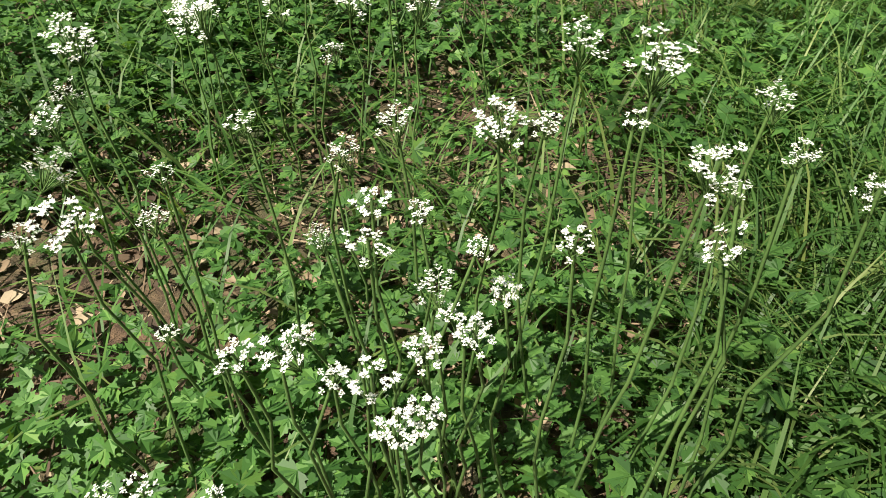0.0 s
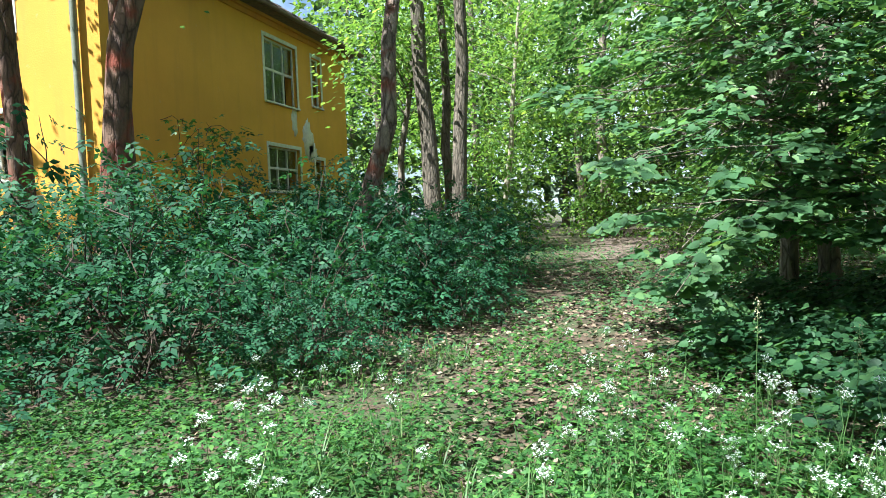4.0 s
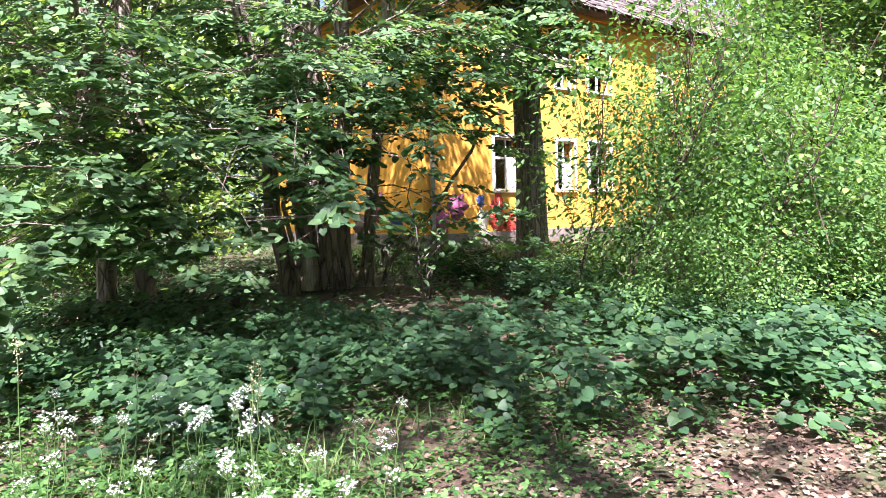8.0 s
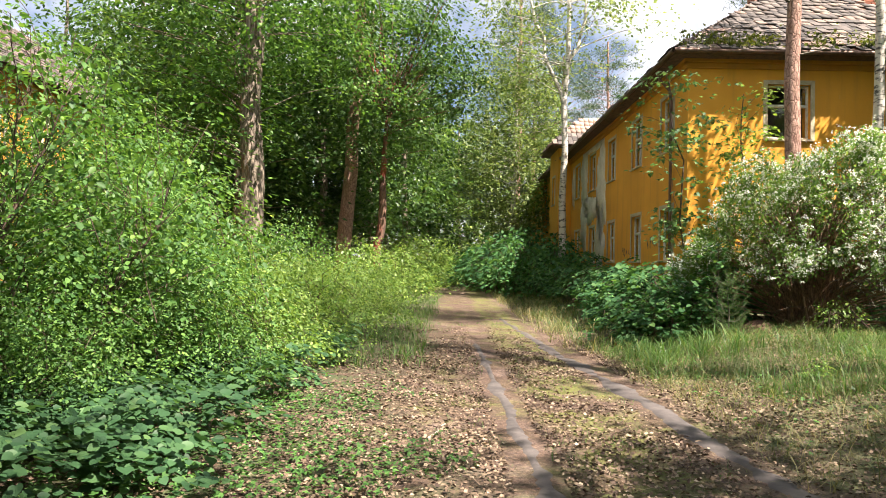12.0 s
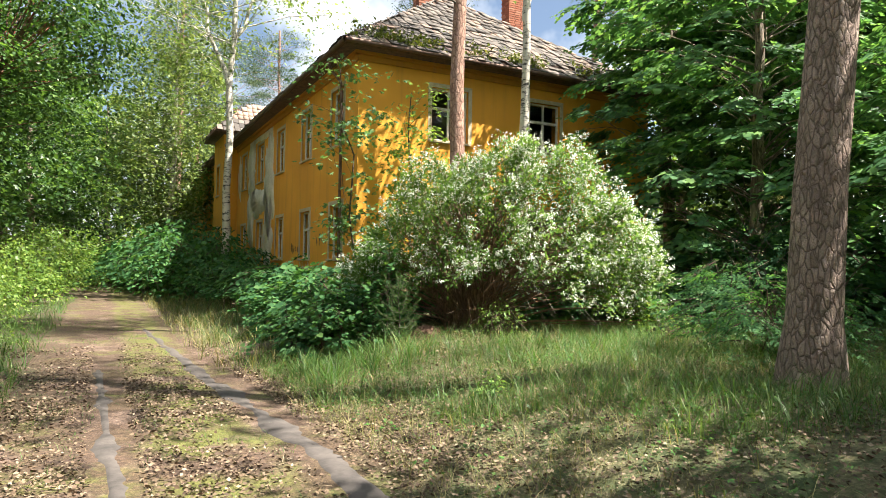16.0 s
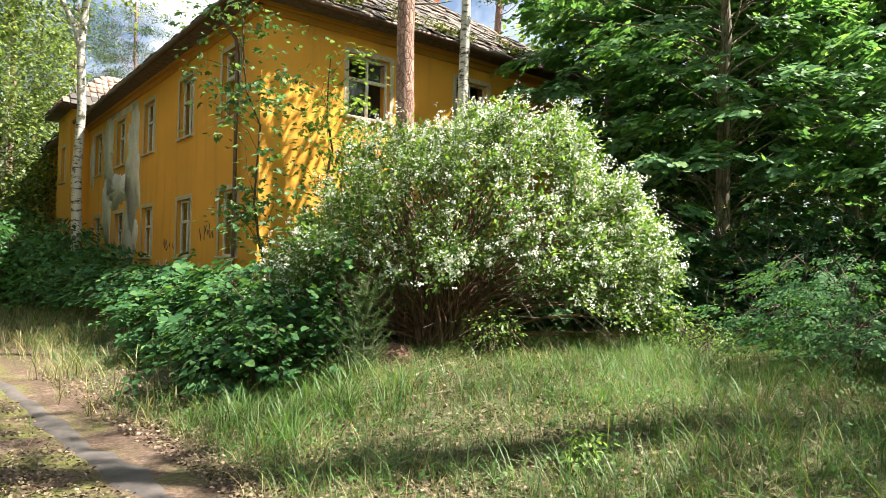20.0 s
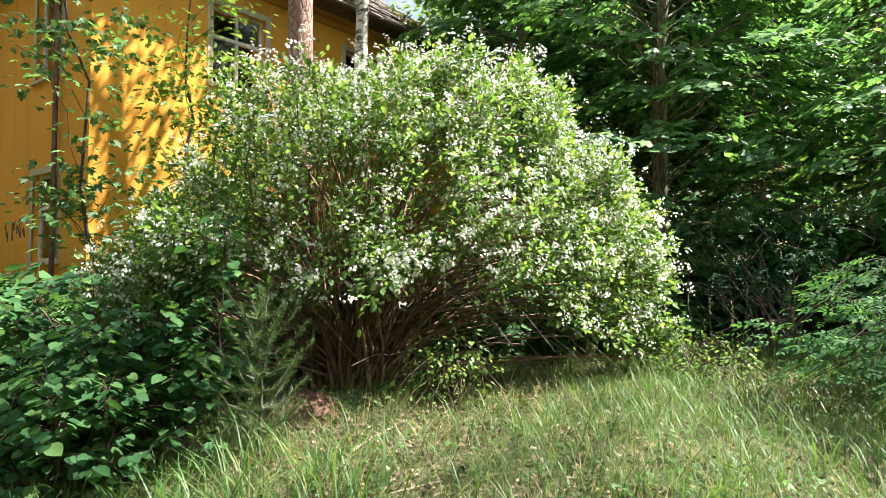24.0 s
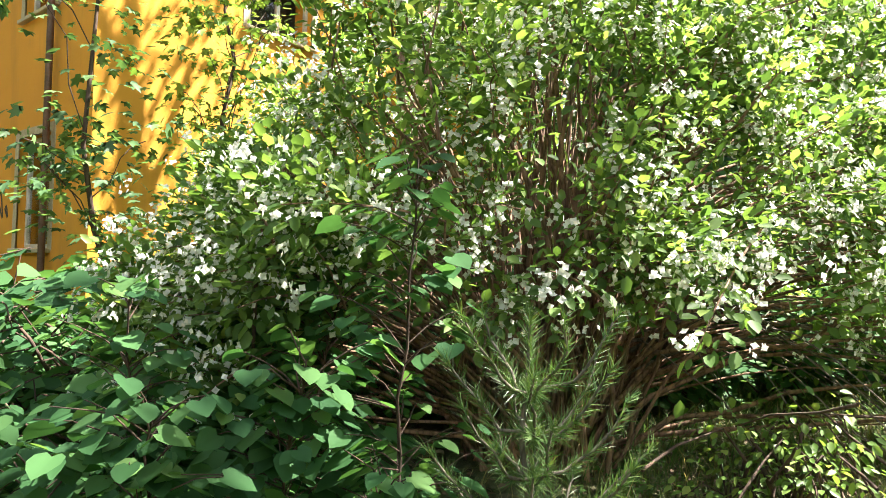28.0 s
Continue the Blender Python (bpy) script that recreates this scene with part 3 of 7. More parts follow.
ribbon("road_track_1", [-5.38, -5.42, -5.48, -5.55], [-14.5, -12.1, -8.9, -5.5], [0.09, 0.08, 0.06, 0.02], "narrow strip of bare grey paving worn through the moss")
ribbon("road_track_2", [-3.7, -3.92, -4.06, -4.26, -4.5, -4.7], [-14.5, -12.8, -10, -7.3, -4.3, 0.0], [0.18, 0.17, 0.16, 0.18, 0.11, 0.03], "bare grey paved wheel track beside the litter")

# ---- houses ----


def wall_mesh(name, length, height, thick, holes, mat):
    """A wall along +x, its outer face at y = 0, with real openings (u0, u1, z0, z1) and their reveals."""
    us = sorted({0.0, length, *(h[0] for h in holes), *(h[1] for h in holes)})
    zs = sorted({0.0, height, *(h[2] for h in holes), *(h[3] for h in holes)})
    v, f = [], []

    def quad(*p):
        f.append((len(v), len(v) + 1, len(v) + 2, len(v) + 3))
        v.extend(p)

    for u0, u1 in zip(us, us[1:]):
        for z0, z1 in zip(zs, zs[1:]):
            if any(h[0] <= u0 and u1 <= h[1] and h[2] <= z0 and z1 <= h[3] for h in holes):
                continue
            quad((u0, 0, z0), (u1, 0, z0), (u1, 0, z1), (u0, 0, z1))
            quad((u0, thick, z0), (u0, thick, z1), (u1, thick, z1), (u1, thick, z0))
    for a, b, c, d in [*holes, (length, 0.0, height, 0.0)]:
        quad((a, 0, c), (a, thick, c), (b, thick, c), (b, 0, c))
        quad((a, 0, d), (b, 0, d), (b, thick, d), (a, thick, d))
        if a < b:
            quad((a, 0, c), (a, 0, d), (a, thick, d), (a, thick, c))
            quad((b, 0, c), (b, thick, c), (b, thick, d), (b, 0, d))
    return mesh_of(name, v, np.array(f), mat)


def boxes(name, rows, mat, bevel=0.0):
    """One mesh of boxes (x0, x1, y0, y1, z0, z1)."""
    bm = bmesh.new()
    for x0, x1, y0, y1, z0, z1 in rows:
        bmesh.ops.create_cube(bm, size=1.0, matrix=Matrix.Translation(((x0 + x1) / 2, (y0 + y1) / 2, (z0 + z1) / 2)) @ Matrix.Diagonal((x1 - x0, y1 - y0, z1 - z0, 1)))
    if bevel:
        bmesh.ops.bevel(bm, geom=bm.edges[:], offset=bevel, segments=1, affect="EDGES", clamp_overlap=True)
    me = bpy.data.meshes.new(name)
    bm.to_mesh(me)
    bm.free()
    me.materials.append(mat)
    return me


def window(parent, m, w, h, frame_mat, surround=None, bars=1, transom=0.66, panes=(), board=False, sill=True):
    """A casement in an opening w by h; m puts the lower left corner of the opening on the wall's face, +y inwards. panes: those still in."""
    win = new("window")
    win.parent, win.matrix_basis = parent, m
    y0, y1, e = 0.10, 0.16, 0.055
    rows = [(0, e, y0, y1, 0, h), (w - e, w, y0, y1, 0, h), (e, w - e, y0, y1, 0, e), (e, w - e, y0, y1, h - e, h)]
    put("window_frame", boxes("window_frame", rows, frame_mat, 0.006), win)
    zt = h * transom
    put("transom", boxes("transom", [(e, w - e, y0 - 0.01, y1, zt - 0.035, zt + 0.035)], frame_mat, 0.006), win)
    cols = [e + (w - 2 * e) * i / (bars + 1) for i in range(bars + 2)]
    for u in cols[1:-1]:
        put("mullion", boxes("mullion", [(u - 0.03, u + 0.03, y0 - 0.004, y1, e, zt - 0.035), (u - 0.025, u + 0.025, y0, y1, zt + 0.035, h - e)], frame_mat, 0.005), win)
    k = 0
    for u0, u1 in zip(cols, cols[1:]):
        for z0, z1 in ((e, zt - 0.035), (zt + 0.035, h - e)):
            if k in panes:
                pane = put("pane", boxes("pane", [(u0 + 0.02, u1 - 0.02, 0.128, 0.133, z0 - 0.01, z1 + 0.01)], M["glass"]), win)
                pane.visible_shadow = False
            k += 1
    if board:
        put("board", boxes("board", [(w * 0.46, w - e, 0.07, 0.095, 0.03, zt)], M["board"], 0.004), win, "pale board leaning in the window")
    if surround:
        s = 0.11
        rows = [(-s, 0, -0.012, 0.02, -0.03, h + s), (w, w + s, -0.012, 0.02, -0.03, h + s), (0, w, -0.012, 0.02, h, h + s)]
        put("surround", boxes("surround", rows, surround, 0.004), win)
    if sill:
        put("window_sill", boxes("window_sill", [(-0.08, w + 0.08, -0.07, 0.1, -0.06, -0.005)], surround or frame_mat, 0.008), win)
    return win


def blob(name, u, z, ru, rz, mat, seed, parent, m, lift=0.004, label=""):
    """A ragged patch on a wall's face: m as for a wall."""
    n = 64
    a = np.linspace(0, 2 * np.pi, n, endpoint=False)
    k = np.array([1 + 0.45 * noise.noise((math.cos(t) * 1.6 + seed, math.sin(t) * 1.6, seed)) + 0.22 * noise.noise((math.cos(t) * 5, math.sin(t) * 5 + seed, 1.0)) for t in a])
    ring = np.stack([u + ru * k * np.cos(a), np.full(n, -lift), z + rz * k * np.sin(a)], 1)
    back = ring.copy()
    back[:, 1] = 0.002
    v = np.concatenate([ring, back, [[u, -lift, z]]])
    i = np.arange(n)
    j = (i + 1) % n
    put(name, mesh_of(name, v, [np.stack([i, j, np.full(n, 2 * n)], 1), np.stack([i, i + n, j + n, j], 1)], mat), parent, label, m)


def strokes(name, lines, mat, parent, m, width=0.03):
    """Flattened sprayed strokes on a wall's face: lines of (u, z) points."""
    paths = []
    for line in lines:
        p = np.array([(u, 0.0, z) for u, z in line], float)
        t = np.linspace(0, len(p) - 1, 4 * len(p))
        q = np.stack([np.interp(t, np.arange(len(p)), p[:, k]) for k in range(3)], 1)
        q[1:-1] = (q[:-2] + q[1:-1] * 2 + q[2:]) / 4
        paths.append((q, np.full(len(q), width)))
    v, q = tubes(paths, 6)
    v[:, 1] = v[:, 1] * 0.12 - 0.003
    put(name, mesh_of(name, v, q, mat), parent, "", m)


def tile_mesh(mat):
    return boxes("tile", [(-0.118, 0.118, -0.2, 0.2, 0, 0.022)], mat, 0.006)


def tiled(parent, quad, rows, single=0, mat="tiles", seed=1, miss=0.0):
    """Tiles on a roof plane: quad = lower left, lower right, upper right, upper left. The lowest ones are single pieces."""
    r = np.random.default_rng(seed)
    a, b, c, d = (Vector(p) for p in quad)
    up = ((d - a) + (c - b)) / 2
    nrm = (b - a).cross(d - a).normalized()
    if nrm.z < 0:
        nrm = -nrm
    along = (b - a).normalized()
    slope = nrm.cross(along).normalized()
    if slope.z < 0:
        slope = -slope
    vs, qs, made = [], [], 0
    one = tile_mesh(M["tile"])
    rest = boxes("rest", [(-0.118, 0.118, -0.2, 0.2, 0, 0.022)], M["tile"])
    corner = np.array([v.co[:] for v in rest.vertices])
    quads = [tuple(p.vertices) for p in rest.polygons if p.normal.z > -0.5]
    four = [q for q in quads if len(q) == 4]
    three = [q for q in quads if len(q) == 3]
    f4, f3, off = [], [], 0
    for i in range(rows):
        t = (i + 0.3) / rows
        l, rr = a.lerp(d, t), b.lerp(c, t)
        n = max(1, int((rr - l).length / 0.245))
        for j in range(n):
            if r.uniform() < miss:
                continue
            p = l.lerp(rr, (j + 0.5) / n) + nrm * (0.04 + 0.012 * r.normal()) + along * 0.01 * r.normal() + slope * 0.015 * r.normal()
            p += nrm * (0.03 * noise.noise((p.x * 0.7, p.y * 0.7, seed)))
            side = along.lerp(along + slope * r.normal() * 0.05, 1.0).normalized()
            lift = (slope - nrm * (0.06 + 0.03 * r.normal())).normalized()
            nn = side.cross(lift).normalized()
            if nn.z < 0:
                nn, side = -nn, -side
            m = Matrix((side, lift, nn)).transposed().to_4x4()
            m.translation = p
            if made < single:
                put("tile", one, parent, "", m)
                made += 1
            else:
                mm = np.array(m)
                vs.append(corner @ mm[:3, :3].T + mm[:3, 3])
                f4.append(np.array(four) + off)
                if three:
                    f3.append(np.array(three) + off)
                off += len(corner)
    if vs:
        groups = [np.concatenate(f4)] + ([np.concatenate(f3)] if f3 else [])
        tagged(put("roof_tiles", mesh_of("roof_tiles", np.concatenate(vs), groups, M[mat]), parent), kind="stuff")


def side_m(house_corner, turn):
    return pose(*house_corner, 0, 0, turn)


def hip_roof(parent, x0, x1, y0, y1, z, rise, over, singles=(0, 0, 0, 0), mat="tiles", seed=1, miss=0.0):
    """A hipped roof with eaves, a board under the tiles and a soffit."""
    X0, X1, Y0, Y1 = x0 - over, x1 + over, y0 - over, y1 + over
    w, l = X1 - X0, Y1 - Y0
    k = min(w, l) / 2
    if l > w:
        A, B = Vector(((X0 + X1) / 2, Y0 + k, z + rise)), Vector(((X0 + X1) / 2, Y1 - k, z + rise))
    else:
        A, B = Vector((X0 + k, (Y0 + Y1) / 2, z + rise)), Vector((X1 - k, (Y0 + Y1) / 2, z + rise))
    p = [Vector((X0, Y0, z)), Vector((X1, Y0, z)), Vector((X1, Y1, z)), Vector((X0, Y1, z))]
    v = [*p, A, B, *[q - Vector((0, 0, 0.12)) for q in p]]
    if l > w:
        planes = [(0, 1, 4, 4), (1, 2, 5, 4), (2, 3, 5, 5), (3, 0, 4, 5)]
    else:
        planes = [(0, 1, 5, 4), (1, 2, 5, 5), (2, 3, 4, 5), (3, 0, 4, 4)]
    tri = [tuple(dict.fromkeys(q)) for q in planes]
    f3 = [t for t in tri if len(t) == 3]
    f4 = [t for t in tri if len(t) == 4] + [(0, 6, 7, 1), (1, 7, 8, 2), (2, 8, 9, 3), (3, 9, 6, 0), (6, 9, 8, 7)]
    roof = put("roof", mesh_of("roof", [tuple(q) for q in v], [np.array(f3), np.array(f4)], M["eavewood"]), parent)
    for i, (pl, s) in enumerate(zip(planes, singles)):
        quad = [v[j] for j in pl]
        if s is None:
            continue
        rows = max(3, int((((quad[3] - quad[0]) + (quad[2] - quad[1])) / 2).length / 0.33))
        tiled(roof, quad, rows, s, mat, seed + i, miss)
    return roof, v


def gutter(parent, a, b, mat):
    v, q = tubes([(np.array([a, b], float), [0.065, 0.065])], 8)
    put("gutter", mesh_of("gutter", v, q, mat, True), parent)


def chimney(parent, x, y, z0, z1, w, d):
    """A brick chimney: a mortar core with courses of single bricks, and a cap."""
    ch = new("chimney")
    ch.parent, ch.matrix_basis = parent, pose(x, y, 0)
    put("core", boxes("core", [(-w / 2 + 0.02, w / 2 - 0.02, -d / 2 + 0.02, d / 2 - 0.02, z0, z1)], M["mortar"]), ch)
    me = boxes("brick", [(-0.115, 0.115, 0, 0.03, 0, 0.062)], M["brick"], 0.004)
    for i in range(int((z1 - z0 - 0.9) / 0.077)):
        z = z0 + 0.9 + 0.077 * i
        for turn, run, dist in ((0, w, d / 2), (90, d, w / 2), (-90, d, w / 2)):
            n = max(1, round(run / 0.25))
            for j in range(n):
                u = (j + 0.5 - n / 2) * run / n
                m = pose(0, 0, z, 0, 0, turn) @ Matrix.Translation((u + (0.02 if i % 2 else -0.02), -dist - 0.008, 0)) @ Matrix.Diagonal((run / n / 0.245, 1, 1, 1))
                put("brick", me, ch, "", m)
    put("cap", boxes("cap", [(-w / 2 - 0.05, w / 2 + 0.05, -d / 2 - 0.05, d / 2 + 0.05, z1, z1 + 0.09)], M["mortar"], 0.01), ch)


def house_shell(house, x0, x1, y0, y1, z0, eave, walls, mat, plinth_h=0.35):
    """Four walls with openings, a plinth, floors inside. walls: openings for the -y, +x, +y and -x sides."""
    t = 0.4
    spec = [((x0, y0, z0), 0, x1 - x0), ((x1, y0 , z0), 90, y1 - y0), ((x1, y1, z0), 180, x1 - x0), ((x0, y1, z0), -90, y1 - y0)]
    ms = []
    for (corner, turn, length), holes in zip(spec, walls):
        m = side_m(corner, turn)
        ms.append(m)
        put("wall", wall_mesh("wall", length, eave - z0, t, holes, mat), house, "", m)
        put("plinth", boxes("plinth", [(-0.03, length + 0.03, -0.035, 0.02, -0.6, plinth_h)], M["plinth"], 0.006), house, "", m)
        put("cornice", boxes("cornice", [(-0.14, length + 0.14, -0.14, 0.0, eave - z0 - 0.2, eave - z0 - 0.06), (-0.06, length + 0.06, -0.06, 0.0, eave - z0 - 0.34, eave - z0 - 0.2)], M["cornice"], 0.01), house, "", m)
    # inner floors and walls, coloured dark as unlit rooms
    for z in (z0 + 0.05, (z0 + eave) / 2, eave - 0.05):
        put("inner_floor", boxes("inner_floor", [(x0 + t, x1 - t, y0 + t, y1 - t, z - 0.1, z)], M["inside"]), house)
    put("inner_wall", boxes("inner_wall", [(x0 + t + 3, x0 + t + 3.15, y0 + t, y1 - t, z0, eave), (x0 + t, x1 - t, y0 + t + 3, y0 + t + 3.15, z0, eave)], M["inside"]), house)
    return ms


# the long house beside the road
HC = thing("house", "two-storey ochre plaster house with peeling walls and mossy hipped tile roof", "house", group="abandoned houses")
CL, CW, CZ0, CEAVE = 33.0, 9.6, 0.3, 6.85
end_holes = [(2.03, 3.12, 4.74 - CZ0, 6.14 - CZ0), (5.13, 6.18, 4.74 - CZ0, 6.14 - CZ0), (2.03, 3.12, 1.6 - CZ0, 3.0 - CZ0), (5.13, 6.18, 1.6 - CZ0, 3.0 - CZ0)]
long_y = [1.6, 4.6, 7.9, 11.2, 14.5, 21.5, 25.0]
long_holes = []
for yc in long_y:
    for z0, z1 in ((1.6, 3.05), (4.65, 6.16)):
        long_holes.append((CL - yc - 0.52, CL - yc + 0.52, z0 - CZ0, z1 - CZ0))
cm = house_shell(HC, 0, CW, 0, CL, CZ0, CEAVE, [end_holes, [], [], long_holes], M["ochre"])
for i, (u0, u1, z0, z1) in enumerate(end_holes):
    window(HC, cm[0] @ Matrix.Translation((u0, 0, z0)), u1 - u0, z1 - z0, M["framewhite"], M["frametan"], 1, 0.62, (1, 2, 3) if i == 1 else (0, 3))
for i, (u0, u1, z0, z1) in enumerate(long_holes):
    window(HC, cm[3] @ Matrix.Translation((u0, 0, z0)), u1 - u0, z1 - z0, M["framewhite"], M["frametan"], 1, 0.62, ((0, 2), (1,), (0, 1, 2, 3))[i % 3])
hip_roof(HC, 0, CW, 0, CL, CEAVE, 3.9, 0.5, (260, None, None, 40), "tiles", 3, 0.02)
gutter(HC, (-0.55, -0.55, CEAVE - 0.05), (CW + 0.5, -0.55, CEAVE - 0.05), M["zinc"])
gutter(HC, (-0.55, -0.55, CEAVE - 0.05), (-0.55, 19, CEAVE - 0.05), M["zinc"])
chimney(HC, 4.4, 5.6, 9.6, 12.0, 0.62, 0.5)
chimney(HC, 7.3, 4.2, 8.2, 11.2, 0.75, 0.5)
v, q = tubes([(np.array([(-0.5, 1.0, 6.72), (-0.42, 1.0, 6.5), (-0.14, 1.0, 6.2), (-0.1, 1.0, 5.9), (-0.1, 1.0, 0.5)]), [0.04] * 5)], 10)
put("downpipe", mesh_of("downpipe", v, q, M["zinc"], True), HC, "rusty brown downpipe")
fm = cm[3]
for u, z, ru, rz, s in ((9.6, 4.4, 0.85, 1.9, 1.0), (9.75, 2.2, 0.8, 1.4, 5.0), (11.3, 3.85, 1.5, 0.6, 9.0), (12.85, 5.3, 0.85, 1.3, 4.0), (10.9, 6.5, 1.9, 0.24, 2.5), (12.9, 3.4, 0.8, 1.2, 3.3), (15.5, 5.2, 0.4, 0.9, 6.0), (12.9, 1.0, 0.9, 0.45, 8.0), (9.3, 0.9, 0.8, 0.5, 2.0), (6.3, 0.75, 1.5, 0.2, 7.0)):
    blob("bare_patch", CL - u, z - CZ0, ru, rz, M["render"], s, HC, fm, 0.005, "grey render where the ochre plaster fell")
for k, (mat, u, z) in enumerate((("paint_dark", 6.3, 1.75), ("paint_pale", 6.9, 1.15), ("paint_pale", 5.2, 1.1), ("paint_dark", 3.4, 1.95), ("paint_pale", 4.2, 1.05))):
    r = np.random.default_rng(40 + k)
    for c in range(4):
        u0 = CL - u + c * 0.28
        strokes("graffiti", [[(u0 + r.uniform(0, 0.24), z - CZ0 + r.uniform(0, 0.42)) for _ in range(5)]], M[mat], HC, fm, 0.022)
# the bay that stands forward on the road side
BE0, BYA, BYB = 7.45, 16.2, 18.9
bay = [side_m((-0.65, BYA, CZ0), 0), side_m((-0.65, BYB, CZ0), -90), side_m((0, BYB, CZ0), 180)]
put("bay_wall", wall_mesh("bay_wall", 0.64, BE0 - CZ0, 0.3, [], M["ochre"]), HC, "", bay[0])
put("bay_wall", wall_mesh("bay_wall", BYB - BYA, BE0 - CZ0, 0.3, [(0.9, 1.7, 4.6 - CZ0, 6.0 - CZ0), (0.9, 1.7, 1.6 - CZ0, 3.0 - CZ0)], M["ochre"]), HC, "", bay[1])
put("bay_wall", wall_mesh("bay_wall", 0.64, BE0 - CZ0, 0.3, [], M["ochre"]), HC, "", bay[2])
for z in (4.6, 1.6):
    window(HC, bay[1] @ Matrix.Translation((0.9, 0, z - CZ0)), 0.8, 1.4, M["framewhite"], M["frametan"], 1)
hip_roof(HC, -0.65, 3.2, BYA, BYB, BE0, 1.7, 0.45, (40, None, None, 40), "tilered", 21)

# the house on the near side of the lane
HA = thing("house", "yellow plaster house end with white casement windows, half hidden by trees", "house", group="abandoned houses")
AX1, AY1, AZ0, AE = -17.0, -27.46, 0.2, 7.15
a_holes = [(23.15, 24.98, 4.62, 6.47), (26.04, 26.65, 4.87, 6.47), (23.15, 24.98, 2.0, 3.32), (26.04, 26.65, 2.2, 3.1)]
a_u = [(a - 17.0, b - 17.0, c - AZ0, d - AZ0) for a, b, c, d in a_holes]
ax_u = [(17.0 - 2.2 - 1.4, 17.0 - 2.2, 5.25 - AZ0, 6.7 - AZ0), (17.0 - 2.2 - 1.4, 17.0 - 2.2, 2.2 - AZ0, 3.6 - AZ0), (9.0, 10.4, 5.25 - AZ0, 6.7 - AZ0), (9.0, 10.4, 2.2 - AZ0, 3.6 - AZ0)]
am = house_shell(HA, AX1 - 11.6, AX1, AY1 - 17.0, AY1, AZ0, AE, [[], ax_u, a_u, []], M["yellow"])
for i, (u0, u1, z0, z1) in enumerate(a_u):
    window(HA, am[2] @ Matrix.Translation((u0, 0, z0)), u1 - u0, z1 - z0, M["framewhite"], M["framewhite"], 2 if i % 2 == 0 else 0, 0.52, (0, 1, 2, 3, 5) if i % 2 == 0 else (0, 1))
for u0, u1, z0, z1 in ax_u:
    window(HA, am[1] @ Matrix.Translation((u0, 0, z0)), u1 - u0, z1 - z0, M["framewhite"], M["framewhite"], 1, 0.6, (0, 1, 2, 3))
hip_roof(HA, AX1 - 11.6, AX1, AY1 - 17.0, AY1, AE, 4.0, 0.5, (None, 20, 160, None), "tiles", 31)
gutter(HA, (AX1 + 0.5, AY1 + 0.55, AE - 0.05), (AX1 - 12.1, AY1 + 0.55, AE - 0.05), M["zinc"])
v, q = tubes([(np.array([(AX1 + 0.12, AY1 - 0.5, 7.0), (AX1 + 0.12, AY1 - 0.5, 0.3)]), [0.07, 0.07])], 10)
put("downpipe", mesh_of("downpipe", v, q, M["pipe"], True), HA, "grey-green downpipe at the corner")
for u, z, ru, rz, s in ((8.55, 3.75, 0.36, 0.62, 2.0), (8.9, 3.3, 0.3, 0.3, 7.0), (7.75, 4.2, 0.2, 0.4, 4.0)):
    blob("bare_patch", u, z - AZ0, ru, rz, M["render"], s, HA, am[2], 0.005, "pale patch of bare render")

# the house across the lane, with paint on its corner
HB = thing("house", "sunlit yellow house corner with sprayed paint and pale boarded windows", "house", group="abandoned houses")
BX1, BY0, BZ0, BE = -20.17, -7.1, 0.2, 7.2
b_y = [-4.6, -2.07, -0.6, 3.0, 5.2, 7.4]
b_u = []
for y in b_y:
    for z0, z1 in ((1.7, 3.2), (4.8, 6.3)):
        b_u.append((y - BY0, y - BY0 + (1.0 if y in (-4.6, -0.6) else 0.75), z0 - BZ0, z1 - BZ0))
bs_u = [(2.5, 3.6, 1.7 - BZ0, 3.2 - BZ0), (2.5, 3.6, 4.8 - BZ0, 6.3 - BZ0), (6.2, 7.3, 4.8 - BZ0, 6.3 - BZ0)]
bmx = house_shell(HB, BX1 - 10, BX1, BY0, BY0 + 24, BZ0, BE, [bs_u, b_u, [], []], M["yellow"])
for i, (u0, u1, z0, z1) in enumerate(b_u):
    window(HB, bmx[1] @ Matrix.Translation((u0, 0, z0)), u1 - u0, z1 - z0, M["framewhite"], M["framewhite"], 1, 0.62, (0, 1), board=i in (0, 2))
for u0, u1, z0, z1 in bs_u:
    window(HB, bmx[0] @ Matrix.Translation((u0, 0, z0)), u1 - u0, z1 - z0, M["framewhite"], M["framewhite"], 1, 0.62, (0, 1, 2, 3))
hip_roof(HB, BX1 - 10, BX1, BY0, BY0 + 24, BE, 4.0, 0.5, (30, 120, None, None), "tiles", 41)
chimney(HB, -22.5, 3.5, 9.0, 12.2, 0.7, 0.55)
v, q = tubes([(np.array([(BX1 + 0.1, BY0 + 0.25, 7.0), (BX1 + 0.1, BY0 + 0.25, 0.3)]), [0.06, 0.06])], 10)
put("downpipe", mesh_of("downpipe", v, q, M["pipe"], True), HB, "grey downpipe at the corner")
xm = bmx[1]
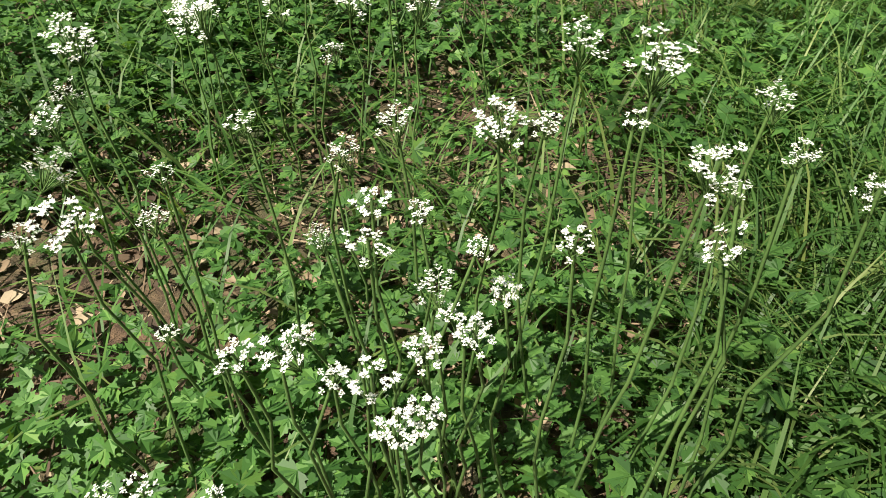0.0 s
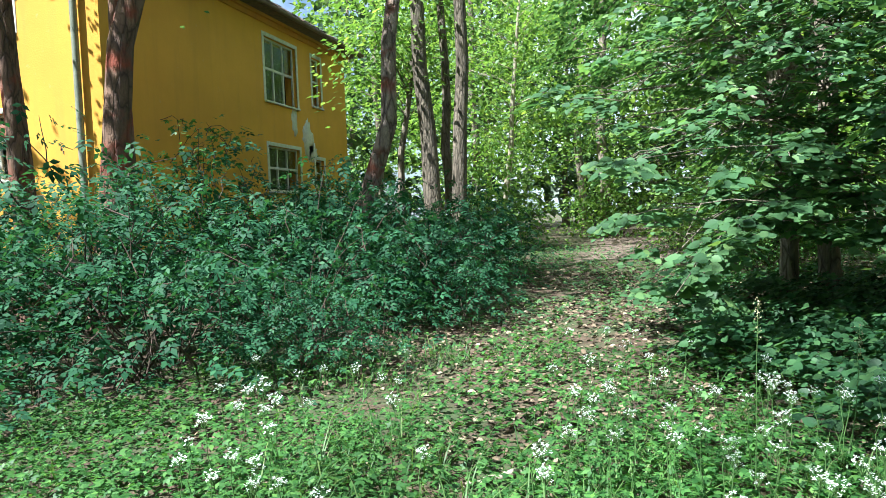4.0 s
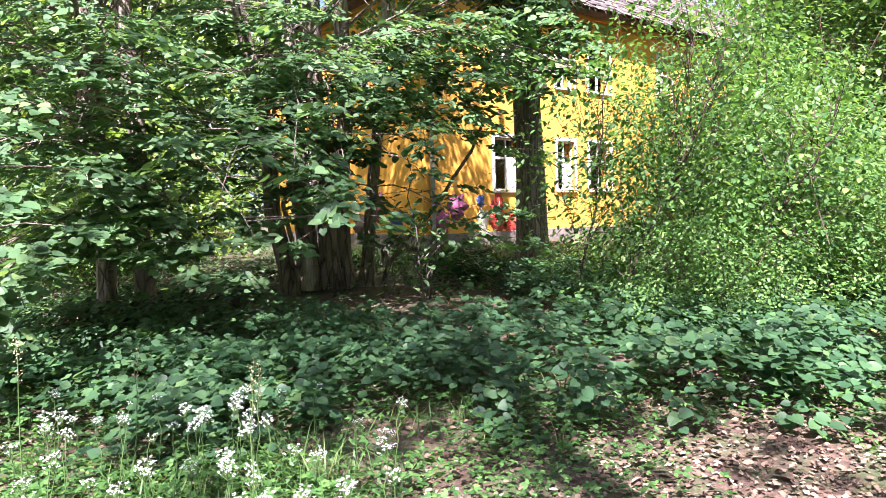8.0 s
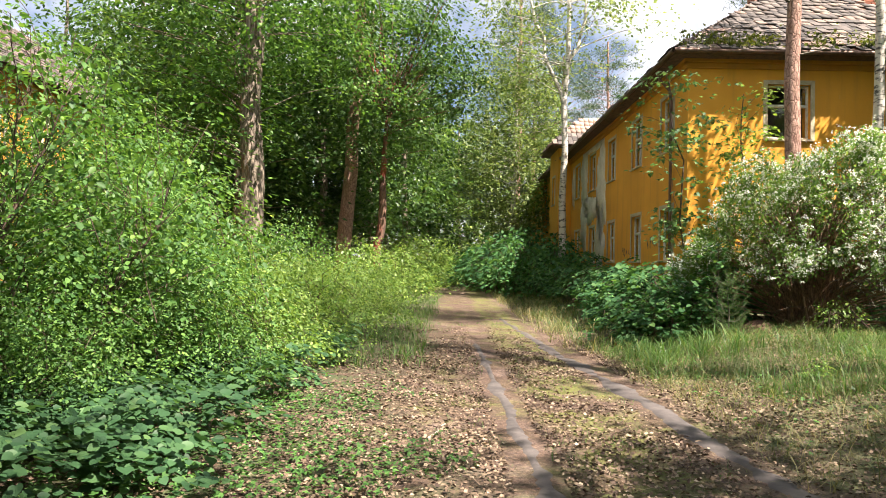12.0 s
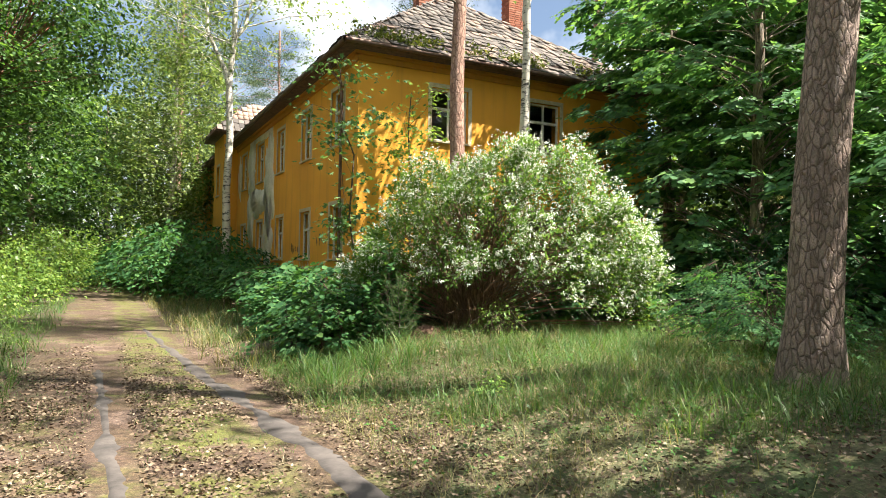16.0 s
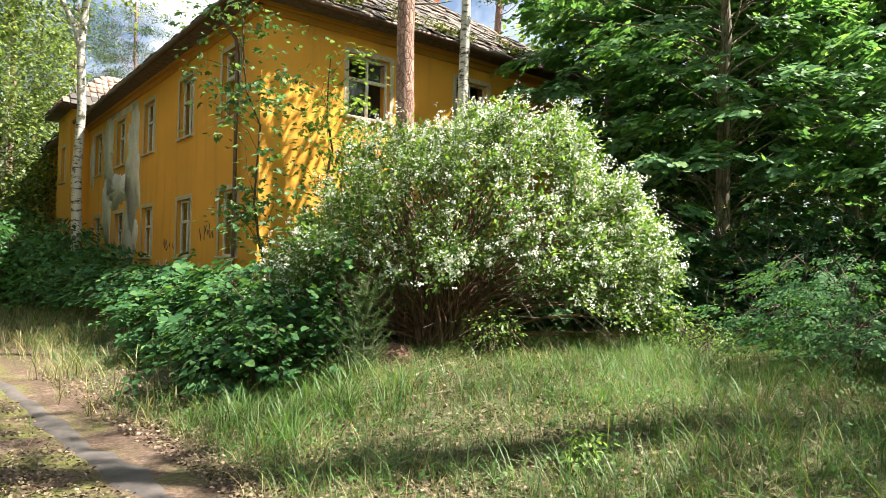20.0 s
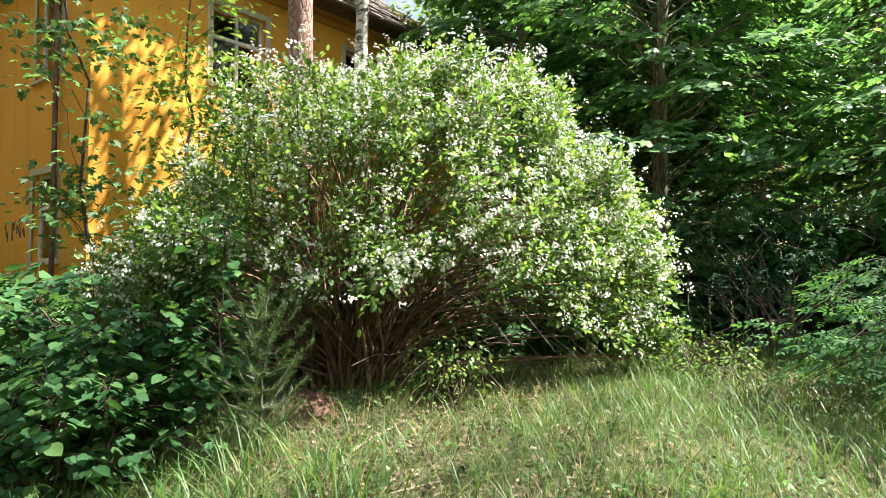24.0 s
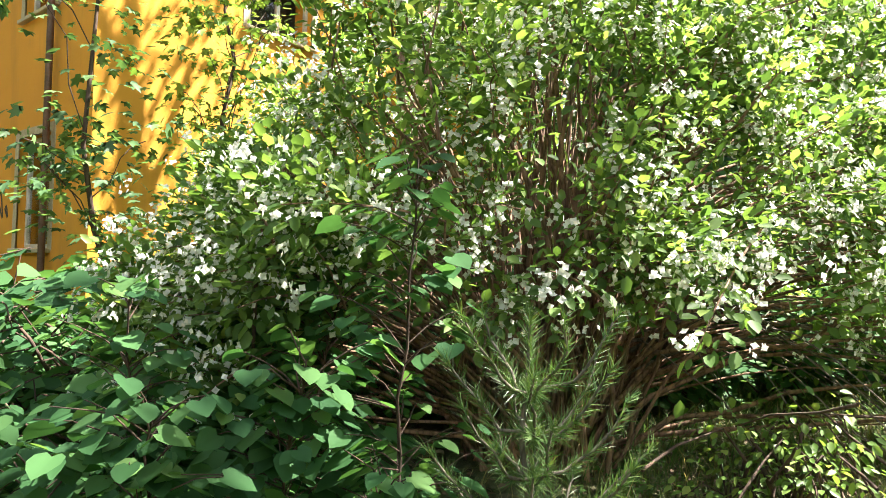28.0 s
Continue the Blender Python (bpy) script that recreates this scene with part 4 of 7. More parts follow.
for name, u, z, ru, rz, s, mat in (("red_paint", 2.55, 1.0, 0.3, 0.55, 1.0, "red"), ("red_paint", 3.05, 0.75, 0.28, 0.42, 2.0, "red"), ("pale_paint", 2.0, 0.85, 0.22, 0.36, 3.0, "paint_pale"), ("blue_paint", 1.95, 1.42, 0.17, 0.15, 4.0, "blue"), ("magenta_paint", 1.1, 1.25, 0.35, 0.3, 5.0, "magenta"), ("magenta_paint", 0.6, 0.9, 0.25, 0.3, 6.0, "magenta"), ("pale_paint", 2.6, 1.05, 0.09, 0.3, 7.0, "paint_pale")):
    blob(name, u, z - BZ0, ru, rz, M[mat], s, HB, xm, 0.006 if name == "pale_paint" else 0.004, name.replace("_", " ") + " sprayed on the wall")
ym = bmx[0]
for name, u, z, ru, rz, s, mat in (("magenta_paint", 7.6, 1.3, 0.5, 0.4, 11.0, "magenta"), ("blue_paint", 8.6, 0.95, 0.4, 0.25, 12.0, "blue"), ("dark_paint", 6.8, 0.8, 0.6, 0.3, 13.0, "paint_dark"), ("pale_paint", 6.4, 1.2, 0.25, 0.35, 14.0, "paint_pale")):
    blob(name, u, z - BZ0, ru, rz, M[mat], s, HB, ym, 0.004, name.replace("_", " ") + " sprayed on the wall")
blob("bare_patch", 3.9, 5.4 - BZ0, 0.7, 1.3, M["render"], 8.0, HB, xm, 0.005, "pale patch of bare render")
# ---- trees and shrubs ----


def trunk_part(name, tree, paths, mat, sides=10, label=""):
    v, q = tubes(paths, sides)
    return put(name, mesh_of(name, v, q, mat, True), tree, label)


def trunk_path(base, top, r0, r1, n=9, wob=0.05, r=rng, flare=1.35):
    p = bent(base, top, n, 0.0, wob, r)
    t = np.linspace(0, 1, n)
    rad = r0 + (r1 - r0) * t
    rad[0] *= flare
    p = np.concatenate([[p[0] - [0, 0, 0.3]], p[:1], p[:1] + (p[1:2] - p[:1]) * 0.35, p[1:]])
    rad = np.concatenate([[rad[0] * 1.1], [rad[0]], [r0], rad[1:]])
    return p, rad


def limbs_to(centres, trunk_pts, r, share=0.4, r0=0.035, droop=0.15):
    """Limbs from the trunk out to some of the foliage centres."""
    out = []
    zs = trunk_pts[:, 2]
    for c in centres:
        if r.uniform() > share:
            continue
        z = np.clip(c[2] - r.uniform(0.3, 1.4), zs[0] + 0.3, zs[-1])
        a = np.array([np.interp(z, zs, trunk_pts[:, k]) for k in range(3)])
        p = bent(a, c, 5, droop, 0.05, r)
        ln = np.linalg.norm(c - a)
        out.append((p, np.linspace(min(r0 * 1.3, 0.004 + r0 * ln * 0.2), min(0.006, r0 * 0.5), 5)))
    return out


def leafy_tree(name, label, at, height, r0, lean, crown, n, per, spread, size, shape, leaf, bark, seed, bottom=0.25, twigs=0.3, group="", stems=None, hollow=0.45, droop=0.25, tilt=0.33, extra=(), fan=0.0):
    """A broadleaf tree. crown: (dx, dy, z, rx, ry, rz) lumps about its foot, each with its share of n sprays."""
    r = np.random.default_rng(seed)
    tree = thing(name, label, "tree", at, group)
    stems = stems or [((0, 0, 0), (lean[0], lean[1], height * 0.92), r0, r0 * 0.3)]
    tr = []
    for a, b, ra, rb in stems:
        tr.append(trunk_path(a, b, ra, rb, 9, 0.06, r))
    for p in tr:
        trunk_part("trunk", tree, [p], bark)
    centres = []
    for dx, dy, z, rx, ry, rz, share in crown:
        centres.append(in_ellipsoid(int(n * share), (rx, ry, rz), r, hollow) + [dx, dy, z])
    centres = np.concatenate(centres + ([np.array(extra, float)] if len(extra) else []))
    centres = centres[centres[:, 2] > bottom]
    tall = [k for k, (pts, _) in enumerate(tr) if pts[-1, 2] > 0.55 * height] or [0]
    which = np.array(tall)[r.integers(0, len(tall), len(centres))]
    lim = []
    for k, (pts, _) in enumerate(tr):
        lim += limbs_to(centres[which == k], pts[2:], r, twigs, min(0.035, r0 * 0.3))
    if lim:
        tagged(trunk_part("branching", tree, lim, bark, 4), kind="stuff")
    if fan:
        P, D, N, S, A, B = fans(centres, (*np.mean([p[-1][:2] for p, _ in tr], 0) * 0.5, 0), r, per, fan, size, 0.15)
        tagged(trunk_part("twig_growth", tree, twig_paths(A, B, r, 0.3, 0.006), bark, 3), kind="stuff")
    else:
        P, D, N, S = sprays(centres, per, spread, size, r, tilt, droop)
    keep = P[:, 2] > 0.05
    put("crown", leaf_mesh("crown", P[keep], D[keep], N[keep], S[keep], shape, leaf), tree)
    return tree


def pine_tree(name, label, at, height, r0, lean, seed, crown_z, low=None, bark_low="barkpine", n=70, per=150, rx=2.6, bare=True, group=""):
    """A tall pine: plated bark below, orange above, needle tufts on level limbs."""
    r = np.random.default_rng(seed)
    tree = thing(name, label, "tree", at, group)
    pts, rad = trunk_path((0, 0, 0), (lean[0], lean[1], height), r0, r0 * 0.35, 12, 0.05, r)
    cut = int(len(pts) * (low if low is not None else 0.5))
    if cut > 1:
        trunk_part("trunk", tree, [(pts[: cut + 1], rad[: cut + 1])], M[bark_low], 14, "grey-brown plated bark" if bark_low == "barkpine" else "")
    trunk_part("upper_trunk", tree, [(pts[cut:], rad[cut:])], M["barkorange"], 12, "thin orange upper bark")
    d = in_ellipsoid(n, (rx, rx, (height - crown_z) * 0.55), r, 0.4)
    centres = d + [lean[0], lean[1], (height + crown_z) / 2]
    trunk_part("branching", tree, limbs_to(centres, pts[2:], r, 0.9, 0.05, -0.1), M["barkorange"], 5)
    if bare:
        stubs = []
        for z in np.linspace(crown_z * 0.45, crown_z, 7):
            a = r.uniform(0, 2 * np.pi)
            c = np.array([np.interp(z, pts[:, 2], pts[:, k]) for k in range(3)])
            stubs.append((bent(c, c + [math.cos(a) * 0.7, math.sin(a) * 0.7, 0.1], 4, 0, 0.04, r), [0.03, 0.02, 0.012, 0.005]))
        for stub in stubs:
            trunk_part("dead_branch", tree, [stub], M["twiggrey"], 5)
    k = len(centres) * per
    c = np.repeat(centres, per, 0)
    P = c + r.normal(0, 1, (k, 3)) * [0.42, 0.42, 0.16]
    D = r.normal(0, 1, (k, 3)) + [0, 0, 0.5]
    put("crown", leaf_mesh("crown", P, D, r.normal(0, 1, (k, 3)), r.uniform(0.1, 0.2, k) * 1.6, (NEEDLES[0] * [1, 6.5, 1], NEEDLES[1]), M["pineneedle"]), tree)
    return tree


def shrub(name, label, at, radii, n, per, size, shape, leaf, seed, stems=14, spread=(0.22, 0.22, 0.09), twig="twig", tilt=0.32, low=-0.2, hollow=0.5, group="", category="shrub", lift=0.5, stem_r=0.014, fan=0.0):
    """A shrub: many stems from one foot and sprays of leaves over a lumpy dome."""
    r = np.random.default_rng(seed)
    ob = thing(name, label, category, at, group)
    centres = in_ellipsoid(n, radii, r, hollow, 0.3, low) + [0, 0, radii[2] * lift]
    centres = centres[centres[:, 2] > 0.08]
    paths = []
    for c in centres[r.permutation(len(centres))[: stems]]:
        a = np.array([r.normal(0, 0.12 * radii[0]), r.normal(0, 0.12 * radii[1]), -0.05])
        paths.append((bent(a, c, 6, 0.18 * radii[2], 0.03, r), np.linspace(stem_r, stem_r * 0.3, 6)))
    for c in centres[:: max(1, len(centres) // 60)]:
        a = c + r.normal(0, 0.25, 3) - [0, 0, 0.3]
        paths.append((bent(a, c, 4, 0.03, 0.02, r), np.linspace(stem_r * 0.5, stem_r * 0.2, 4)))
    v, q = tubes(paths, 5)
    tagged(put("stem_growth", mesh_of("stem_growth", v, q, M[twig], True), ob), kind="stuff")
    if fan:
        P, D, N, S, A, B = fans(centres, (0, 0, 0), r, per, fan, size, 0.15)
        v, q = tubes(twig_paths(A, B, r, 0.4, 0.004), 3)
        tagged(put("twig_growth", mesh_of("twig_growth", v, q, M[twig], True), ob), kind="stuff")
    else:
        P, D, N, S = sprays(centres, per, spread, size, r, tilt, 0.2)
    keep = P[:, 2] > 0.02
    P, D, N, S = P[keep], D[keep], N[keep], S[keep]
    put("foliage", leaf_mesh("foliage", P, D, N, S, shape, leaf), ob)
    return ob


def G(x, y):
    return (x, y, float(gz(x, y)))


# trees by the lane and the first house
leafy_tree("maple_tree", "leaning maple with reddish bark before the yellow house", G(-12.9, -23.9), 11, 0.21, (-0.75, 0.85), [(-0.6, 0.6, 8.5, 3.2, 3.2, 2.4, 1.0)], 150, 50, (0.55, 0.55, 0.14), 0.16, KITE, M["linden"], M["barkred"], 11,
           stems=[((0, 0, 0), (-0.75, 0.95, 9.5), 0.2, 0.09), ((-0.35, 0.05, 0), (-0.5, 0.45, 9.5), 0.14, 0.06)], group="trees by the lane")
leafy_tree("maple_tree", "two-stemmed maple with reddish bark and mossy side limb", G(-13.4, -25.6), 11, 0.16, (0, 0), [(0, -0.5, 8.6, 3.0, 3.0, 2.4, 1.0)], 120, 50, (0.55, 0.55, 0.14), 0.16, KITE, M["linden"], M["barkred"], 12,
           stems=[((0, 0, 0), (-0.3, -0.5, 9.5), 0.17, 0.08), ((0.1, 0.15, 0), (0.35, -0.1, 9.0), 0.12, 0.05), ((0.05, 0, 2.6), (0.5, -1.4, 3.4), 0.09, 0.05)], group="trees by the lane")
leafy_tree("maple_tree", "slanting tree with flaking brown and grey bark", G(-16.2, -21.5), 12, 0.17, (-1.1, 0.9), [(-1.2, 1.2, 12.0, 2.4, 2.4, 2.0, 1.0)], 70, 46, (0.55, 0.55, 0.14), 0.16, KITE, M["bright"], M["barkflake"], 13, group="trees by the lane")
leafy_tree("linden_tree", "linden with three dark forking stems", G(-21.4, -21.5), 14, 0.22, (0, 0), [(-0.5, 3.0, 11.0, 3.2, 3.2, 3.0, 1.0)], 130, 46, (0.6, 0.6, 0.16), 0.17, KITE, M["bright"], M["barkgrey"], 14,
           stems=[((0, -0.3, 0), (0.3, -1.4, 12), 0.24, 0.1), ((-0.1, 0.1, 0), (-0.2, 0.5, 12.5), 0.2, 0.09), ((-0.6, -0.2, 1.5), (-1.0, -0.6, 11), 0.13, 0.06)], group="trees by the lane")
leafy_tree("young_maple", "slim pale trunk among bright leaves", G(-27.6, -21.6), 9, 0.12, (0.1, 0.9), [(0, 0.6, 5.5, 2.8, 2.8, 4.0, 1.0)], 110, 40, (0.5, 0.5, 0.15), 0.17, KITE, M["bright"], M["deadwood"], 15, group="trees by the lane")
leafy_tree("young_maple", "dark crooked young maple trunk", G(-22.9, -23.7), 8, 0.12, (0.3, 1.2), [(0.5, 0.8, 5.8, 1.6, 1.6, 1.8, 1.0)], 70, 40, (0.5, 0.5, 0.15), 0.17, KITE, M["bright"], M["bark"], 16, group="trees by the lane")

# the big linden clump between lane and road, its boughs hanging to the ground
leafy_tree("linden_tree", "slim dark linden pair with low drooping boughs", G(-15.3, -15.2), 11, 0.12, (0, 0),
           [(1.6, -0.5, 1.9, 2.4, 1.2, 1.5, 0.12), (0.8, -0.6, 4.2, 3.0, 2.0, 1.4, 0.26), (0.0, 0.0, 7.0, 3.2, 3.0, 2.6, 0.3), (-3.4, -2.0, 4.8, 3.2, 1.7, 2.2, 0.3)], 340, 14, (0.45, 0.45, 0.05), 0.088, ROUND, M["linden"], M["bark"], 17,
           stems=[((0, -0.25, 0), (-0.2, -0.3, 10), 0.11, 0.05), ((0.05, 0.22, 0), (0.0, 0.2, 10.5), 0.13, 0.06), ((-0.5, -0.1, 0), (-0.9, 0.1, 8), 0.07, 0.03)], group="linden clump", bottom=0.5, hollow=0.3, fan=0.85)
leafy_tree("linden_tree", "old many-stemmed linden with sunlit scar at its foot", G(-15.2, -12.45), 14, 0.3, (0, 0),
           [(1.2, 0.2, 4.4, 3.0, 3.4, 1.2, 0.2), (0, 0.2, 7.6, 3.6, 4.0, 2.8, 0.36), (1.9, -0.6, 2.5, 0.9, 1.6, 0.3, 0.06), (-1.6, 1.3, 10.4, 3.0, 2.4, 2.6, 0.2)], 490, 14, (0.45, 0.45, 0.05), 0.088, ROUND, M["linden"], M["bark"], 18,
           stems=[((0.05, -0.55, 0), (-0.35, -1.9, 9), 0.13, 0.06), ((0, -0.2, 0), (-0.2, -0.9, 11), 0.16, 0.07), ((0.15, 0.02, 0), (0.1, -0.3, 12), 0.15, 0.07), ((0.05, 0.3, 0), (0.25, 0.5, 11), 0.14, 0.07), ((0.2, 0.6, 0), (0.55, 1.5, 10), 0.1, 0.05),
                  ((0.3, -0.6, 0), (0.5, -1.0, 3.5), 0.04, 0.02), ((0.35, 0.2, 0), (0.6, 0.1, 3.2), 0.035, 0.015), ((0.4, 0.75, 0), (1.6, 2.2, 2.6), 0.04, 0.02), ((0.3, 0.9, 0.6), (0.9, 2.6, 0.5), 0.05, 0.02)], group="linden clump", bottom=0.9, hollow=0.3, fan=0.85)
leafy_tree("maple_tree", "stout straight grey trunk before the painted house corner", G(-14.95, -8.3), 15, 0.3, (-0.25, -0.2),
           [(1.0, -1.0, 8.5, 2.6, 2.6, 2.6, 0.7), (1.3, -1.2, 5.2, 2.0, 2.0, 0.7, 0.25), (0.9, -1.7, 3.6, 2.2, 1.6, 0.9, 0.2)], 360, 12, (0.45, 0.45, 0.08), 0.125, ROUND, M["linden"], M["barkgrey"], 19, group="linden clump", bottom=2.4, hollow=0.35, fan=0.9)
leafy_tree("linden_tree", "dark linden shading the wall of the painted house", G(-18.5, -10.9), 14, 0.13, (-0.2, 0.3),
           [(0.0, 0.4, 10.6, 3.6, 3.0, 3.2, 1.0)], 240, 12, (0.45, 0.45, 0.05), 0.15, KITE, M["linden"], M["bark"], 33, group="linden clump", bottom=6.2, hollow=0.3, fan=0.95)
shrub("young_linden", "pale thin young linden stem with few leaves", G(-13.2, -11.95), (0.5, 0.5, 1.2), 14, 16, 0.09, HEART, M["linden"], 20, 5, twig="twiggrey", group="linden saplings")



def boughs(name, label, rows, per, size, leaf, seed, group="", category="bough"):
    """Low boughs: a drooping branch each, with flat sprays of round leaves along it. rows: foot, tip and sag."""
    r = np.random.default_rng(seed)
    for a, t, sag in rows:
        ob = thing(name, label, category, a, group)
        d = np.array(t, float) - np.array(a, float)
        spine = bent((0, 0, 0), d, 9, sag, 0.03, r)
        paths = [(spine, np.linspace(0.013, 0.003, 9))]
        centres = []
        for k in range(14):
            u = r.uniform(0.3, 1.0)
            c = np.array([np.interp(u, np.linspace(0, 1, 9), spine[:, i]) for i in range(3)])
            e = c + [r.normal(0, 0.42), r.normal(0, 0.42), r.normal(-0.05, 0.12)]
            paths.append((bent(c, e, 4, 0.03, 0.01, r), np.linspace(0.006, 0.002, 4)))
            centres.append(e)
        v, q = tubes(paths, 5)
        tagged(put("branching", mesh_of("branching", v, q, M["bark"], True), ob), kind="stuff")
        P, D, N, S, A, B = fans(np.array(centres), (0, 0, 0), r, per, 0.5, size, 0.12, 0.18)
        put("foliage", leaf_mesh("foliage", P, D, N, S, HEART, leaf), ob)


bough_rows = []
rb = np.random.default_rng(77)
for k in range(15):
    foot = np.array([-15.0, -14.9, rb.uniform(1.0, 3.6)])
    a = rb.uniform(-1.35, 0.35)
    ln = rb.uniform(2.2, 5.0)
    tip = foot + [math.cos(a) * ln, math.sin(a) * ln * 0.75 - 0.3, -foot[2] * rb.uniform(0.15, 0.75)]
    tip[1] = max(tip[1], -17.0 + 0.06 * (tip[0] + 6))
    bough_rows.append((tuple(foot), tuple(tip), 0.35))
for k in range(24):
    foot = np.array([-14.9, -12.4, rb.uniform(1.5, 3.6)])
    a = rb.uniform(-1.5, 1.2)
    ln = rb.uniform(2.0, 4.2)
    tip = foot + [math.cos(a) * ln, math.sin(a) * ln, -rb.uniform(0.0, 0.9)]
    bough_rows.append((tuple(foot), tuple(tip), 0.3))
for tip in ((-10.5, -15.0, 1.4), (-11.2, -14.2, 1.55), (-11.0, -15.4, 1.2)):
    bough_rows.append(((-14.9, -12.8, 3.1), tip, 0.45))
boughs("linden_bough", "drooping linden bough with flat sprays of round leaves", bough_rows, 9, 0.082, M["linden"], 78, "linden boughs")

# slim leaning saplings among the road shrubs
for k, (x, y, lx, ly, h) in enumerate(((-10.2, -11.9, 0.9, 1.0, 3.6), (-11.0, -11.6, 0.3, 0.5, 3.4), (-10.9, -10.1, 0.2, 0.4, 4.2), (-9.5, -11.1, 1.0, 0.9, 3.0), (-11.0, -9.3, 0.4, 0.3, 4.4))):
    leafy_tree("hazel_sapling", "thin leaning sapling with small bright leaves", G(x, y), h, 0.014, (lx, ly), [(lx * 0.6, ly * 0.6, h * 0.62, 0.9, 0.9, h * 0.42, 1.0)], 70, 18, (0.26, 0.26, 0.05), 0.075, OVAL, M["young"], M["twig"], 600 + k, group="saplings", twigs=0.5, hollow=0.2)

# bare wood at the foot of the old linden; its pale colour stands for a sun fleck
scar = thing("bark_scar", "bare wood where bark has fallen, coloured pale for a sun fleck", "bark scar", G(-14.82, -12.92))
v, q = tubes([(np.array([(0, 0, 0.05), (-0.02, 0.03, 0.25), (-0.03, 0.02, 0.5), (-0.06, 0, 0.7)]), [0.09, 0.1, 0.08, 0.03])], 9)
put("bare_wood", mesh_of("bare_wood", v, q, M["deadwood"], True), scar)

# road-side trees beyond the shrubs
leafy_tree("forest_tree", "thick trunk with sun flecks and ivy beside the road", G(-11.9, 2.3), 17, 0.4, (0.0, 0.0),
           [(0, 0, 11.0, 4.6, 4.8, 5.0, 0.75), (-1.8, 0.2, 6.0, 2.2, 2.4, 1.8, 0.25)], 270, 100, (0.62, 0.62, 0.13), 0.16, KITE, M["young"], M["bark"], 21, group="road trees", bottom=3.5)
pine_tree("pine_tree", "pine with sunlit pinkish trunk, orange above", G(-10.7, 11.9), 20, 0.36, (0.9, 0.1), 22, 13.5, 0.2, "barkorange", group="road trees")
leafy_tree("forest_tree", "dark broken tree stem with ivy crown", G(-9.0, 10.1), 8, 0.24, (0.3, 0.0), [(0.6, 0.4, 10.0, 3.6, 3.6, 4.4, 1.0)], 200, 100, (0.62, 0.62, 0.13), 0.16, KITE, M["beech"], M["barkred"], 23, group="road trees", bottom=3.5)
leafy_tree("birch_tree", "white-barked birch beside the house, forked above", G(-1.45, 10.6), 17, 0.17, (0.6, -0.1),
           [(0.4, 0, 13.0, 3.6, 3.6, 4.0, 0.75), (-1.6, 0, 10.0, 2.0, 2.0, 2.0, 0.25)], 190, 34, (0.5, 0.5, 0.35), 0.16, KITE, M["birchleaf"], M["birchbark"], 24,
           stems=[((0, 0, 0), (0.25, -0.1, 15.5), 0.17, 0.06), ((0.1, 0, 7.6), (-1.9, 0.1, 13.5), 0.09, 0.04), ((0.15, 0, 9.0), (1.6, -0.2, 14.0), 0.08, 0.03)], group="birches", bottom=6.5)
leafy_tree("birch_tree", "pale drooping birch far along the road", G(-2.2, 24.5), 16, 0.2, (0.2, 0), [(0, 0, 8.0, 3.2, 3.2, 7.0, 1.0)], 520, 50, (0.35, 0.35, 0.6), 0.2, KITE, M["birchleaf"], M["birchbark"], 25, group="birches", bottom=2.0, droop=0.6)
pine_tree("pine_tree", "slim pine with orange bark rising through the white bush", G(0.3, -4.55), 16, 0.16, (0.05, 0.1), 26, 11.0, 0.0, group="pines by the house", n=40, rx=2.0)
leafy_tree("birch_tree", "slim birch trunk before the house end", G(3.35, -2.3), 14, 0.14, (0.1, -0.2), [(0.2, -0.1, 11.5, 2.4, 2.4, 2.4, 1.0)], 110, 40, (0.45, 0.45, 0.3), 0.13, KITE, M["birchleaf"], M["birchbark"], 27,
           stems=[((0, 0, 0), (0.1, -0.2, 12.5), 0.145, 0.05), ((0.03, 0, 7.2), (1.1, -0.1, 10.5), 0.07, 0.03), ((0.03, 0, 7.4), (-0.9, -0.1, 10.8), 0.06, 0.03)], group="birches", bottom=8.0)
pine_tree("pine_tree", "thick old pine trunk with grey-brown plated bark", G(0.24, -11.58), 20, 0.24, (1.0, -0.75), 28, 13.0, 0.55, group="pines by the house", n=50, rx=2.6)

# the dark maples beside the white bush
leafy_tree("maple_tree", "dense dark maple with layered leaves down to the ground", G(6.6, -6.2), 9.5, 0.16, (0.1, 0.1),
           [(0, 0, 3.0, 3.0, 2.6, 2.8, 0.55), (0.2, 0.4, 6.6, 3.0, 3.0, 2.6, 0.45)], 470, 11, (0.6, 0.6, 0.05), 0.15, LOBED, M["maple"], M["bark"], 29, group="dark maples", bottom=0.15, hollow=0.4, fan=0.9)
leafy_tree("maple_tree", "tall maple with bright upper leaves behind the bush", G(7.5, -2.9), 12, 0.17, (0, 0),
           [(-0.4, 0, 5.4, 2.1, 1.8, 2.8, 0.6), (0, 0, 8.2, 2.6, 2.2, 2.6, 0.4)], 270, 11, (0.55, 0.55, 0.06), 0.16, LOBED, M["maple"], M["bark"], 30, group="dark maples", bottom=0.8, hollow=0.35, fan=0.9)
leafy_tree("maple_tree", "dark maple at the edge of the grass", G(7.8, -10.6), 9.0, 0.16, (0.1, 0.1),
           [(-0.6, 0, 2.6, 3.2, 2.6, 2.2, 0.7), (0.2, 0.2, 5.0, 2.4, 2.4, 1.8, 0.3)], 380, 11, (0.6, 0.6, 0.05), 0.15, LOBED, M["maple"], M["bark"], 31, group="dark maples", bottom=0.15, hollow=0.4, fan=0.9)
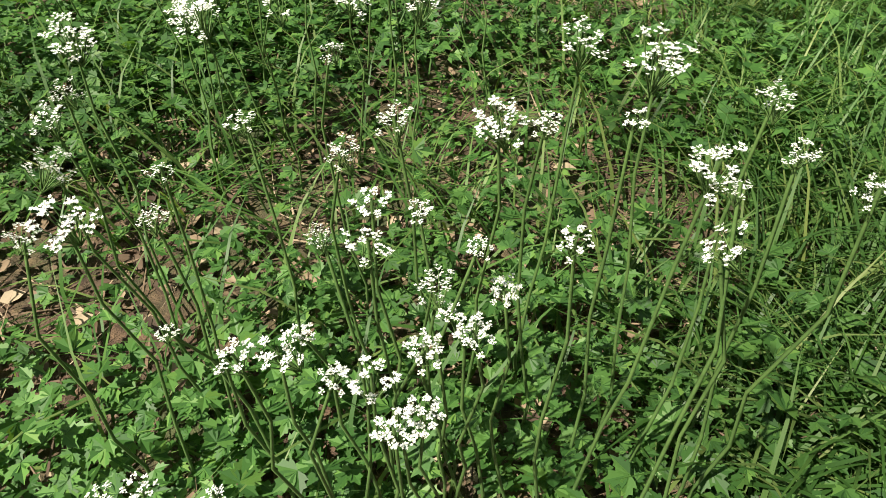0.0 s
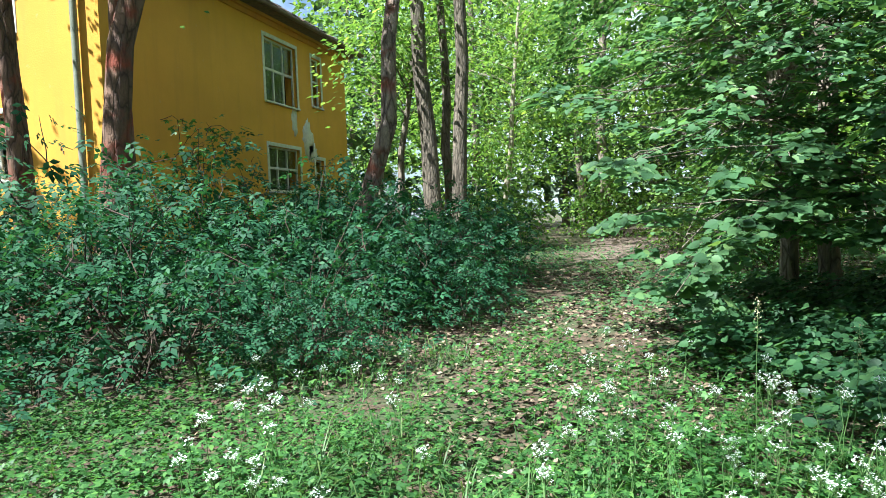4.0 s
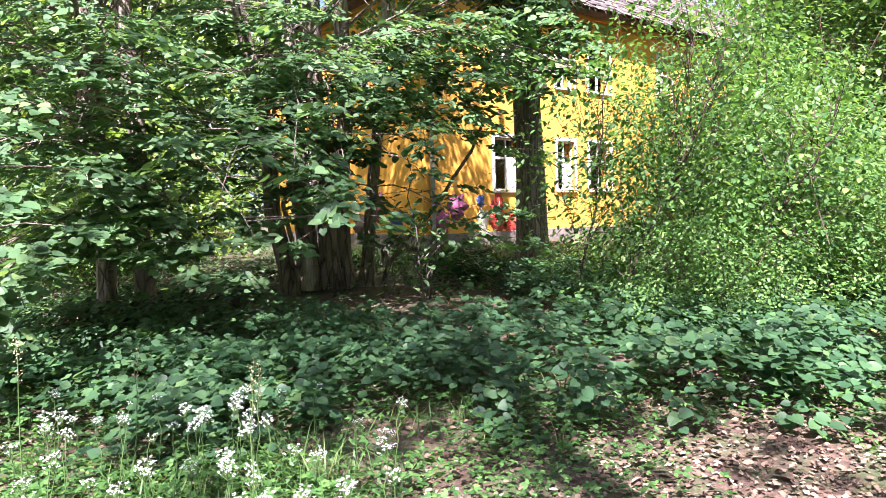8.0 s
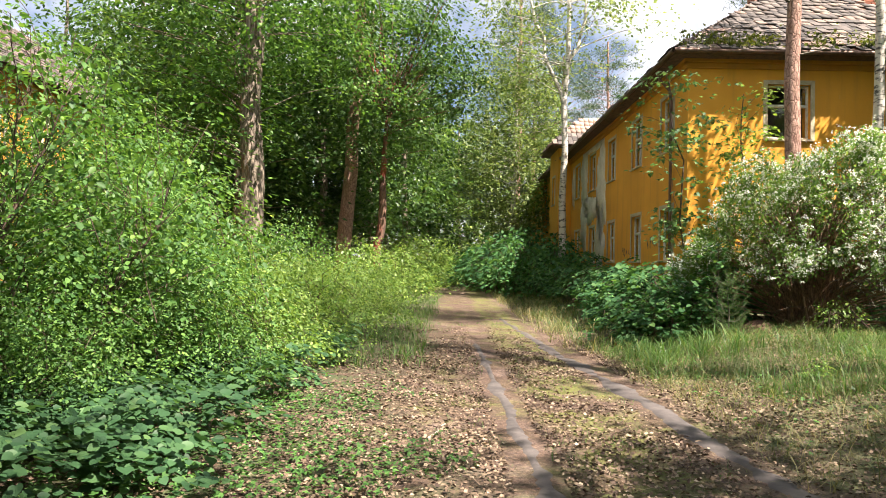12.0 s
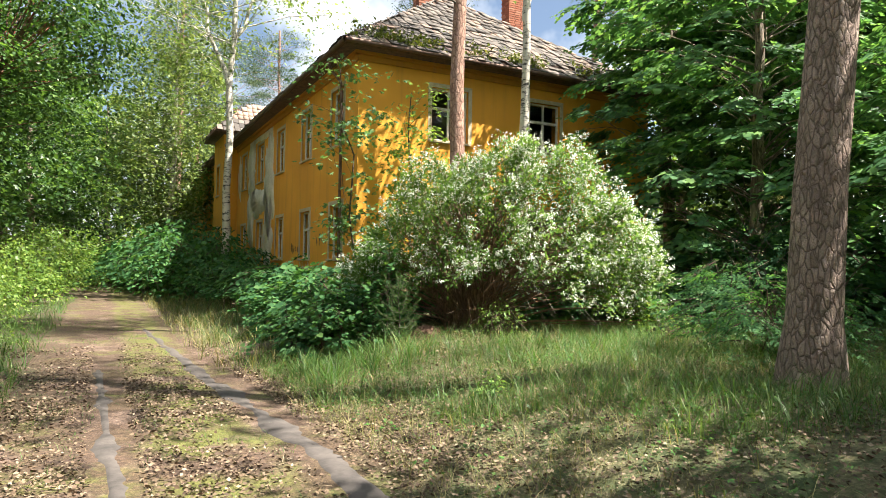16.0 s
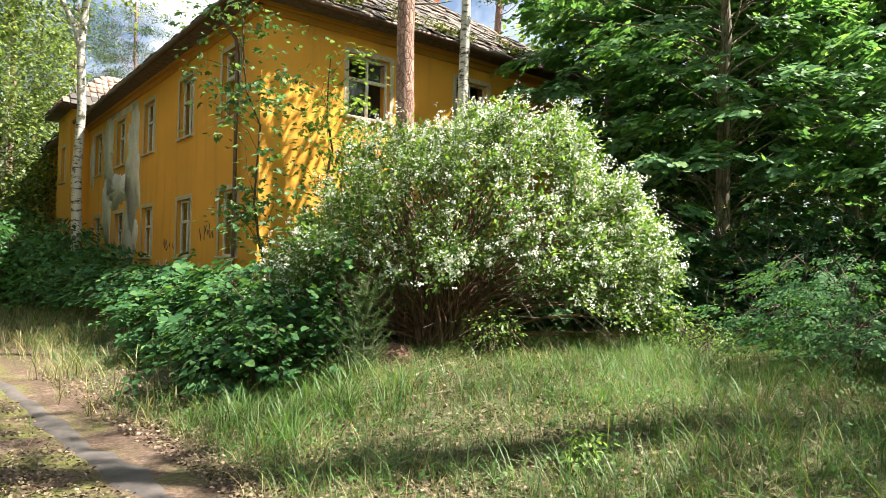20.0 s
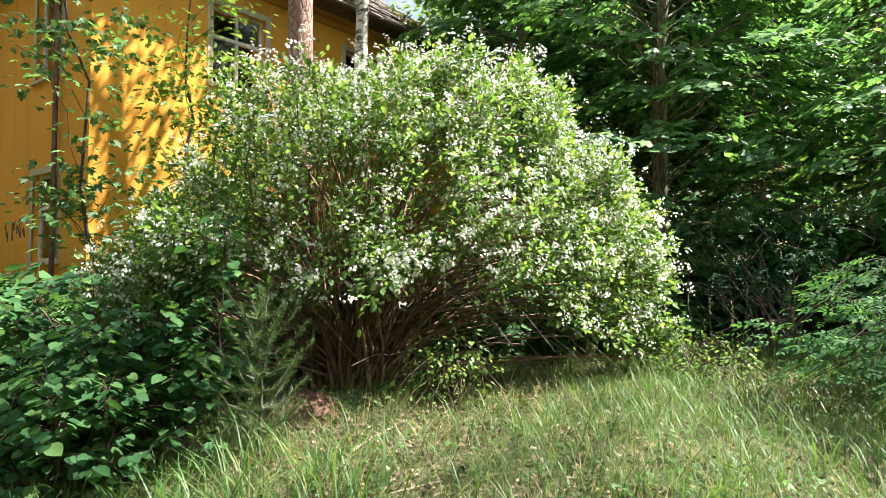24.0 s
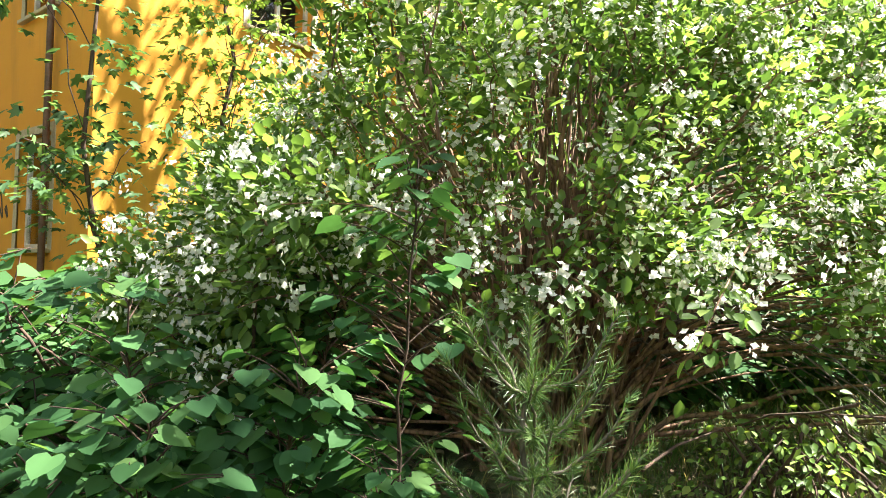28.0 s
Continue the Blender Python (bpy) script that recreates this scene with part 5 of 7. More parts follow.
leafy_tree("maple_tree", "tall dark maple behind the others", G(12.8, -3.2), 13, 0.22, (0.1, 0.1), [(0, 0, 6.5, 4.4, 4.2, 6.2, 1.0)], 300, 40, (0.6, 0.6, 0.12), 0.22, KITE, M["maple"], M["bark"], 32, group="dark maples", bottom=0.5)

# ---- background woods: a few trees repeated ----
wood = [leafy_tree("forest_tree", "forest tree with bright summer leaves", (-38, -30, 0.2), 17, 0.22, (0.3, 0.2), [(0, 0, 8.6, 4.2, 4.2, 7.6, 1.0)], 95, 46, (0.62, 0.62, 0.18), 0.29, KITE, M["bright"], M["bark"], 50, group="background woods", bottom=1.5, hollow=0.4, twigs=0.1),
        leafy_tree("forest_tree", "dark green forest tree", (-44, -12, 0.2), 18, 0.24, (-0.3, 0.2), [(0, 0, 8.6, 4.4, 4.4, 8.0, 1.0)], 210, 46, (0.62, 0.62, 0.18), 0.28, KITE, M["beech"], M["bark"], 51, group="background woods", bottom=2.6, hollow=0.4, twigs=0.1),
        pine_tree("pine_tree", "tall pine with a dark needle crown", (-40, 8, 0.2), 21, 0.24, (0.3, 0.1), 52, 12.0, 0.4, group="background woods", n=80, per=150, rx=3.0, bare=False)]
spots = [(0, -34, -24), (0, -33, -18.5), (1, -31, -13), (1, -36, -10), (0, -41, -20), (0, -46, -26), (1, -48, -16), (0, -26.5, -13.2),
         (1, -14.5, 9.5), (1, -18, 12), (1, -12.5, 16), (1, -10.5, 21), (1, -14, 24), (1, -9.0, 27), (1, -11, 34), (0, -8.0, 40), (1, -5.0, 48), (0, -2.0, 54), (1, -9, 55), (1, 3.5, 56), (1, -18, 20), (1, -22, 17), (1, -24, 26),
         (2, 3.0, 38), (2, -1.0, 33), (2, 8, 42), (2, 1.5, 45), (2, 12, 18), (2, 15, 9), (0, 14.5, 3), (0, 16, -1.5), (1, 18, -5), (2, 17, 2), (2, 18, -8), (0, 20, 8),
         (0, -35, -4), (1, -38, 3), (1, -30, 24), (0, -44, -34), (1, -52, -22), (1, -10, -34), (1, -17, 15), (1, -21, 23), (1, -15, 30), (1, -13.5, 19.5)]
for k, (i, x, y) in enumerate(spots):
    copy_thing(wood[i], Matrix.Translation((x, y, float(gz(x, y)))) @ Matrix.Rotation(k * 2.4, 4, "Z") @ Matrix.Diagonal((1, 1, 0.85 + 0.3 * ((k * 7) % 10) / 10, 1)))
# three out-of-view trees, added only for the shade of their high crowns
leafy_tree("forest_tree", "unseen tall tree added to shade the linden shoots", G(-1.4, -17.9), 19, 0.2, (-2.4, -2.0), [(-2.1, -1.9, 15.0, 2.9, 2.9, 2.4, 1.0)], 88, 26, (0.65, 0.65, 0.2), 0.24, KITE, M["beech"], M["bark"], 54, group="background woods", bottom=8.5, hollow=0.3, twigs=0.15)
leafy_tree("forest_tree", "unseen slim tree added to shade the saplings", G(3.9, -11.3), 15, 0.08, (0.2, -0.1), [(0, 0, 13.0, 1.4, 1.4, 1.1, 0.85), (0.3, -1.2, 9.6, 1.2, 1.2, 0.9, 0.15)], 17, 26, (0.5, 0.5, 0.2), 0.2, KITE, M["beech"], M["bark"], 55, group="background woods", bottom=7.0, hollow=0.3, twigs=0.15)
leafy_tree("forest_tree", "unseen slim tree added to dapple the road", G(2.0, -14.3), 15, 0.08, (0.1, 0.2), [(0, 0, 13.0, 1.8, 1.8, 1.4, 1.0)], 11, 26, (0.6, 0.6, 0.2), 0.22, KITE, M["beech"], M["bark"], 56, group="background woods", bottom=9.0, hollow=0.3, twigs=0.15)
# unseen trees added behind the walker to shade the road, then trees backing the maples
for k, (i, x, y, h) in enumerate(((1, 2.2, -19.0, 0.88), (1, 4.5, -27.0, 1.0), (1, 5.6, -15.8, 0.7), (1, 13.0, -6.2, 0.85), (1, 15.0, -9.6, 0.9), (1, 11.5, -3.0, 0.8), (0, 17.5, -6.0, 1.0))):
    copy_thing(wood[i], Matrix.Translation((x, y, float(gz(x, y)))) @ Matrix.Rotation(k * 1.7 + 0.6, 4, "Z") @ Matrix.Scale(h, 4))

# ---- shrubs ----
bank = [shrub("elder_shrub", "dense blue-green elder shrub on the bank", (-11.6, -22.6, 0.1), (1.5, 1.4, 1.35), 120, 9, 0.24, PINNATE, M["elder"], 60, 16, (0.3, 0.3, 0.12), group="elder bank", hollow=0.45),
        shrub("elder_shrub", "leafy elder shrub with drooping compound leaves", (-13.6, -21.9, 0.1), (1.6, 1.5, 1.25), 130, 9, 0.22, PINNATE, M["elder"], 61, 16, (0.3, 0.3, 0.12), group="elder bank", hollow=0.45)]
for k, (i, x, y, s) in enumerate(((1, -10.6, -21.2, 0.8), (0, -12.6, -20.6, 0.85), (1, -15.2, -21.2, 0.9), (0, -14.8, -19.9, 0.8), (1, -16.8, -20.2, 0.85), (0, -18.3, -20.3, 0.8), (1, -10.2, -24.0, 1.0), (0, -9.6, -22.8, 0.75), (1, -11.8, -25.0, 1.1), (0, -15.5, -23.5, 1.05), (1, -17.8, -22.6, 1.05), (0, -20, -24.2, 1.1), (1, -13.6, -19.6, 0.6), (0, -11.0, -19.9, 0.5), (1, -8.6, -21.6, 0.5), (0, -22.5, -25, 1.1), (1, -19.8, -20.8, 0.7))):
    copy_thing(bank[i], Matrix.Translation((x, y, float(gz(x, y)))) @ Matrix.Rotation(k * 2.1, 4, "Z") @ Matrix.Scale(s, 4))
shrub("young_maple", "lone pale-green sapling rising above the elder bank", G(-13.9, -22.9), (0.42, 0.42, 0.55), 18, 12, 0.1, TRIFID, M["young"], 62, 6, (0.14, 0.14, 0.06), group="saplings", lift=4.0)

# sunlit and shaded shrubs differ by leaf colour, bright against young
hazel = [shrub("hazel_shrub", "mid-green hazel shrub beside the road", (-9.6, -9.0, 0.0), (1.5, 1.6, 1.55), 165, 58, 0.066, OVAL, M["young"], 70, 18, (0.34, 0.34, 0.06), group="road shrubs", hollow=0.35, low=-0.5, stem_r=0.01),
         shrub("hazel_shrub", "sunlit yellow-green shrub beside the road", (-8.6, -5.6, 0.0), (1.3, 1.5, 1.0), 150, 56, 0.062, OVAL, M["bright"], 71, 14, (0.3, 0.3, 0.06), group="road shrubs", hollow=0.35, low=-0.5, stem_r=0.01),
         shrub("hazel_shrub", "tall loose hazel shrub reaching into the trees", (-11.2, -8.4, 0.0), (1.5, 1.5, 2.2), 170, 60, 0.066, OVAL, M["young"], 72, 16, (0.38, 0.38, 0.055), group="road shrubs", hollow=0.3, low=-0.8, lift=0.95, stem_r=0.012),
         shrub("hazel_shrub", "distant bright shrub at the edge of the woods", (-9.4, 8.0, 0.0), (1.5, 1.6, 1.5), 170, 18, 0.14, KITE, M["bright"], 73, 8, (0.28, 0.28, 0.1), group="road shrubs", hollow=0.35, low=-0.5)]
for k, (i, x, y, s) in enumerate(((0, -10.0, -10.7, 0.95), (0, -9.2, -11.9, 0.5), (0, -8.7, -10.3, 0.6), (1, -8.5, -8.6, 0.8), (0, -11.2, -7.2, 1.25), (1, -9.2, -7.2, 0.95), (2, -12.3, -5.9, 1.0), (2, -11.8, -4.4, 1.0), (1, -8.3, -3.4, 0.9), (1, -9.6, -2.2, 1.1), (2, -13.4, -2.2, 1.1), (0, -10.5, 0.6, 1.1), (1, -8.4, 1.5, 0.9), (3, -8.6, 5.0, 0.8), (1, -12.9, -8.6, 0.55), (3, -12.5, 1.2, 1.3), (3, -7.9, 9.5, 0.9), (3, -8.6, 14.5, 1.2), (3, -7.4, 18.5, 1.2), (3, -8.0, 24, 1.4), (3, -4.8, 30, 1.3), (3, -3.6, 33, 1.6), (3, -6.5, 36, 1.6), (3, -25.5, -21.6, 1.2), (3, -24, -15.4, 1.0), (3, -22.5, -13.6, 1.5), (3, -25.5, -12.6, 1.9), (3, -20.8, -14.8, 1.0), (3, -32, -17.8, 1.4), (0, -18.5, -15.0, 0.8))):
    copy_thing(hazel[i], Matrix.Translation((x, y, float(gz(x, y)))) @ Matrix.Rotation(k * 1.9, 4, "Z") @ Matrix.Scale(s, 4))

maplelow = [shrub("maple_sapling", "knee-high dark maple saplings before the house", (-2.5, -5.45, 0.1), (0.85, 0.85, 0.46), 150, 6, 0.082, ROUND, M["sapling"], 80, 14, group="house shrubs", low=-0.6, lift=0.65, hollow=0.1, fan=0.4),
            shrub("maple_sapling", "low broad-leaved shrub beside the track", (-1.75, -2.6, 0.1), (1.1, 1.3, 0.65), 170, 6, 0.095, ROUND, M["sapling"], 81, 14, group="house shrubs", low=-0.6, lift=0.8, hollow=0.25, fan=0.45),
            shrub("maple_sapling", "far low shrub along the house wall", (-1.9, 7.4, 0.1), (1.2, 1.5, 0.8), 90, 20, 0.15, KITE, M["sapling"], 86, 8, (0.34, 0.34, 0.09), group="house shrubs", low=-0.6, lift=0.8, hollow=0.3)]
# copies close behind the white bush are added to darken the hollow beneath
for k, (i, x, y, s) in enumerate(((1, -1.4, -4.0, 1.15), (1, -1.7, -0.4, 1.05), (1, -1.5, 2.2, 1.0), (1, -1.4, 4.8, 1.0), (2, -1.6, 9.2, 1.35), (2, -2.2, 11.2, 1.5), (2, -2.6, 13.6, 1.8), (2, -1.9, 16, 1.9), (2, -2.8, 19, 2.0), (1, 0.9, -1.4, 1.0), (1, 2.8, -1.5, 1.1), (1, 1.1, -4.6, 0.9), (1, 2.3, -5.3, 0.9), (1, 0.1, -4.3, 0.8), (1, 5.2, -5.6, 1.5), (1, 7.0, -7.6, 1.7), (1, 8.6, -9.6, 1.7), (1, 5.0, -3.6, 1.5), (1, 9.5, -12.0, 1.7), (0, -1.9, -5.15, 0.95), (1, 2.7, -5.9, 0.85), (1, 3.4, -6.7, 0.9), (2, -3.2, 22, 1.9), (2, -3.4, 26, 1.9))):
    copy_thing(maplelow[i], Matrix.Translation((x, y, float(gz(x, y)) + 0.02)) @ Matrix.Rotation(k * 2.3, 4, "Z") @ Matrix.Scale(s, 4))
leafy_tree("ash_sapling", "slender young maple climbing the house corner", G(-0.3, -1.3), 6, 0.03, (-0.55, 0.2), [(0.0, 0, 1.7, 1.0, 0.8, 1.0, 0.45), (-0.5, 0.1, 4.6, 1.1, 0.7, 1.6, 0.45)], 95, 13, (0.22, 0.22, 0.05), 0.12, MAPLE, M["linden"], M["twig"], 82, group="saplings", bottom=0.5, hollow=0.3)
leafy_tree("ash_sapling", "sunlit young maple against the end wall", G(0.7, -1.6), 5.5, 0.035, (0.1, 0.2), [(0.1, 0, 3.2, 0.9, 0.7, 2.0, 1.0)], 80, 14, (0.24, 0.24, 0.06), 0.1, MAPLE, M["bright"], M["twig"], 83, group="saplings", bottom=0.5, hollow=0.3)
leafy_tree("rowan_sapling", "young rowan with flat layered compound leaves by the pine", G(1.45, -10.2), 1.5, 0.014, (0.1, 0.1), [(0, 0, 0.62, 1.15, 1.0, 0.62, 1.0)], 120, 5, (0.3, 0.3, 0.05), 0.14, PINNATE, M["sapling"], M["twig"], 84, group="saplings", bottom=0.08, hollow=0.2, fan=0.5)
faded = shrub("elder_shrub", "faded elder shrub with cream blossom and bare twigs", G(4.3, -8.4), (1.3, 1.2, 1.4), 90, 12, 0.14, PINNATE, M["elder"], 85, 26, (0.26, 0.26, 0.1), twig="twiggrey", group="elder bank")
r = np.random.default_rng(185)
c = np.repeat(in_ellipsoid(34, (1.25, 1.15, 1.35), r, 0.85, 0.2, 0.1) + [0, 0, 0.75], 46, 0)
P = c + r.normal(0, 1, c.shape) * [0.07, 0.07, 0.018]
tagged(put("blossom", leaf_mesh("blossom", P, r.normal(0, 1, P.shape) * [1, 1, 0.2], r.normal(0, 0.3, P.shape) + [0, 0, 1], r.uniform(0.014, 0.024, len(P)), KITE, M["cream"]), faded, "flat clusters of fading cream blossom"), kind="stuff")


def mock_orange():
    """The big white-flowering bush: arching shoots from one foot, leafy and flowering at their ends, open and dark beneath."""
    r = np.random.default_rng(90)
    foot = np.array([0.05, -5.85, float(gz(0.05, -5.85))])
    ob = thing("mock_orange_bush", "large arching mock orange bush covered in white blossom", "bush", foot)
    n = 560
    # s runs along the bush's long side, towards the maples; d across it
    s = r.uniform(-2.25, 3.1, n)
    phi = r.uniform(-1.45, 1.45, n)
    wide = np.interp(s, [-2.3, -1.6, 0, 1.8, 3.1], [0.6, 1.3, 1.75, 1.6, 0.7])
    high = np.interp(s, [-2.3, -1.85, -1.4, -0.9, -0.2, 0.3, 0.7, 1.0, 1.3, 1.65, 2.0, 2.3, 2.8, 3.1], [1.1, 1.75, 2.35, 2.75, 2.8, 3.0, 3.4, 3.0, 2.7, 2.75, 2.35, 2.35, 1.75, 1.0])
    lump = np.array([noise.noise((p * 0.9, q * 1.4, 4.0)) for p, q in zip(s, phi)])
    k = 1 + 0.28 * lump + r.normal(0, 0.05, n)
    wide = np.where(phi < 0, wide * np.interp(s, [0, 1.2], [0.95, 0.72]), wide)
    d, z = wide * np.sin(phi) * k, high * np.cos(phi) ** np.interp(s, [0, 1.6], [0.6, 0.85]) * k
    floor = np.where((s > -1.0) & (s < 1.9) & (d < 0.6), 0.85 + 0.25 * np.sin(3 * s), 0.3)
    keep = z > floor
    s, d, z, lump, high = s[keep], d[keep], z[keep], lump[keep], high[keep]
    n = len(s)
    T = np.stack([0.78 * s + 0.63 * d, -0.63 * s + 0.78 * d, z], 1)
    out = unit(T - np.stack([0.5 * T[:, 0], 0.5 * T[:, 1], 0.4 * high], 1))
    way = unit(out + r.normal(0, 0.28, (n, 3)) + np.array([0, 0, 0.25]))
    length = r.uniform(0.5, 0.95, n)
    A = T - way * length[:, None] * 0.8
    # each shoot: from the foot through its own start to a drooping tip
    paths, shoots = [], []
    for i in range(n):
        f = np.array([r.normal(-0.08, 0.17), r.normal(0, 0.17), -0.05])
        t = np.linspace(0, 1, 7)[:, None]
        mid = f + (A[i] - f) * ([0.3, 0.3, 0.72] if s[i] < 0.7 else [0.3, 0.3, 1.05])
        p = (1 - t) ** 2 * f + 2 * t * (1 - t) * mid + t**2 * A[i]
        p[1:-1] += r.normal(0, 0.02, (5, 3))
        u = np.linspace(0, 1, 5)[:, None]
        e = A[i] + (T[i] - A[i]) * u - np.array([0, 0, 0.16]) * length[i] * u**2
        shoots.append(e)
        if i % 2 == 0:
            paths.append((np.concatenate([p, e[1:]]), np.linspace(r.uniform(0.009, 0.02), 0.002, 11)))
        else:
            paths.append((e, np.linspace(0.006, 0.002, 5)))
    for i in range(110):
        f = np.array([r.normal(-0.08, 0.16), r.normal(0, 0.16), -0.05])
        e = f + [r.normal(0, 0.35), r.normal(0, 0.35), r.uniform(1.1, 2.1)]
        paths.append((bent(f, e, 6, 0.0, 0.02, r), np.linspace(r.uniform(0.009, 0.018), 0.004, 6)))
    v, q = tubes(paths, 5)
    tagged(put("stem_growth", mesh_of("stem_growth", v, q, M["stemred"], True), ob, "reddish-brown bundled stems"), kind="stuff")
    bare = []
    for k in range(22):
        u, w = r.uniform(0.5, 2.6), r.uniform(-1.6, 0.2)
        c = np.array([0.78 * u + 0.63 * w, -0.63 * u + 0.78 * w, r.uniform(0.03, 0.5)])
        bare.append((bent((r.normal(0.1, 0.15), r.normal(0, 0.15), 0.3), c, 7, 0.5, 0.04, r), np.linspace(0.008, 0.003, 7)))
    v, q = tubes(bare, 5)
    tagged(put("bare_twig_growth", mesh_of("bare_twig_growth", v, q, M["twiggrey"], True), ob, "bare grey arching twigs"), kind="stuff")
    # leaves in pairs along the shoots
    E = np.stack(shoots)
    per = 88
    i = np.repeat(np.arange(n), per)
    t = r.uniform(0.0, 1.0, n * per) ** 0.8
    a, f = np.minimum((t * 4).astype(int), 3), (t * 4) % 1
    P = E[i, a] + (E[i, a + 1] - E[i, a]) * f[:, None]
    off = r.normal(0, 0.085, P.shape) * (1.15 - 0.5 * t)[:, None]
    D = off * 5 + way[i] * 0.4 + r.normal(0, 0.25, P.shape) - [0, 0, 0.15]
    N = np.stack([r.normal(0, 0.45, len(P)), r.normal(0, 0.45, len(P)), np.ones(len(P))], 1) + 0.5 * out[i]
    put("foliage", leaf_mesh("foliage", P + off, D, N, 0.06 * r.uniform(0.6, 1.25, len(P)), OVAL, M["jasmine"]), ob)
    # blossom in rounded clusters, thickest on the sunlit outer shoots
    chance = 0.78 + 0.6 * lump + 0.1 * (s - 0.5) + 0.12 * (z - 1.5)
    bloom = np.nonzero(r.uniform(0, 1, n) < chance)[0]
    i = np.repeat(bloom, 15)
    t = r.uniform(0.25, 1.0, len(i))
    a, f = np.minimum((t * 4).astype(int), 3), (t * 4) % 1
    c = E[i, a] + (E[i, a + 1] - E[i, a]) * f[:, None] + r.normal(0, 0.09, (len(i), 3)) + out[i] * 0.06
    m = 6
    fl = np.repeat(c, m, 0) + unit(r.normal(0, 1, (len(c) * m, 3))) * r.uniform(0.01, 0.05, (len(c) * m, 1))
    face = unit((fl - np.repeat(c, m, 0)) * 14 + np.repeat(out[i], m, 0) * 0.5 + r.normal(0, 0.3, fl.shape))
    u = unit(np.cross(face, r.normal(0, 1, face.shape)))
    w = np.cross(face, u)
    Ps, Ds, Ns, Ss = [], [], [], []
    size = r.uniform(0.012, 0.017, len(fl))
    for j in range(4):
        e = math.cos(j * math.pi / 2) * u + math.sin(j * math.pi / 2) * w
        Ps.append(fl), Ds.append(e + 0.35 * face), Ns.append(face + r.normal(0, 0.15, face.shape)), Ss.append(size)
    me = leaf_mesh("blossom", np.concatenate(Ps), np.concatenate(Ds), np.concatenate(Ns), np.concatenate(Ss), (KITE[0] * [1, 1.5, 1], KITE[1]), M["petal"])
    put("blossom", me, ob, "clusters of white four-petalled flowers")


mock_orange()


def small_pine():
    r = np.random.default_rng(95)
    ob = thing("pine_sapling", "small soft-needled pine sapling in the grass", "tree", G(-1.8, -6.85))
    top = np.array([0.02, 0.03, 0.98])
    paths = [(bent((0, 0, -0.05), top, 8, 0, 0.01, r), np.linspace(0.014, 0.005, 8))]
    P, D = [], []
    for lev in range(7):
        z = 0.14 + lev * 0.11
        for k in range(5):
            a = k * 1.257 + lev * 0.7 + r.normal(0, 0.2)
            ln = 0.33 * (1 - 0.62 * lev / 9) * r.uniform(0.75, 1.15)
            tip = np.array([math.cos(a) * ln, math.sin(a) * ln, z + 0.16 + 0.05 * lev / 9])
            b = bent((0, 0, z), tip, 7, -0.05, 0.006, r)
            paths.append((b, np.linspace(0.006, 0.003, 7)))
            P.append(b), D.append(np.gradient(b, axis=0))
    lead = bent((0, 0, 0.65), top, 9)
    P.append(lead), D.append(np.gradient(lead, axis=0))
    v, q = tubes(paths, 6)
    put("trunk", mesh_of("trunk", v, q, M["twiggrey"], True), ob)
    P, D = np.concatenate(P), unit(np.concatenate(D))
    k = 34
    P, D = np.repeat(P, k, 0), np.repeat(D, k, 0)
    P = P + D * r.uniform(-0.03, 0.03, (len(P), 1))
    side = r.normal(0, 1, P.shape)
    put("needles", leaf_mesh("needles", P, D * 0.9 + unit(side) * 0.8, side[:, ::-1], r.uniform(0.04, 0.068, len(P)), (NEEDLES[0] * [1, 2.2, 1], NEEDLES[1]), M["needle"]), ob)


small_pine()

# ---- the far woods that close the place ----
r = np.random.default_rng(500)
n = 46000
a = r.uniform(0, 2 * np.pi, n)
dist = r.uniform(46, 70, n)
top = 13 + 5 * np.sin(a * 9) + 3 * np.sin(a * 23 + 1)
P = np.stack([-5 + np.cos(a) * dist, -2 + np.sin(a) * dist, r.uniform(0, 1, n) ** 0.8 * top], 1)
P += r.normal(0, 0.5, P.shape)
D = r.normal(0, 1, P.shape)
# dark needle colour stands in for the shade inside these woods
far = leaf_mesh("far_woods", P, D, r.normal(0, 0.6, P.shape) + [0, 0, 1], r.uniform(0.7, 1.5, n), KITE, M["pineneedle"])
tagged(put("far_woods", far), "far green woods closing the view", "woods", kind="stuff")
# ---- ground cover ----


def scatter(n, box, r, keep=None):
    x, y = r.uniform(box[0], box[1], n), r.uniform(box[2], box[3], n)
    if keep is not None:
        k = keep(x, y, r)
        x, y = x[k], y[k]
    return x, y


def patchy(x, y, r, scale=0.9, cut=0.0, seed=0.0, soft=0.25):
    v = np.array([noise.noise((a * scale, b * scale, seed)) for a, b in zip(x, y)])
    return v + r.uniform(-soft, soft, len(x)) > cut


def carpet(name, label, category, n, box, size, shape, mat, seed, h=(0.02, 0.12), cut=-1.0, scale=0.9, keep=None, tilt=0.4):
    """Low leaves all over a patch of ground, as one object."""
    r = np.random.default_rng(seed)
    x, y = scatter(n, box, r, lambda a, b, q: patchy(a, b, q, scale, cut, seed) & (keep(a, b) if keep else True))
    m = len(x)
    z = gz(x, y) + r.uniform(h[0], h[1], m) * (0.6 + 0.8 * r.uniform(0, 1, m))
    a = r.uniform(0, 2 * np.pi, m)
    D = np.stack([np.cos(a), np.sin(a), r.normal(0.0, 0.2, m)], 1)
    N = np.stack([r.normal(0, tilt, m), r.normal(0, tilt, m), np.ones(m)], 1)
    me = leaf_mesh(name, np.stack([x, y, z], 1), D, N, size * r.uniform(0.55, 1.3, m), shape, mat)
    return tagged(put(name, me), label, category, kind="stuff")


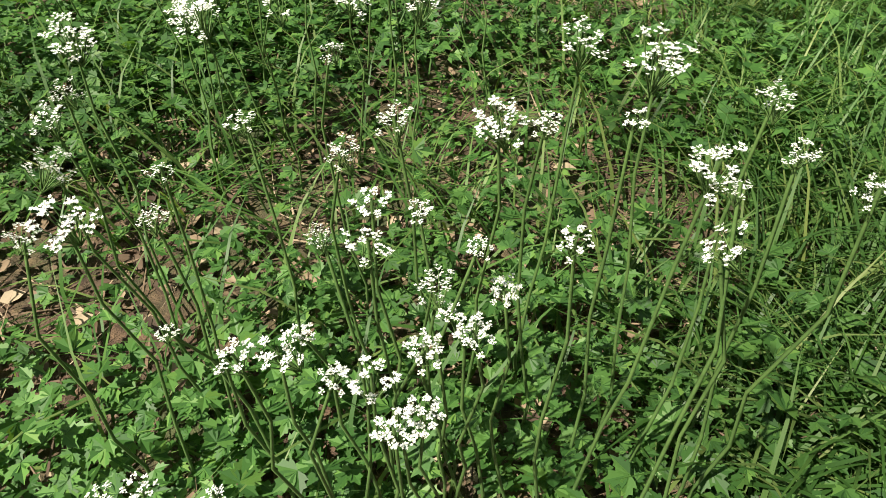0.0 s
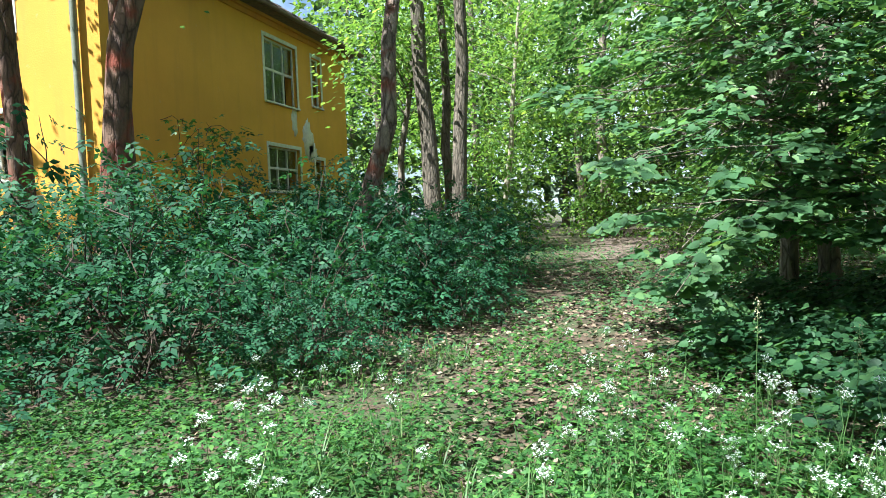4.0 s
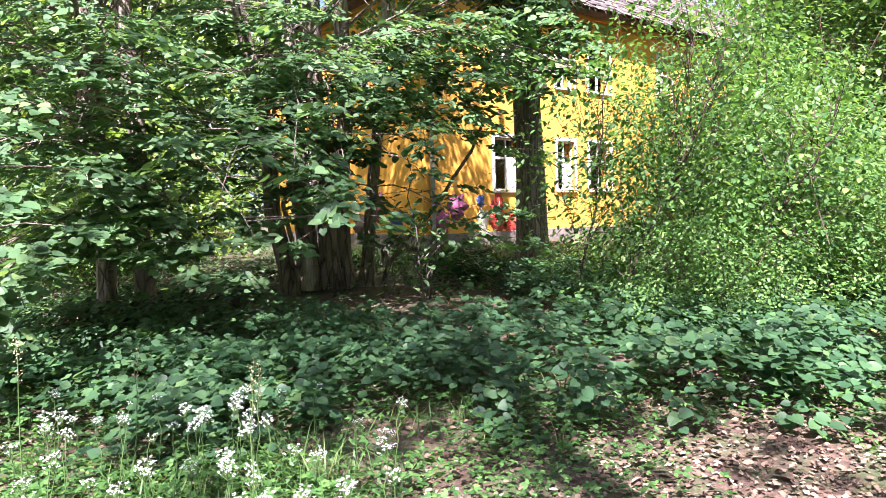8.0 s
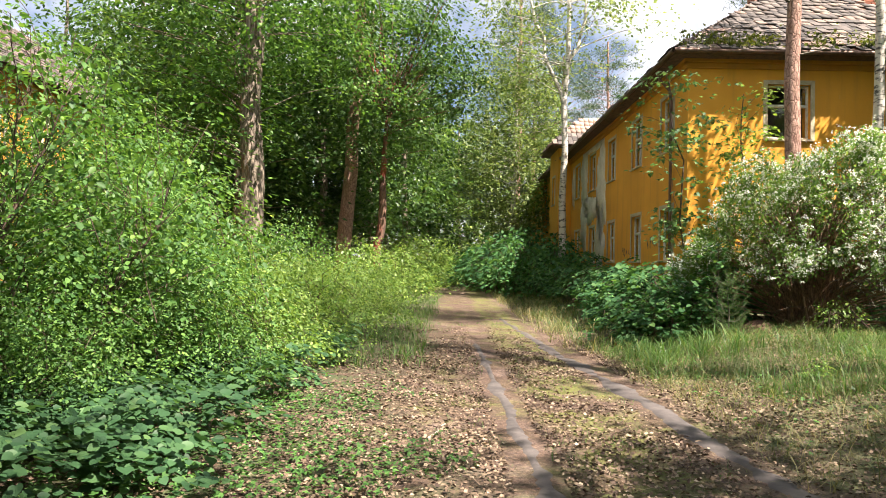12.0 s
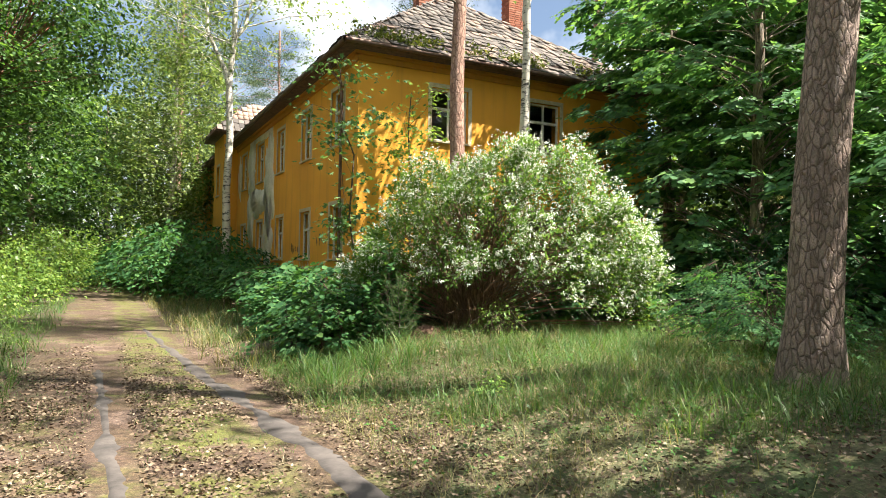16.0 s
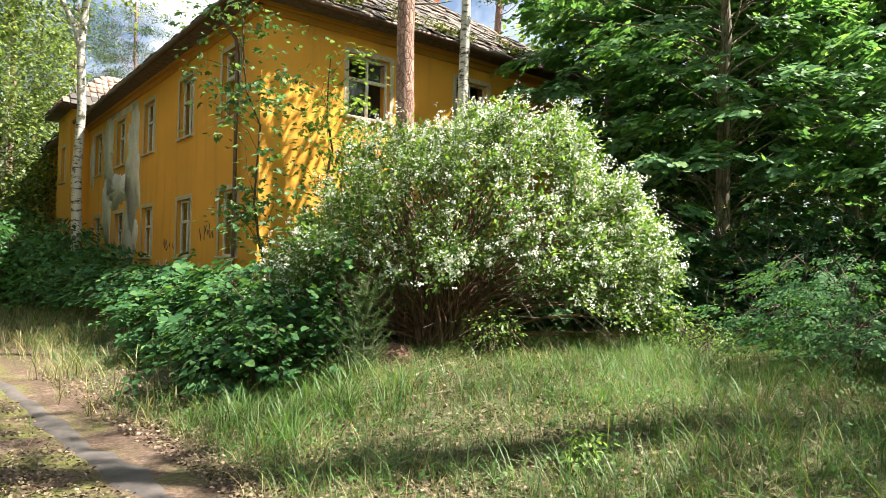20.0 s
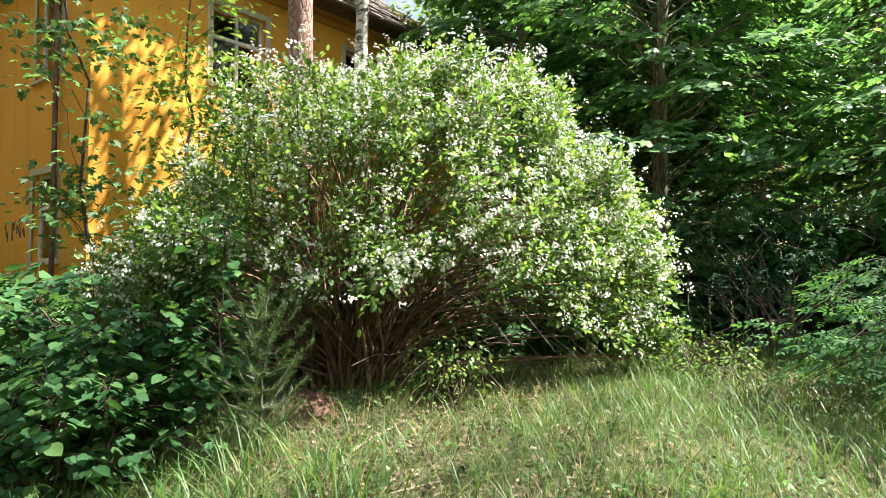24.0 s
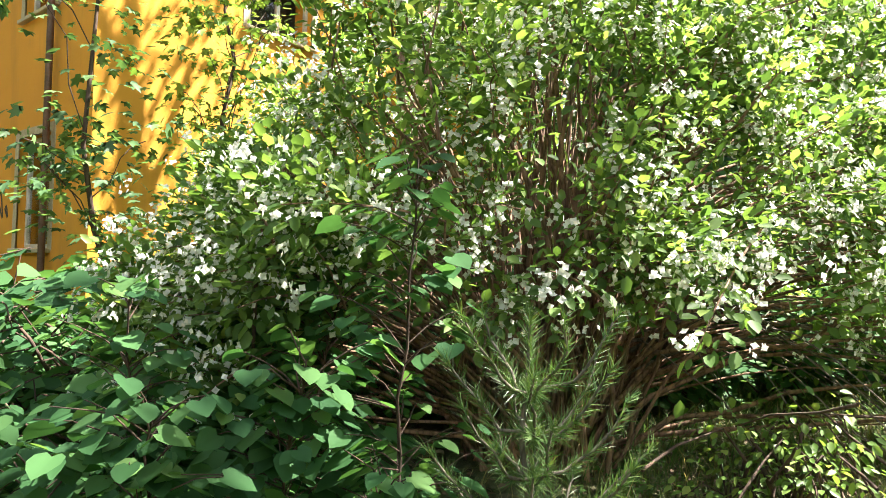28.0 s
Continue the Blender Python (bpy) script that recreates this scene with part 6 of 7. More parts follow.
def grass(name, label, n, box, height, mat, seed, cut=-1.0, scale=0.8, keep=None, lean=0.35, width=1.0, tuft=7, fine=False):
    """Blades in tufts."""
    r = np.random.default_rng(seed)
    x, y = scatter(n // tuft, box, r, lambda a, b, q: patchy(a, b, q, scale, cut, seed) & (keep(a, b) if keep else True))
    x, y = np.repeat(x, tuft), np.repeat(y, tuft)
    m = len(x)
    x, y = x + r.normal(0, 0.05, m), y + r.normal(0, 0.05, m)
    a = r.uniform(0, 2 * np.pi, m)
    k = abs(r.normal(0, lean, m))
    D = np.stack([np.cos(a) * k, np.sin(a) * k, np.ones(m)], 1)
    N = np.stack([np.cos(a), np.sin(a), -k], 1)
    sh = (BLADE[0] * [1, width, 1.6], BLADE[1])
    if fine:
        sh = (NEEDLES[0] * [1, width, 1], NEEDLES[1])
    S = height * r.uniform(0.35, 1.15, m)
    me = leaf_mesh(name, np.stack([x, y, gz(x, y) - 0.01], 1), D, N, S, sh, mat)
    return tagged(put(name, me), label, "grass", kind="stuff")


def back_meadow(x, y):
    """Grass thick before the bush and thin towards the road."""
    u = (x + 3.3) * 0.6 + (y + 12.5) * 0.42 + 0.5 * np.sin(1.7 * x + 0.8 * y) + 0.4 * np.sin(3.1 * y - x)
    return u > 1.15


def off_start(x, y):
    return np.hypot(x + 6.01, y + 17.45) > 0.4


def off_track(x, y):
    return (np.abs(x + 5.45) > 0.17) & (np.abs(x + 4.05 + 0.06 * (y + 9)) > 0.24)


# flowers and herbs where the walk begins
carpet("ground_elder", "low green ground elder with small toothed leaves", "herbs", 12000, (-7.9, -5.95, -19.3, -16.5), 0.047, HERB, M["herb"], 101, (0.02, 0.17), -0.24, 0.9, lambda x, y: (x + 6.1) ** 2 + (y + 17.5) ** 2 > 0.09)
carpet("ground_elder", "low green ground elder beyond the flowers", "herbs", 21000, (-9.8, -7.2, -21.2, -15.6), 0.05, TRIFID, M["herb"], 107, (0.02, 0.18), -0.28, 0.7)
carpet("meadow_herbs", "small weeds among the meadow grass", "herbs", 9000, (-3.6, 3.4, -13.5, -6.3), 0.045, TRIFID, M["herb"], 108, (0.01, 0.12), -0.1, 0.8)
carpet("dry_straw", "dry straw and broken stems on the ground", "litter", 7000, (-7.5, 2.5, -15.0, -6.0), 0.16, (NEEDLES[0] * [1, 1.6, 1], NEEDLES[1]), M["dryleaf"], 109, (0.005, 0.03), -0.15, 0.8, off_track, 0.3)
carpet("dry_straw", "dry stalks beneath the herbs", "litter", 3500, (-8.2, -5.6, -19.0, -16.0), 0.12, (NEEDLES[0] * [1, 1.6, 1], NEEDLES[1]), M["dryleaf"], 126, (0.005, 0.04), -0.6, 0.8, None, 0.3)
carpet("dry_leaves", "small brown leaves beneath the herbs", "leaf litter", 3500, (-8.2, -5.5, -19.0, -15.8), 0.038, OVAL, M["dryleaf"], 127, (0.002, 0.02), -0.6, 0.8, None, 0.4)
carpet("ground_elder", "low green herbs covering the forest edge", "herbs", 16000, (-13.5, -8.6, -21.0, -13.2), 0.06, TRIFID, M["herb"], 102, (0.02, 0.18), -0.2, 0.6, lambda x, y: x + 0.7 * np.sin(2.3 * y) + 0.4 * np.sin(5.1 * y + x) > -12.3)
carpet("ground_elder", "scattered low herbs on the shaded floor", "herbs", 12000, (-24, -12.5, -20.0, -9.5), 0.09, TRIFID, M["linden"], 103, (0.02, 0.16), -0.08, 0.6)
carpet("ground_elder", "low herbs beside the road", "herbs", 12500, (-9.2, -5.8, -16.4, -10.2), 0.048, TRIFID, M["herb"], 104, (0.01, 0.14), -0.12, 0.9, lambda x, y: x + 0.45 * np.sin(y * 2.1) + 0.25 * np.sin(y * 5.3 + 1) < -6.35)


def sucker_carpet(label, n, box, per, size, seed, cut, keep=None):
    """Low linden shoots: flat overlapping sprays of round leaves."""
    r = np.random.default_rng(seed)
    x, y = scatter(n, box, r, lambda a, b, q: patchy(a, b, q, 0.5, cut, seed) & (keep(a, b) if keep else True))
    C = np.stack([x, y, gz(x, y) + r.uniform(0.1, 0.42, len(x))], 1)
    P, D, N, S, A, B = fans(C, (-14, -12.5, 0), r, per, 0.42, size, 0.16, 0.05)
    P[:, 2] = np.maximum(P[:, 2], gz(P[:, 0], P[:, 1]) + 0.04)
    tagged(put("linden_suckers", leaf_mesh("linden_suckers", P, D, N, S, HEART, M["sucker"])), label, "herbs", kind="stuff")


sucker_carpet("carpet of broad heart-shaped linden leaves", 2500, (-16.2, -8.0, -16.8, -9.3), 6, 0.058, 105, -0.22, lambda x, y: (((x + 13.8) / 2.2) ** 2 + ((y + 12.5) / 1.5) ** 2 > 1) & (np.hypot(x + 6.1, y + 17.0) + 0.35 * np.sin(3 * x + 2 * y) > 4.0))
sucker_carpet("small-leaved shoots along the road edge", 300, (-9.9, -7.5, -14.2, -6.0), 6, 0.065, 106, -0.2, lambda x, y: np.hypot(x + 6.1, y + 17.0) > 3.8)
grass("grass_tufts", "soft green grass tufts among the herbs", 9000, (-9.5, -5.6, -18.9, -15.2), 0.26, M["grass"], 110, -0.05, 0.9, off_start, 0.6)
grass("grass_tufts", "long broad grass blades among the flowers", 2600, (-9.0, -5.7, -19.2, -15.6), 0.34, M["grass"], 128, -0.1, 0.9, off_start, 1.0, width=0.6, tuft=5)
grass("grass_tufts", "dense soft grass beside the flowers", 5200, (-8.5, -6.5, -17.25, -16.2), 0.3, M["grass"], 135, -0.25, 0.9, None, 0.55, 0.7, 14)
grass("grass_tufts", "thin grass at the forest edge", 6000, (-12, -6.2, -20.5, -13.5), 0.28, M["grass"], 111, 0.05, 0.7, off_start, 0.6)
grass("grass_tufts", "green grass beneath the trees by the painted house", 6000, (-19.8, -14.5, -11.0, -5.0), 0.4, M["grass"], 112, -0.2, 0.5, lean=0.5)
# the road and its verges
grass("road_grass", "short grass and moss between the wheel tracks", 15000, (-7.2, -3.4, -15.5, 2.0), 0.09, M["grass"], 113, 0.02, 0.8, off_track, 0.7, 1.4)
grass("meadow_grass", "tall fine grass beside the road", 26000, (-3.6, 3.6, -12.8, -6.2), 0.3, M["grass"], 114, -0.15, 0.6, back_meadow, 0.6, 0.7)
grass("dry_grass", "pale dry grass stalks in the verge", 19000, (-3.8, 3.8, -14.0, -5.8), 0.26, M["drygrass"], 115, -0.15, 0.5, None, 0.9, 0.55)
grass("dry_grass", "short matted dry grass in the meadow", 15000, (-3.7, 1.8, -10.8, -7.0), 0.15, M["drygrass"], 131, -0.4, 0.7, None, 1.3, 0.8)
grass("meadow_grass", "fine short green grass of the meadow", 62000, (-3.5, 3.4, -12.5, -6.4), 0.19, M["grass"], 133, -0.2, 0.7, back_meadow, 0.9, 0.7, 9, True)
grass("dry_grass", "fine pale straw of the meadow", 40000, (-3.7, 3.4, -13.0, -6.2), 0.15, M["drygrass"], 134, -0.35, 0.6, None, 1.2, 0.7, 9, True)
grass("dry_grass", "pale dry grass along the road", 7000, (-4.2, -2.0, -6.5, 14.0), 0.34, M["drygrass"], 116, -0.1, 0.5, None, 0.45, 0.9)
grass("verge_grass", "green grass along the road edge", 9000, (-3.8, -1.2, -7.0, 16.0), 0.3, M["grass"], 117, -0.1, 0.5, None, 0.5, 1.0)
grass("verge_grass", "sunlit grass along the shrubs", 8000, (-8.4, -6.4, -8.5, 12.0), 0.32, M["grass"], 118, -0.05, 0.6, None, 0.5, 1.0)
grass("grass_tufts", "tall grass clump by the maple saplings", 700, (-3.3, -1.9, -8.2, -7.0), 0.4, M["grass"], 119, -0.4, 0.6, None, 0.3, 0.8, 14)
grass("grass_tufts", "grass beneath the maples", 6000, (3.0, 8.0, -13.5, -7.5), 0.3, M["grass"], 120, -0.1, 0.6, None, 0.5, 1.0)
# fallen leaves
carpet("dry_leaves", "curled brown leaves lying on the road", "leaf litter", 44000, (-8.2, -2.6, -15.8, -3.0), 0.034, KITE, M["dryleaf"], 121, (0.004, 0.03), -0.12, 0.7, off_track, 0.8)
carpet("dry_leaves", "brown leaves in the verge", "leaf litter", 42000, (-3.9, 2.5, -14.0, -6.5), 0.032, KITE, M["dryleaf"], 122, (0.004, 0.05), -0.25, 0.6, None, 0.9)
carpet("dry_leaves", "brown leaf litter on the forest floor", "leaf litter", 12000, (-19, -6.6, -20.5, -9.0), 0.055, OVAL, M["dryleaf"], 123, (0.004, 0.035), -0.1, 0.5, None, 0.5)
carpet("dry_leaves", "loose brown leaves at the road edge", "leaf litter", 12000, (-9.0, -5.6, -16.0, -10.0), 0.036, KITE, M["dryleaf"], 129, (0.004, 0.03), -0.5, 0.7, None, 0.5)
carpet("dry_leaves", "crumpled brown leaves heaped along the road", "leaf litter", 34000, (-7.0, -2.9, -15.0, -6.0), 0.036, KITE, M["dryleaf"], 130, (0.01, 0.045), 0.02, 1.3, off_track, 1.0)
carpet("dry_leaves", "dark brown leaves on the lane", "leaf litter", 10000, (-18.5, -9.3, -20.2, -15.5), 0.06, OVAL, M["dryleaf"], 132, (0.004, 0.04), -0.2, 0.6, None, 0.6)
carpet("dry_leaves", "leaf litter beneath the white bush", "leaf litter", 2500, (-2.2, 3.0, -8.0, -4.0), 0.05, OVAL, M["dryleaf"], 124, (0.004, 0.03), -0.3, 0.5, None, 0.5)


def umbel_mesh(seed, spokes, radius):
    """A flat flower head of small umbels of florets."""
    r = np.random.default_rng(seed)
    P, D, N, S = [], [], [], []
    stalks = []
    for k in range(spokes):
        a, q = k * 2.399, radius * math.sqrt((k + 0.4) / spokes)
        c = np.array([math.cos(a) * q, math.sin(a) * q, 0.012 * r.normal() - 0.25 * q * q / radius])
        stalks.append((bent((0, 0, -0.05), c - [0, 0, 0.004], 4, 0.0), [0.0012, 0.001, 0.0009, 0.0008]))
        for j in range(10):
            b, s = j * 2.399, radius * 0.2 * math.sqrt((j + 0.3) / 10)
            p = c + [math.cos(b) * s, math.sin(b) * s, 0.003 * r.normal() - 0.4 * s * s / radius]
            P.append(p), D.append((math.cos(b), math.sin(b), 0.1)), N.append((r.normal(0, 0.25), r.normal(0, 0.25), 1)), S.append(radius * 0.085 * r.uniform(0.8, 1.3))
    head = leaf_mesh("flower_head", np.array(P), np.array(D), np.array(N), np.array(S), STAR, M["umbel"])
    v, q = tubes(stalks, 3)
    return head, mesh_of("inflorescence", v, q, M["stalk"])


heads = [umbel_mesh(200 + k, (15, 17, 13, 9)[k], 0.03) for k in range(4)]
stem_m = []
for k in range(3):
    r = np.random.default_rng(210 + k)
    v, q = tubes([(bent((0, 0, 0), (r.normal(0, 0.03), r.normal(0, 0.03), 1.0), 6, 0, 0.01, r), np.linspace(0.0028, 0.0016, 6))], 5)
    stem_m.append(mesh_of("stem", v, q, M["stalk"]))


def umbel_plant(x, y, h, k, tilt=0.0, turn=0.0, wide=1.0):
    a = stem_m[k % 3]
    top = Vector(a.vertices[-1].co)
    lean = Matrix.Rotation(radians(turn), 2) @ top.xy
    x, y = x - lean.x, y - lean.y
    ob = thing("umbel_flower", "white umbel flower head on a thin green stalk", "flower", (x, y, float(gz(x, y))), "white umbels", "", turn)
    put("stem", a, ob, "", Matrix.Diagonal((1, 1, h, 1)))
    m = Matrix.Translation((top.x, top.y, h)) @ Matrix.Rotation(tilt, 4, "X") @ Matrix.Scale(wide, 4)
    tagged(put("flower_head", heads[k % 4][0], ob, "", m), kind="stuff")
    tagged(put("inflorescence", heads[k % 4][1], ob, "", m), kind="stuff")


r = np.random.default_rng(220)
# heads close before the first steps, then those farther on
CLOSE = [(-6.643, -18.153, 0.38, 3.4), (-6.479, -18.059, 0.38, 2.1), (-6.526, -18.075, 0.38, 1.9), (-6.409, -17.997, 0.38, 2.3), (-6.518, -17.849, 0.38, 1.9), (-6.424, -17.888, 0.38, 1.5), (-6.362, -17.856, 0.38, 1.5), (-6.338, -17.934, 0.38, 2.9), (-6.32, -17.965, 0.37, 1.5), (-6.517, -17.677, 0.41, 2.1), (-6.484, -17.722, 0.39, 2.0), (-6.669, -17.807, 0.39, 1.6), (-6.615, -17.514, 0.46, 2.5), (-6.57, -17.442, 0.48, 3.2), (-6.509, -17.576, 0.43, 2.6), (-6.483, -17.528, 0.45, 1.4), (-6.511, -17.355, 0.48, 1.7), (-6.469, -17.459, 0.47, 1.1), (-6.418, -17.401, 0.48, 2.3), (-6.389, -17.39, 0.48, 1.2), (-6.367, -17.394, 0.45, 2.1), (-6.441, -17.343, 0.48, 1.2), (-6.412, -17.297, 0.48, 1.3), (-6.408, -17.666, 0.4, 1.9)]
NEAR = [(-6.395, -17.617, 0.41, 1.1), (-6.372, -17.658, 0.39, 2.4), (-6.371, -17.701, 0.38, 1.3), (-6.373, -17.563, 0.4, 1.1), (-6.369, -17.489, 0.43, 1.5), (-6.387, -17.541, 0.34, 1.5), (-6.375, -17.6, 0.35, 2.0), (-6.362, -17.586, 0.33, 1.2), (-6.345, -17.56, 0.33, 1.9), (-6.274, -17.745, 0.33, 1.9), (-6.283, -17.71, 0.33, 2.2), (-6.31, -17.701, 0.33, 1.2), (-6.283, -17.631, 0.33, 2.6), (-6.274, -17.657, 0.33, 1.4), (-6.318, -17.595, 0.33, 1.8), (-6.265, -17.608, 0.28, 2.1), (-6.284, -17.588, 0.28, 1.9), (-6.157, -17.813, 0.28, 1.3), (-6.167, -17.784, 0.28, 1.3), (-6.177, -17.725, 0.28, 1.0), (-6.283, -17.815, 0.33, 1.1)]
BEYOND = [(-7.44, -17.79), (-7.48, -17.66), (-7.7, -17.88), (-7.67, -18.06), (-7.51, -18.09), (-7.68, -18.14), (-7.59, -18.06), (-7.69, -17.99), (-7.89, -18.23), (-8, -18.44), (-7.9, -18.47), (-7.93, -18.65), (-7.66, -18.5), (-8.42, -18.73), (-8.22, -18.67), (-8.09, -18.68), (-8.55, -19.14), (-8.3, -19.03), (-9.01, -19.38), (-9.05, -19.23), (-9.23, -19.25), (-9.55, -19.5), (-9.43, -19.15), (-8.7, -19.06), (-8.74, -18.95), (-8.07, -18.89), (-7.49, -19.03), (-7.46, -18.9), (-7.37, -18.32), (-7.25, -18.25), (-7.18, -18.43), (-7.13, -18.31), (-7.1, -18.25), (-7.04, -18.25), (-6.97, -18.23), (-6.93, -18.17), (-7.15, -18.07), (-7.16, -17.99), (-7.1, -17.89), (-7.09, -17.83)]
FARTHER = [(-7.03, -18.08), (-8.44, -17.62), (-8.55, -17.53), (-8.24, -17.58), (-8.58, -17.36), (-8.76, -17.17), (-8.89, -17.31), (-9.27, -17.57), (-9.15, -17.48), (-9.23, -17.41), (-8.78, -17.04), (-9.1, -16.84), (-8.66, -16.95), (-8.78, -16.82), (-8.55, -16.82), (-8.35, -16.98), (-8.34, -16.91), (-8.7, -16.63), (-8.52, -16.57), (-8.71, -16.44), (-8.36, -16.73), (-8.21, -16.72), (-8.3, -16.6), (-9.02, -16.71), (-8.94, -17.15), (-9.37, -17.01), (-9.54, -17.42), (-9.85, -17.54), (-9.91, -17.76), (-10.81, -17.75), (-11.06, -17.5), (-10.46, -17.35), (-9.39, -16.93), (-8.87, -18.36), (-10.04, -18.71), (-8.34, -18.04), (-8.1, -16.61), (-8.2, -16.54), (-8.11, -17.01), (-8.51, -17.15)]
for k, (x, y, h, size) in enumerate(CLOSE + NEAR):
    umbel_plant(x, y, h - float(gz(x, y)), int(r.integers(0, 12)), r.normal(0, 0.25), r.uniform(0, 360), size / 3.3)
for k, (x, y) in enumerate(BEYOND + FARTHER):
    umbel_plant(x, y, 0.25 - float(gz(x, y)) + r.normal(0, 0.02), int(r.integers(0, 12)), r.normal(0, 0.12), r.uniform(0, 360), r.uniform(0.9, 1.3))
for cx, cy, sx, sy, n in ((-9.8, -16.9, 0.5, 0.4, 16), (-8.9, -16.0, 0.5, 0.35, 26), (-8.2, -16.1, 0.35, 0.25, 14), (-9.6, -18.9, 0.5, 0.4, 8)):
    for k in range(n):
        x, y = cx + r.normal(0, sx), cy + r.normal(0, sy)
        umbel_plant(x, y, r.uniform(0.34, 0.48), int(r.integers(0, 12)), r.normal(0, 0.25), r.uniform(0, 360), r.uniform(0.8, 1.3))


def reed(x, y, h, seed):
    """A tall grass stalk with a feathery head."""
    q = np.random.default_rng(seed)
    ob = thing("grass_stalk", "tall grass stalk with pale feathery seed head", "grass", G(x, y), "seed stalks")
    v, f = tubes([(bent((0, 0, 0), (0.04, 0.02, h), 8, 0, 0.006, q), np.linspace(0.003, 0.0015, 8))], 5)
    put("stem", mesh_of("stem", v, f, M["stalk"]), ob)
    n = 70
    t = q.uniform(0, 1, n)
    P = np.stack([0.04 + q.normal(0, 0.007, n), 0.02 + q.normal(0, 0.007, n), h - 0.16 + 0.18 * t], 1)
    put("seed_head", leaf_mesh("seed_head", P, q.normal(0, 1, (n, 3)) + [0, 0, 1], q.normal(0, 1, (n, 3)), np.full(n, 0.009), KITE, M["cream"]), ob)


reed(-9.05, -16.82, 0.9, 1)
reed(-8.3, -16.2, 0.85, 2)
reed(-8.9, -15.95, 0.7, 3)
reed(-9.6, -16.3, 0.7, 4)
for k, (x, y, h) in enumerate(((2.3, -8.5, 0.65), (2.6, -8.2, 0.7), (2.9, -8.9, 0.6), (3.2, -8.4, 0.75), (2.1, -8.9, 0.55), (3.5, -8.8, 0.7), (1.7, -8.3, 0.5), (3.0, -9.4, 0.6))):
    reed(x, y, h, 11 + k)


def stick(x, y, length, turn, rad, label, seed, name="fallen_stick"):
    q = np.random.default_rng(seed)
    a = math.radians(turn)
    p = bent((-length / 2 * math.cos(a), -length / 2 * math.sin(a), 0), (length / 2 * math.cos(a), length / 2 * math.sin(a), 0), 9, 0.0, rad * 0.9, q)
    p[:, 2] = gz(x + p[:, 0], y + p[:, 1]) - float(gz(x, y)) + rad * 0.6 + 0.01
    v, f = tubes([(p, rad * np.linspace(1.1, 0.6, 9))], 7)
    ob = tagged(put(name, mesh_of(name, v, f, M["deadwood"], True), None, "", pose(*G(x, y))), label, "stick", "fallen sticks")
    return ob


stick(-9.15, -17.95, 0.34, -50, 0.022, "short bleached stick lying in the herbs", 1)
stick(-8.35, -19.1, 0.75, 20, 0.02, "bent grey stick lying among flowers", 2)
stick(-2.0, -7.9, 0.9, -35, 0.008, "thin dry stick in the grass", 3)
stick(-6.5, -13.2, 0.7, 30, 0.012, "dry stick at the road edge", 4)
stick(-6.1, -11.6, 0.5, 75, 0.01, "dry stick on the litter", 5)
stick(-1.3, -7.4, 0.6, 10, 0.012, "broken branch beside the mound", 6)


def mound(x, y, w, h):
    """A heap of reddish needles and soil."""
    q = np.random.default_rng(6)
    n, m = 26, 10
    a, t = np.meshgrid(np.linspace(0, 2 * np.pi, n, endpoint=False), np.linspace(0, 1, m), indexing="ij")
    R = w * t * (1 + 0.12 * np.sin(3 * a + 1) + 0.06 * np.sin(7 * a))
    Z = h * np.cos(t * math.pi / 2) ** 1.3 + q.normal(0, 0.008, a.shape) - 0.03 * t
    v = np.stack([R * np.cos(a), R * np.sin(a), Z], -1).reshape(-1, 3)
    i = (np.arange(n)[:, None] * m + np.arange(m - 1)[None]).ravel()
    j = (((np.arange(n) + 1) % n)[:, None] * m + np.arange(m - 1)[None]).ravel()
    ob = thing("anthill", "low reddish-brown mound of needles beneath the bush", "mound", G(x, y))
    put("soil", mesh_of("soil", v, np.stack([i, j, j + 1, i + 1], 1), M["mound"], True), ob)
    k = 1500
    b, s = q.uniform(0, 2 * np.pi, k), np.sqrt(q.uniform(0, 1, k))
    P = np.stack([w * s * np.cos(b), w * s * np.sin(b), h * np.cos(s * math.pi / 2) ** 1.3 + 0.006], 1)
    tagged(put("needles", leaf_mesh("needles", P, q.normal(0, 1, (k, 3)) * [1, 1, 0.3], q.normal(0, 1, (k, 3)) + [0, 0, 1], q.uniform(0.02, 0.05, k), (NEEDLES[0] * [1, 6, 1], NEEDLES[1]), M["mound"]), ob), kind="stuff")


mound(-1.22, -6.58, 0.34, 0.15)

# broad-leaved saplings close to the end of the walk


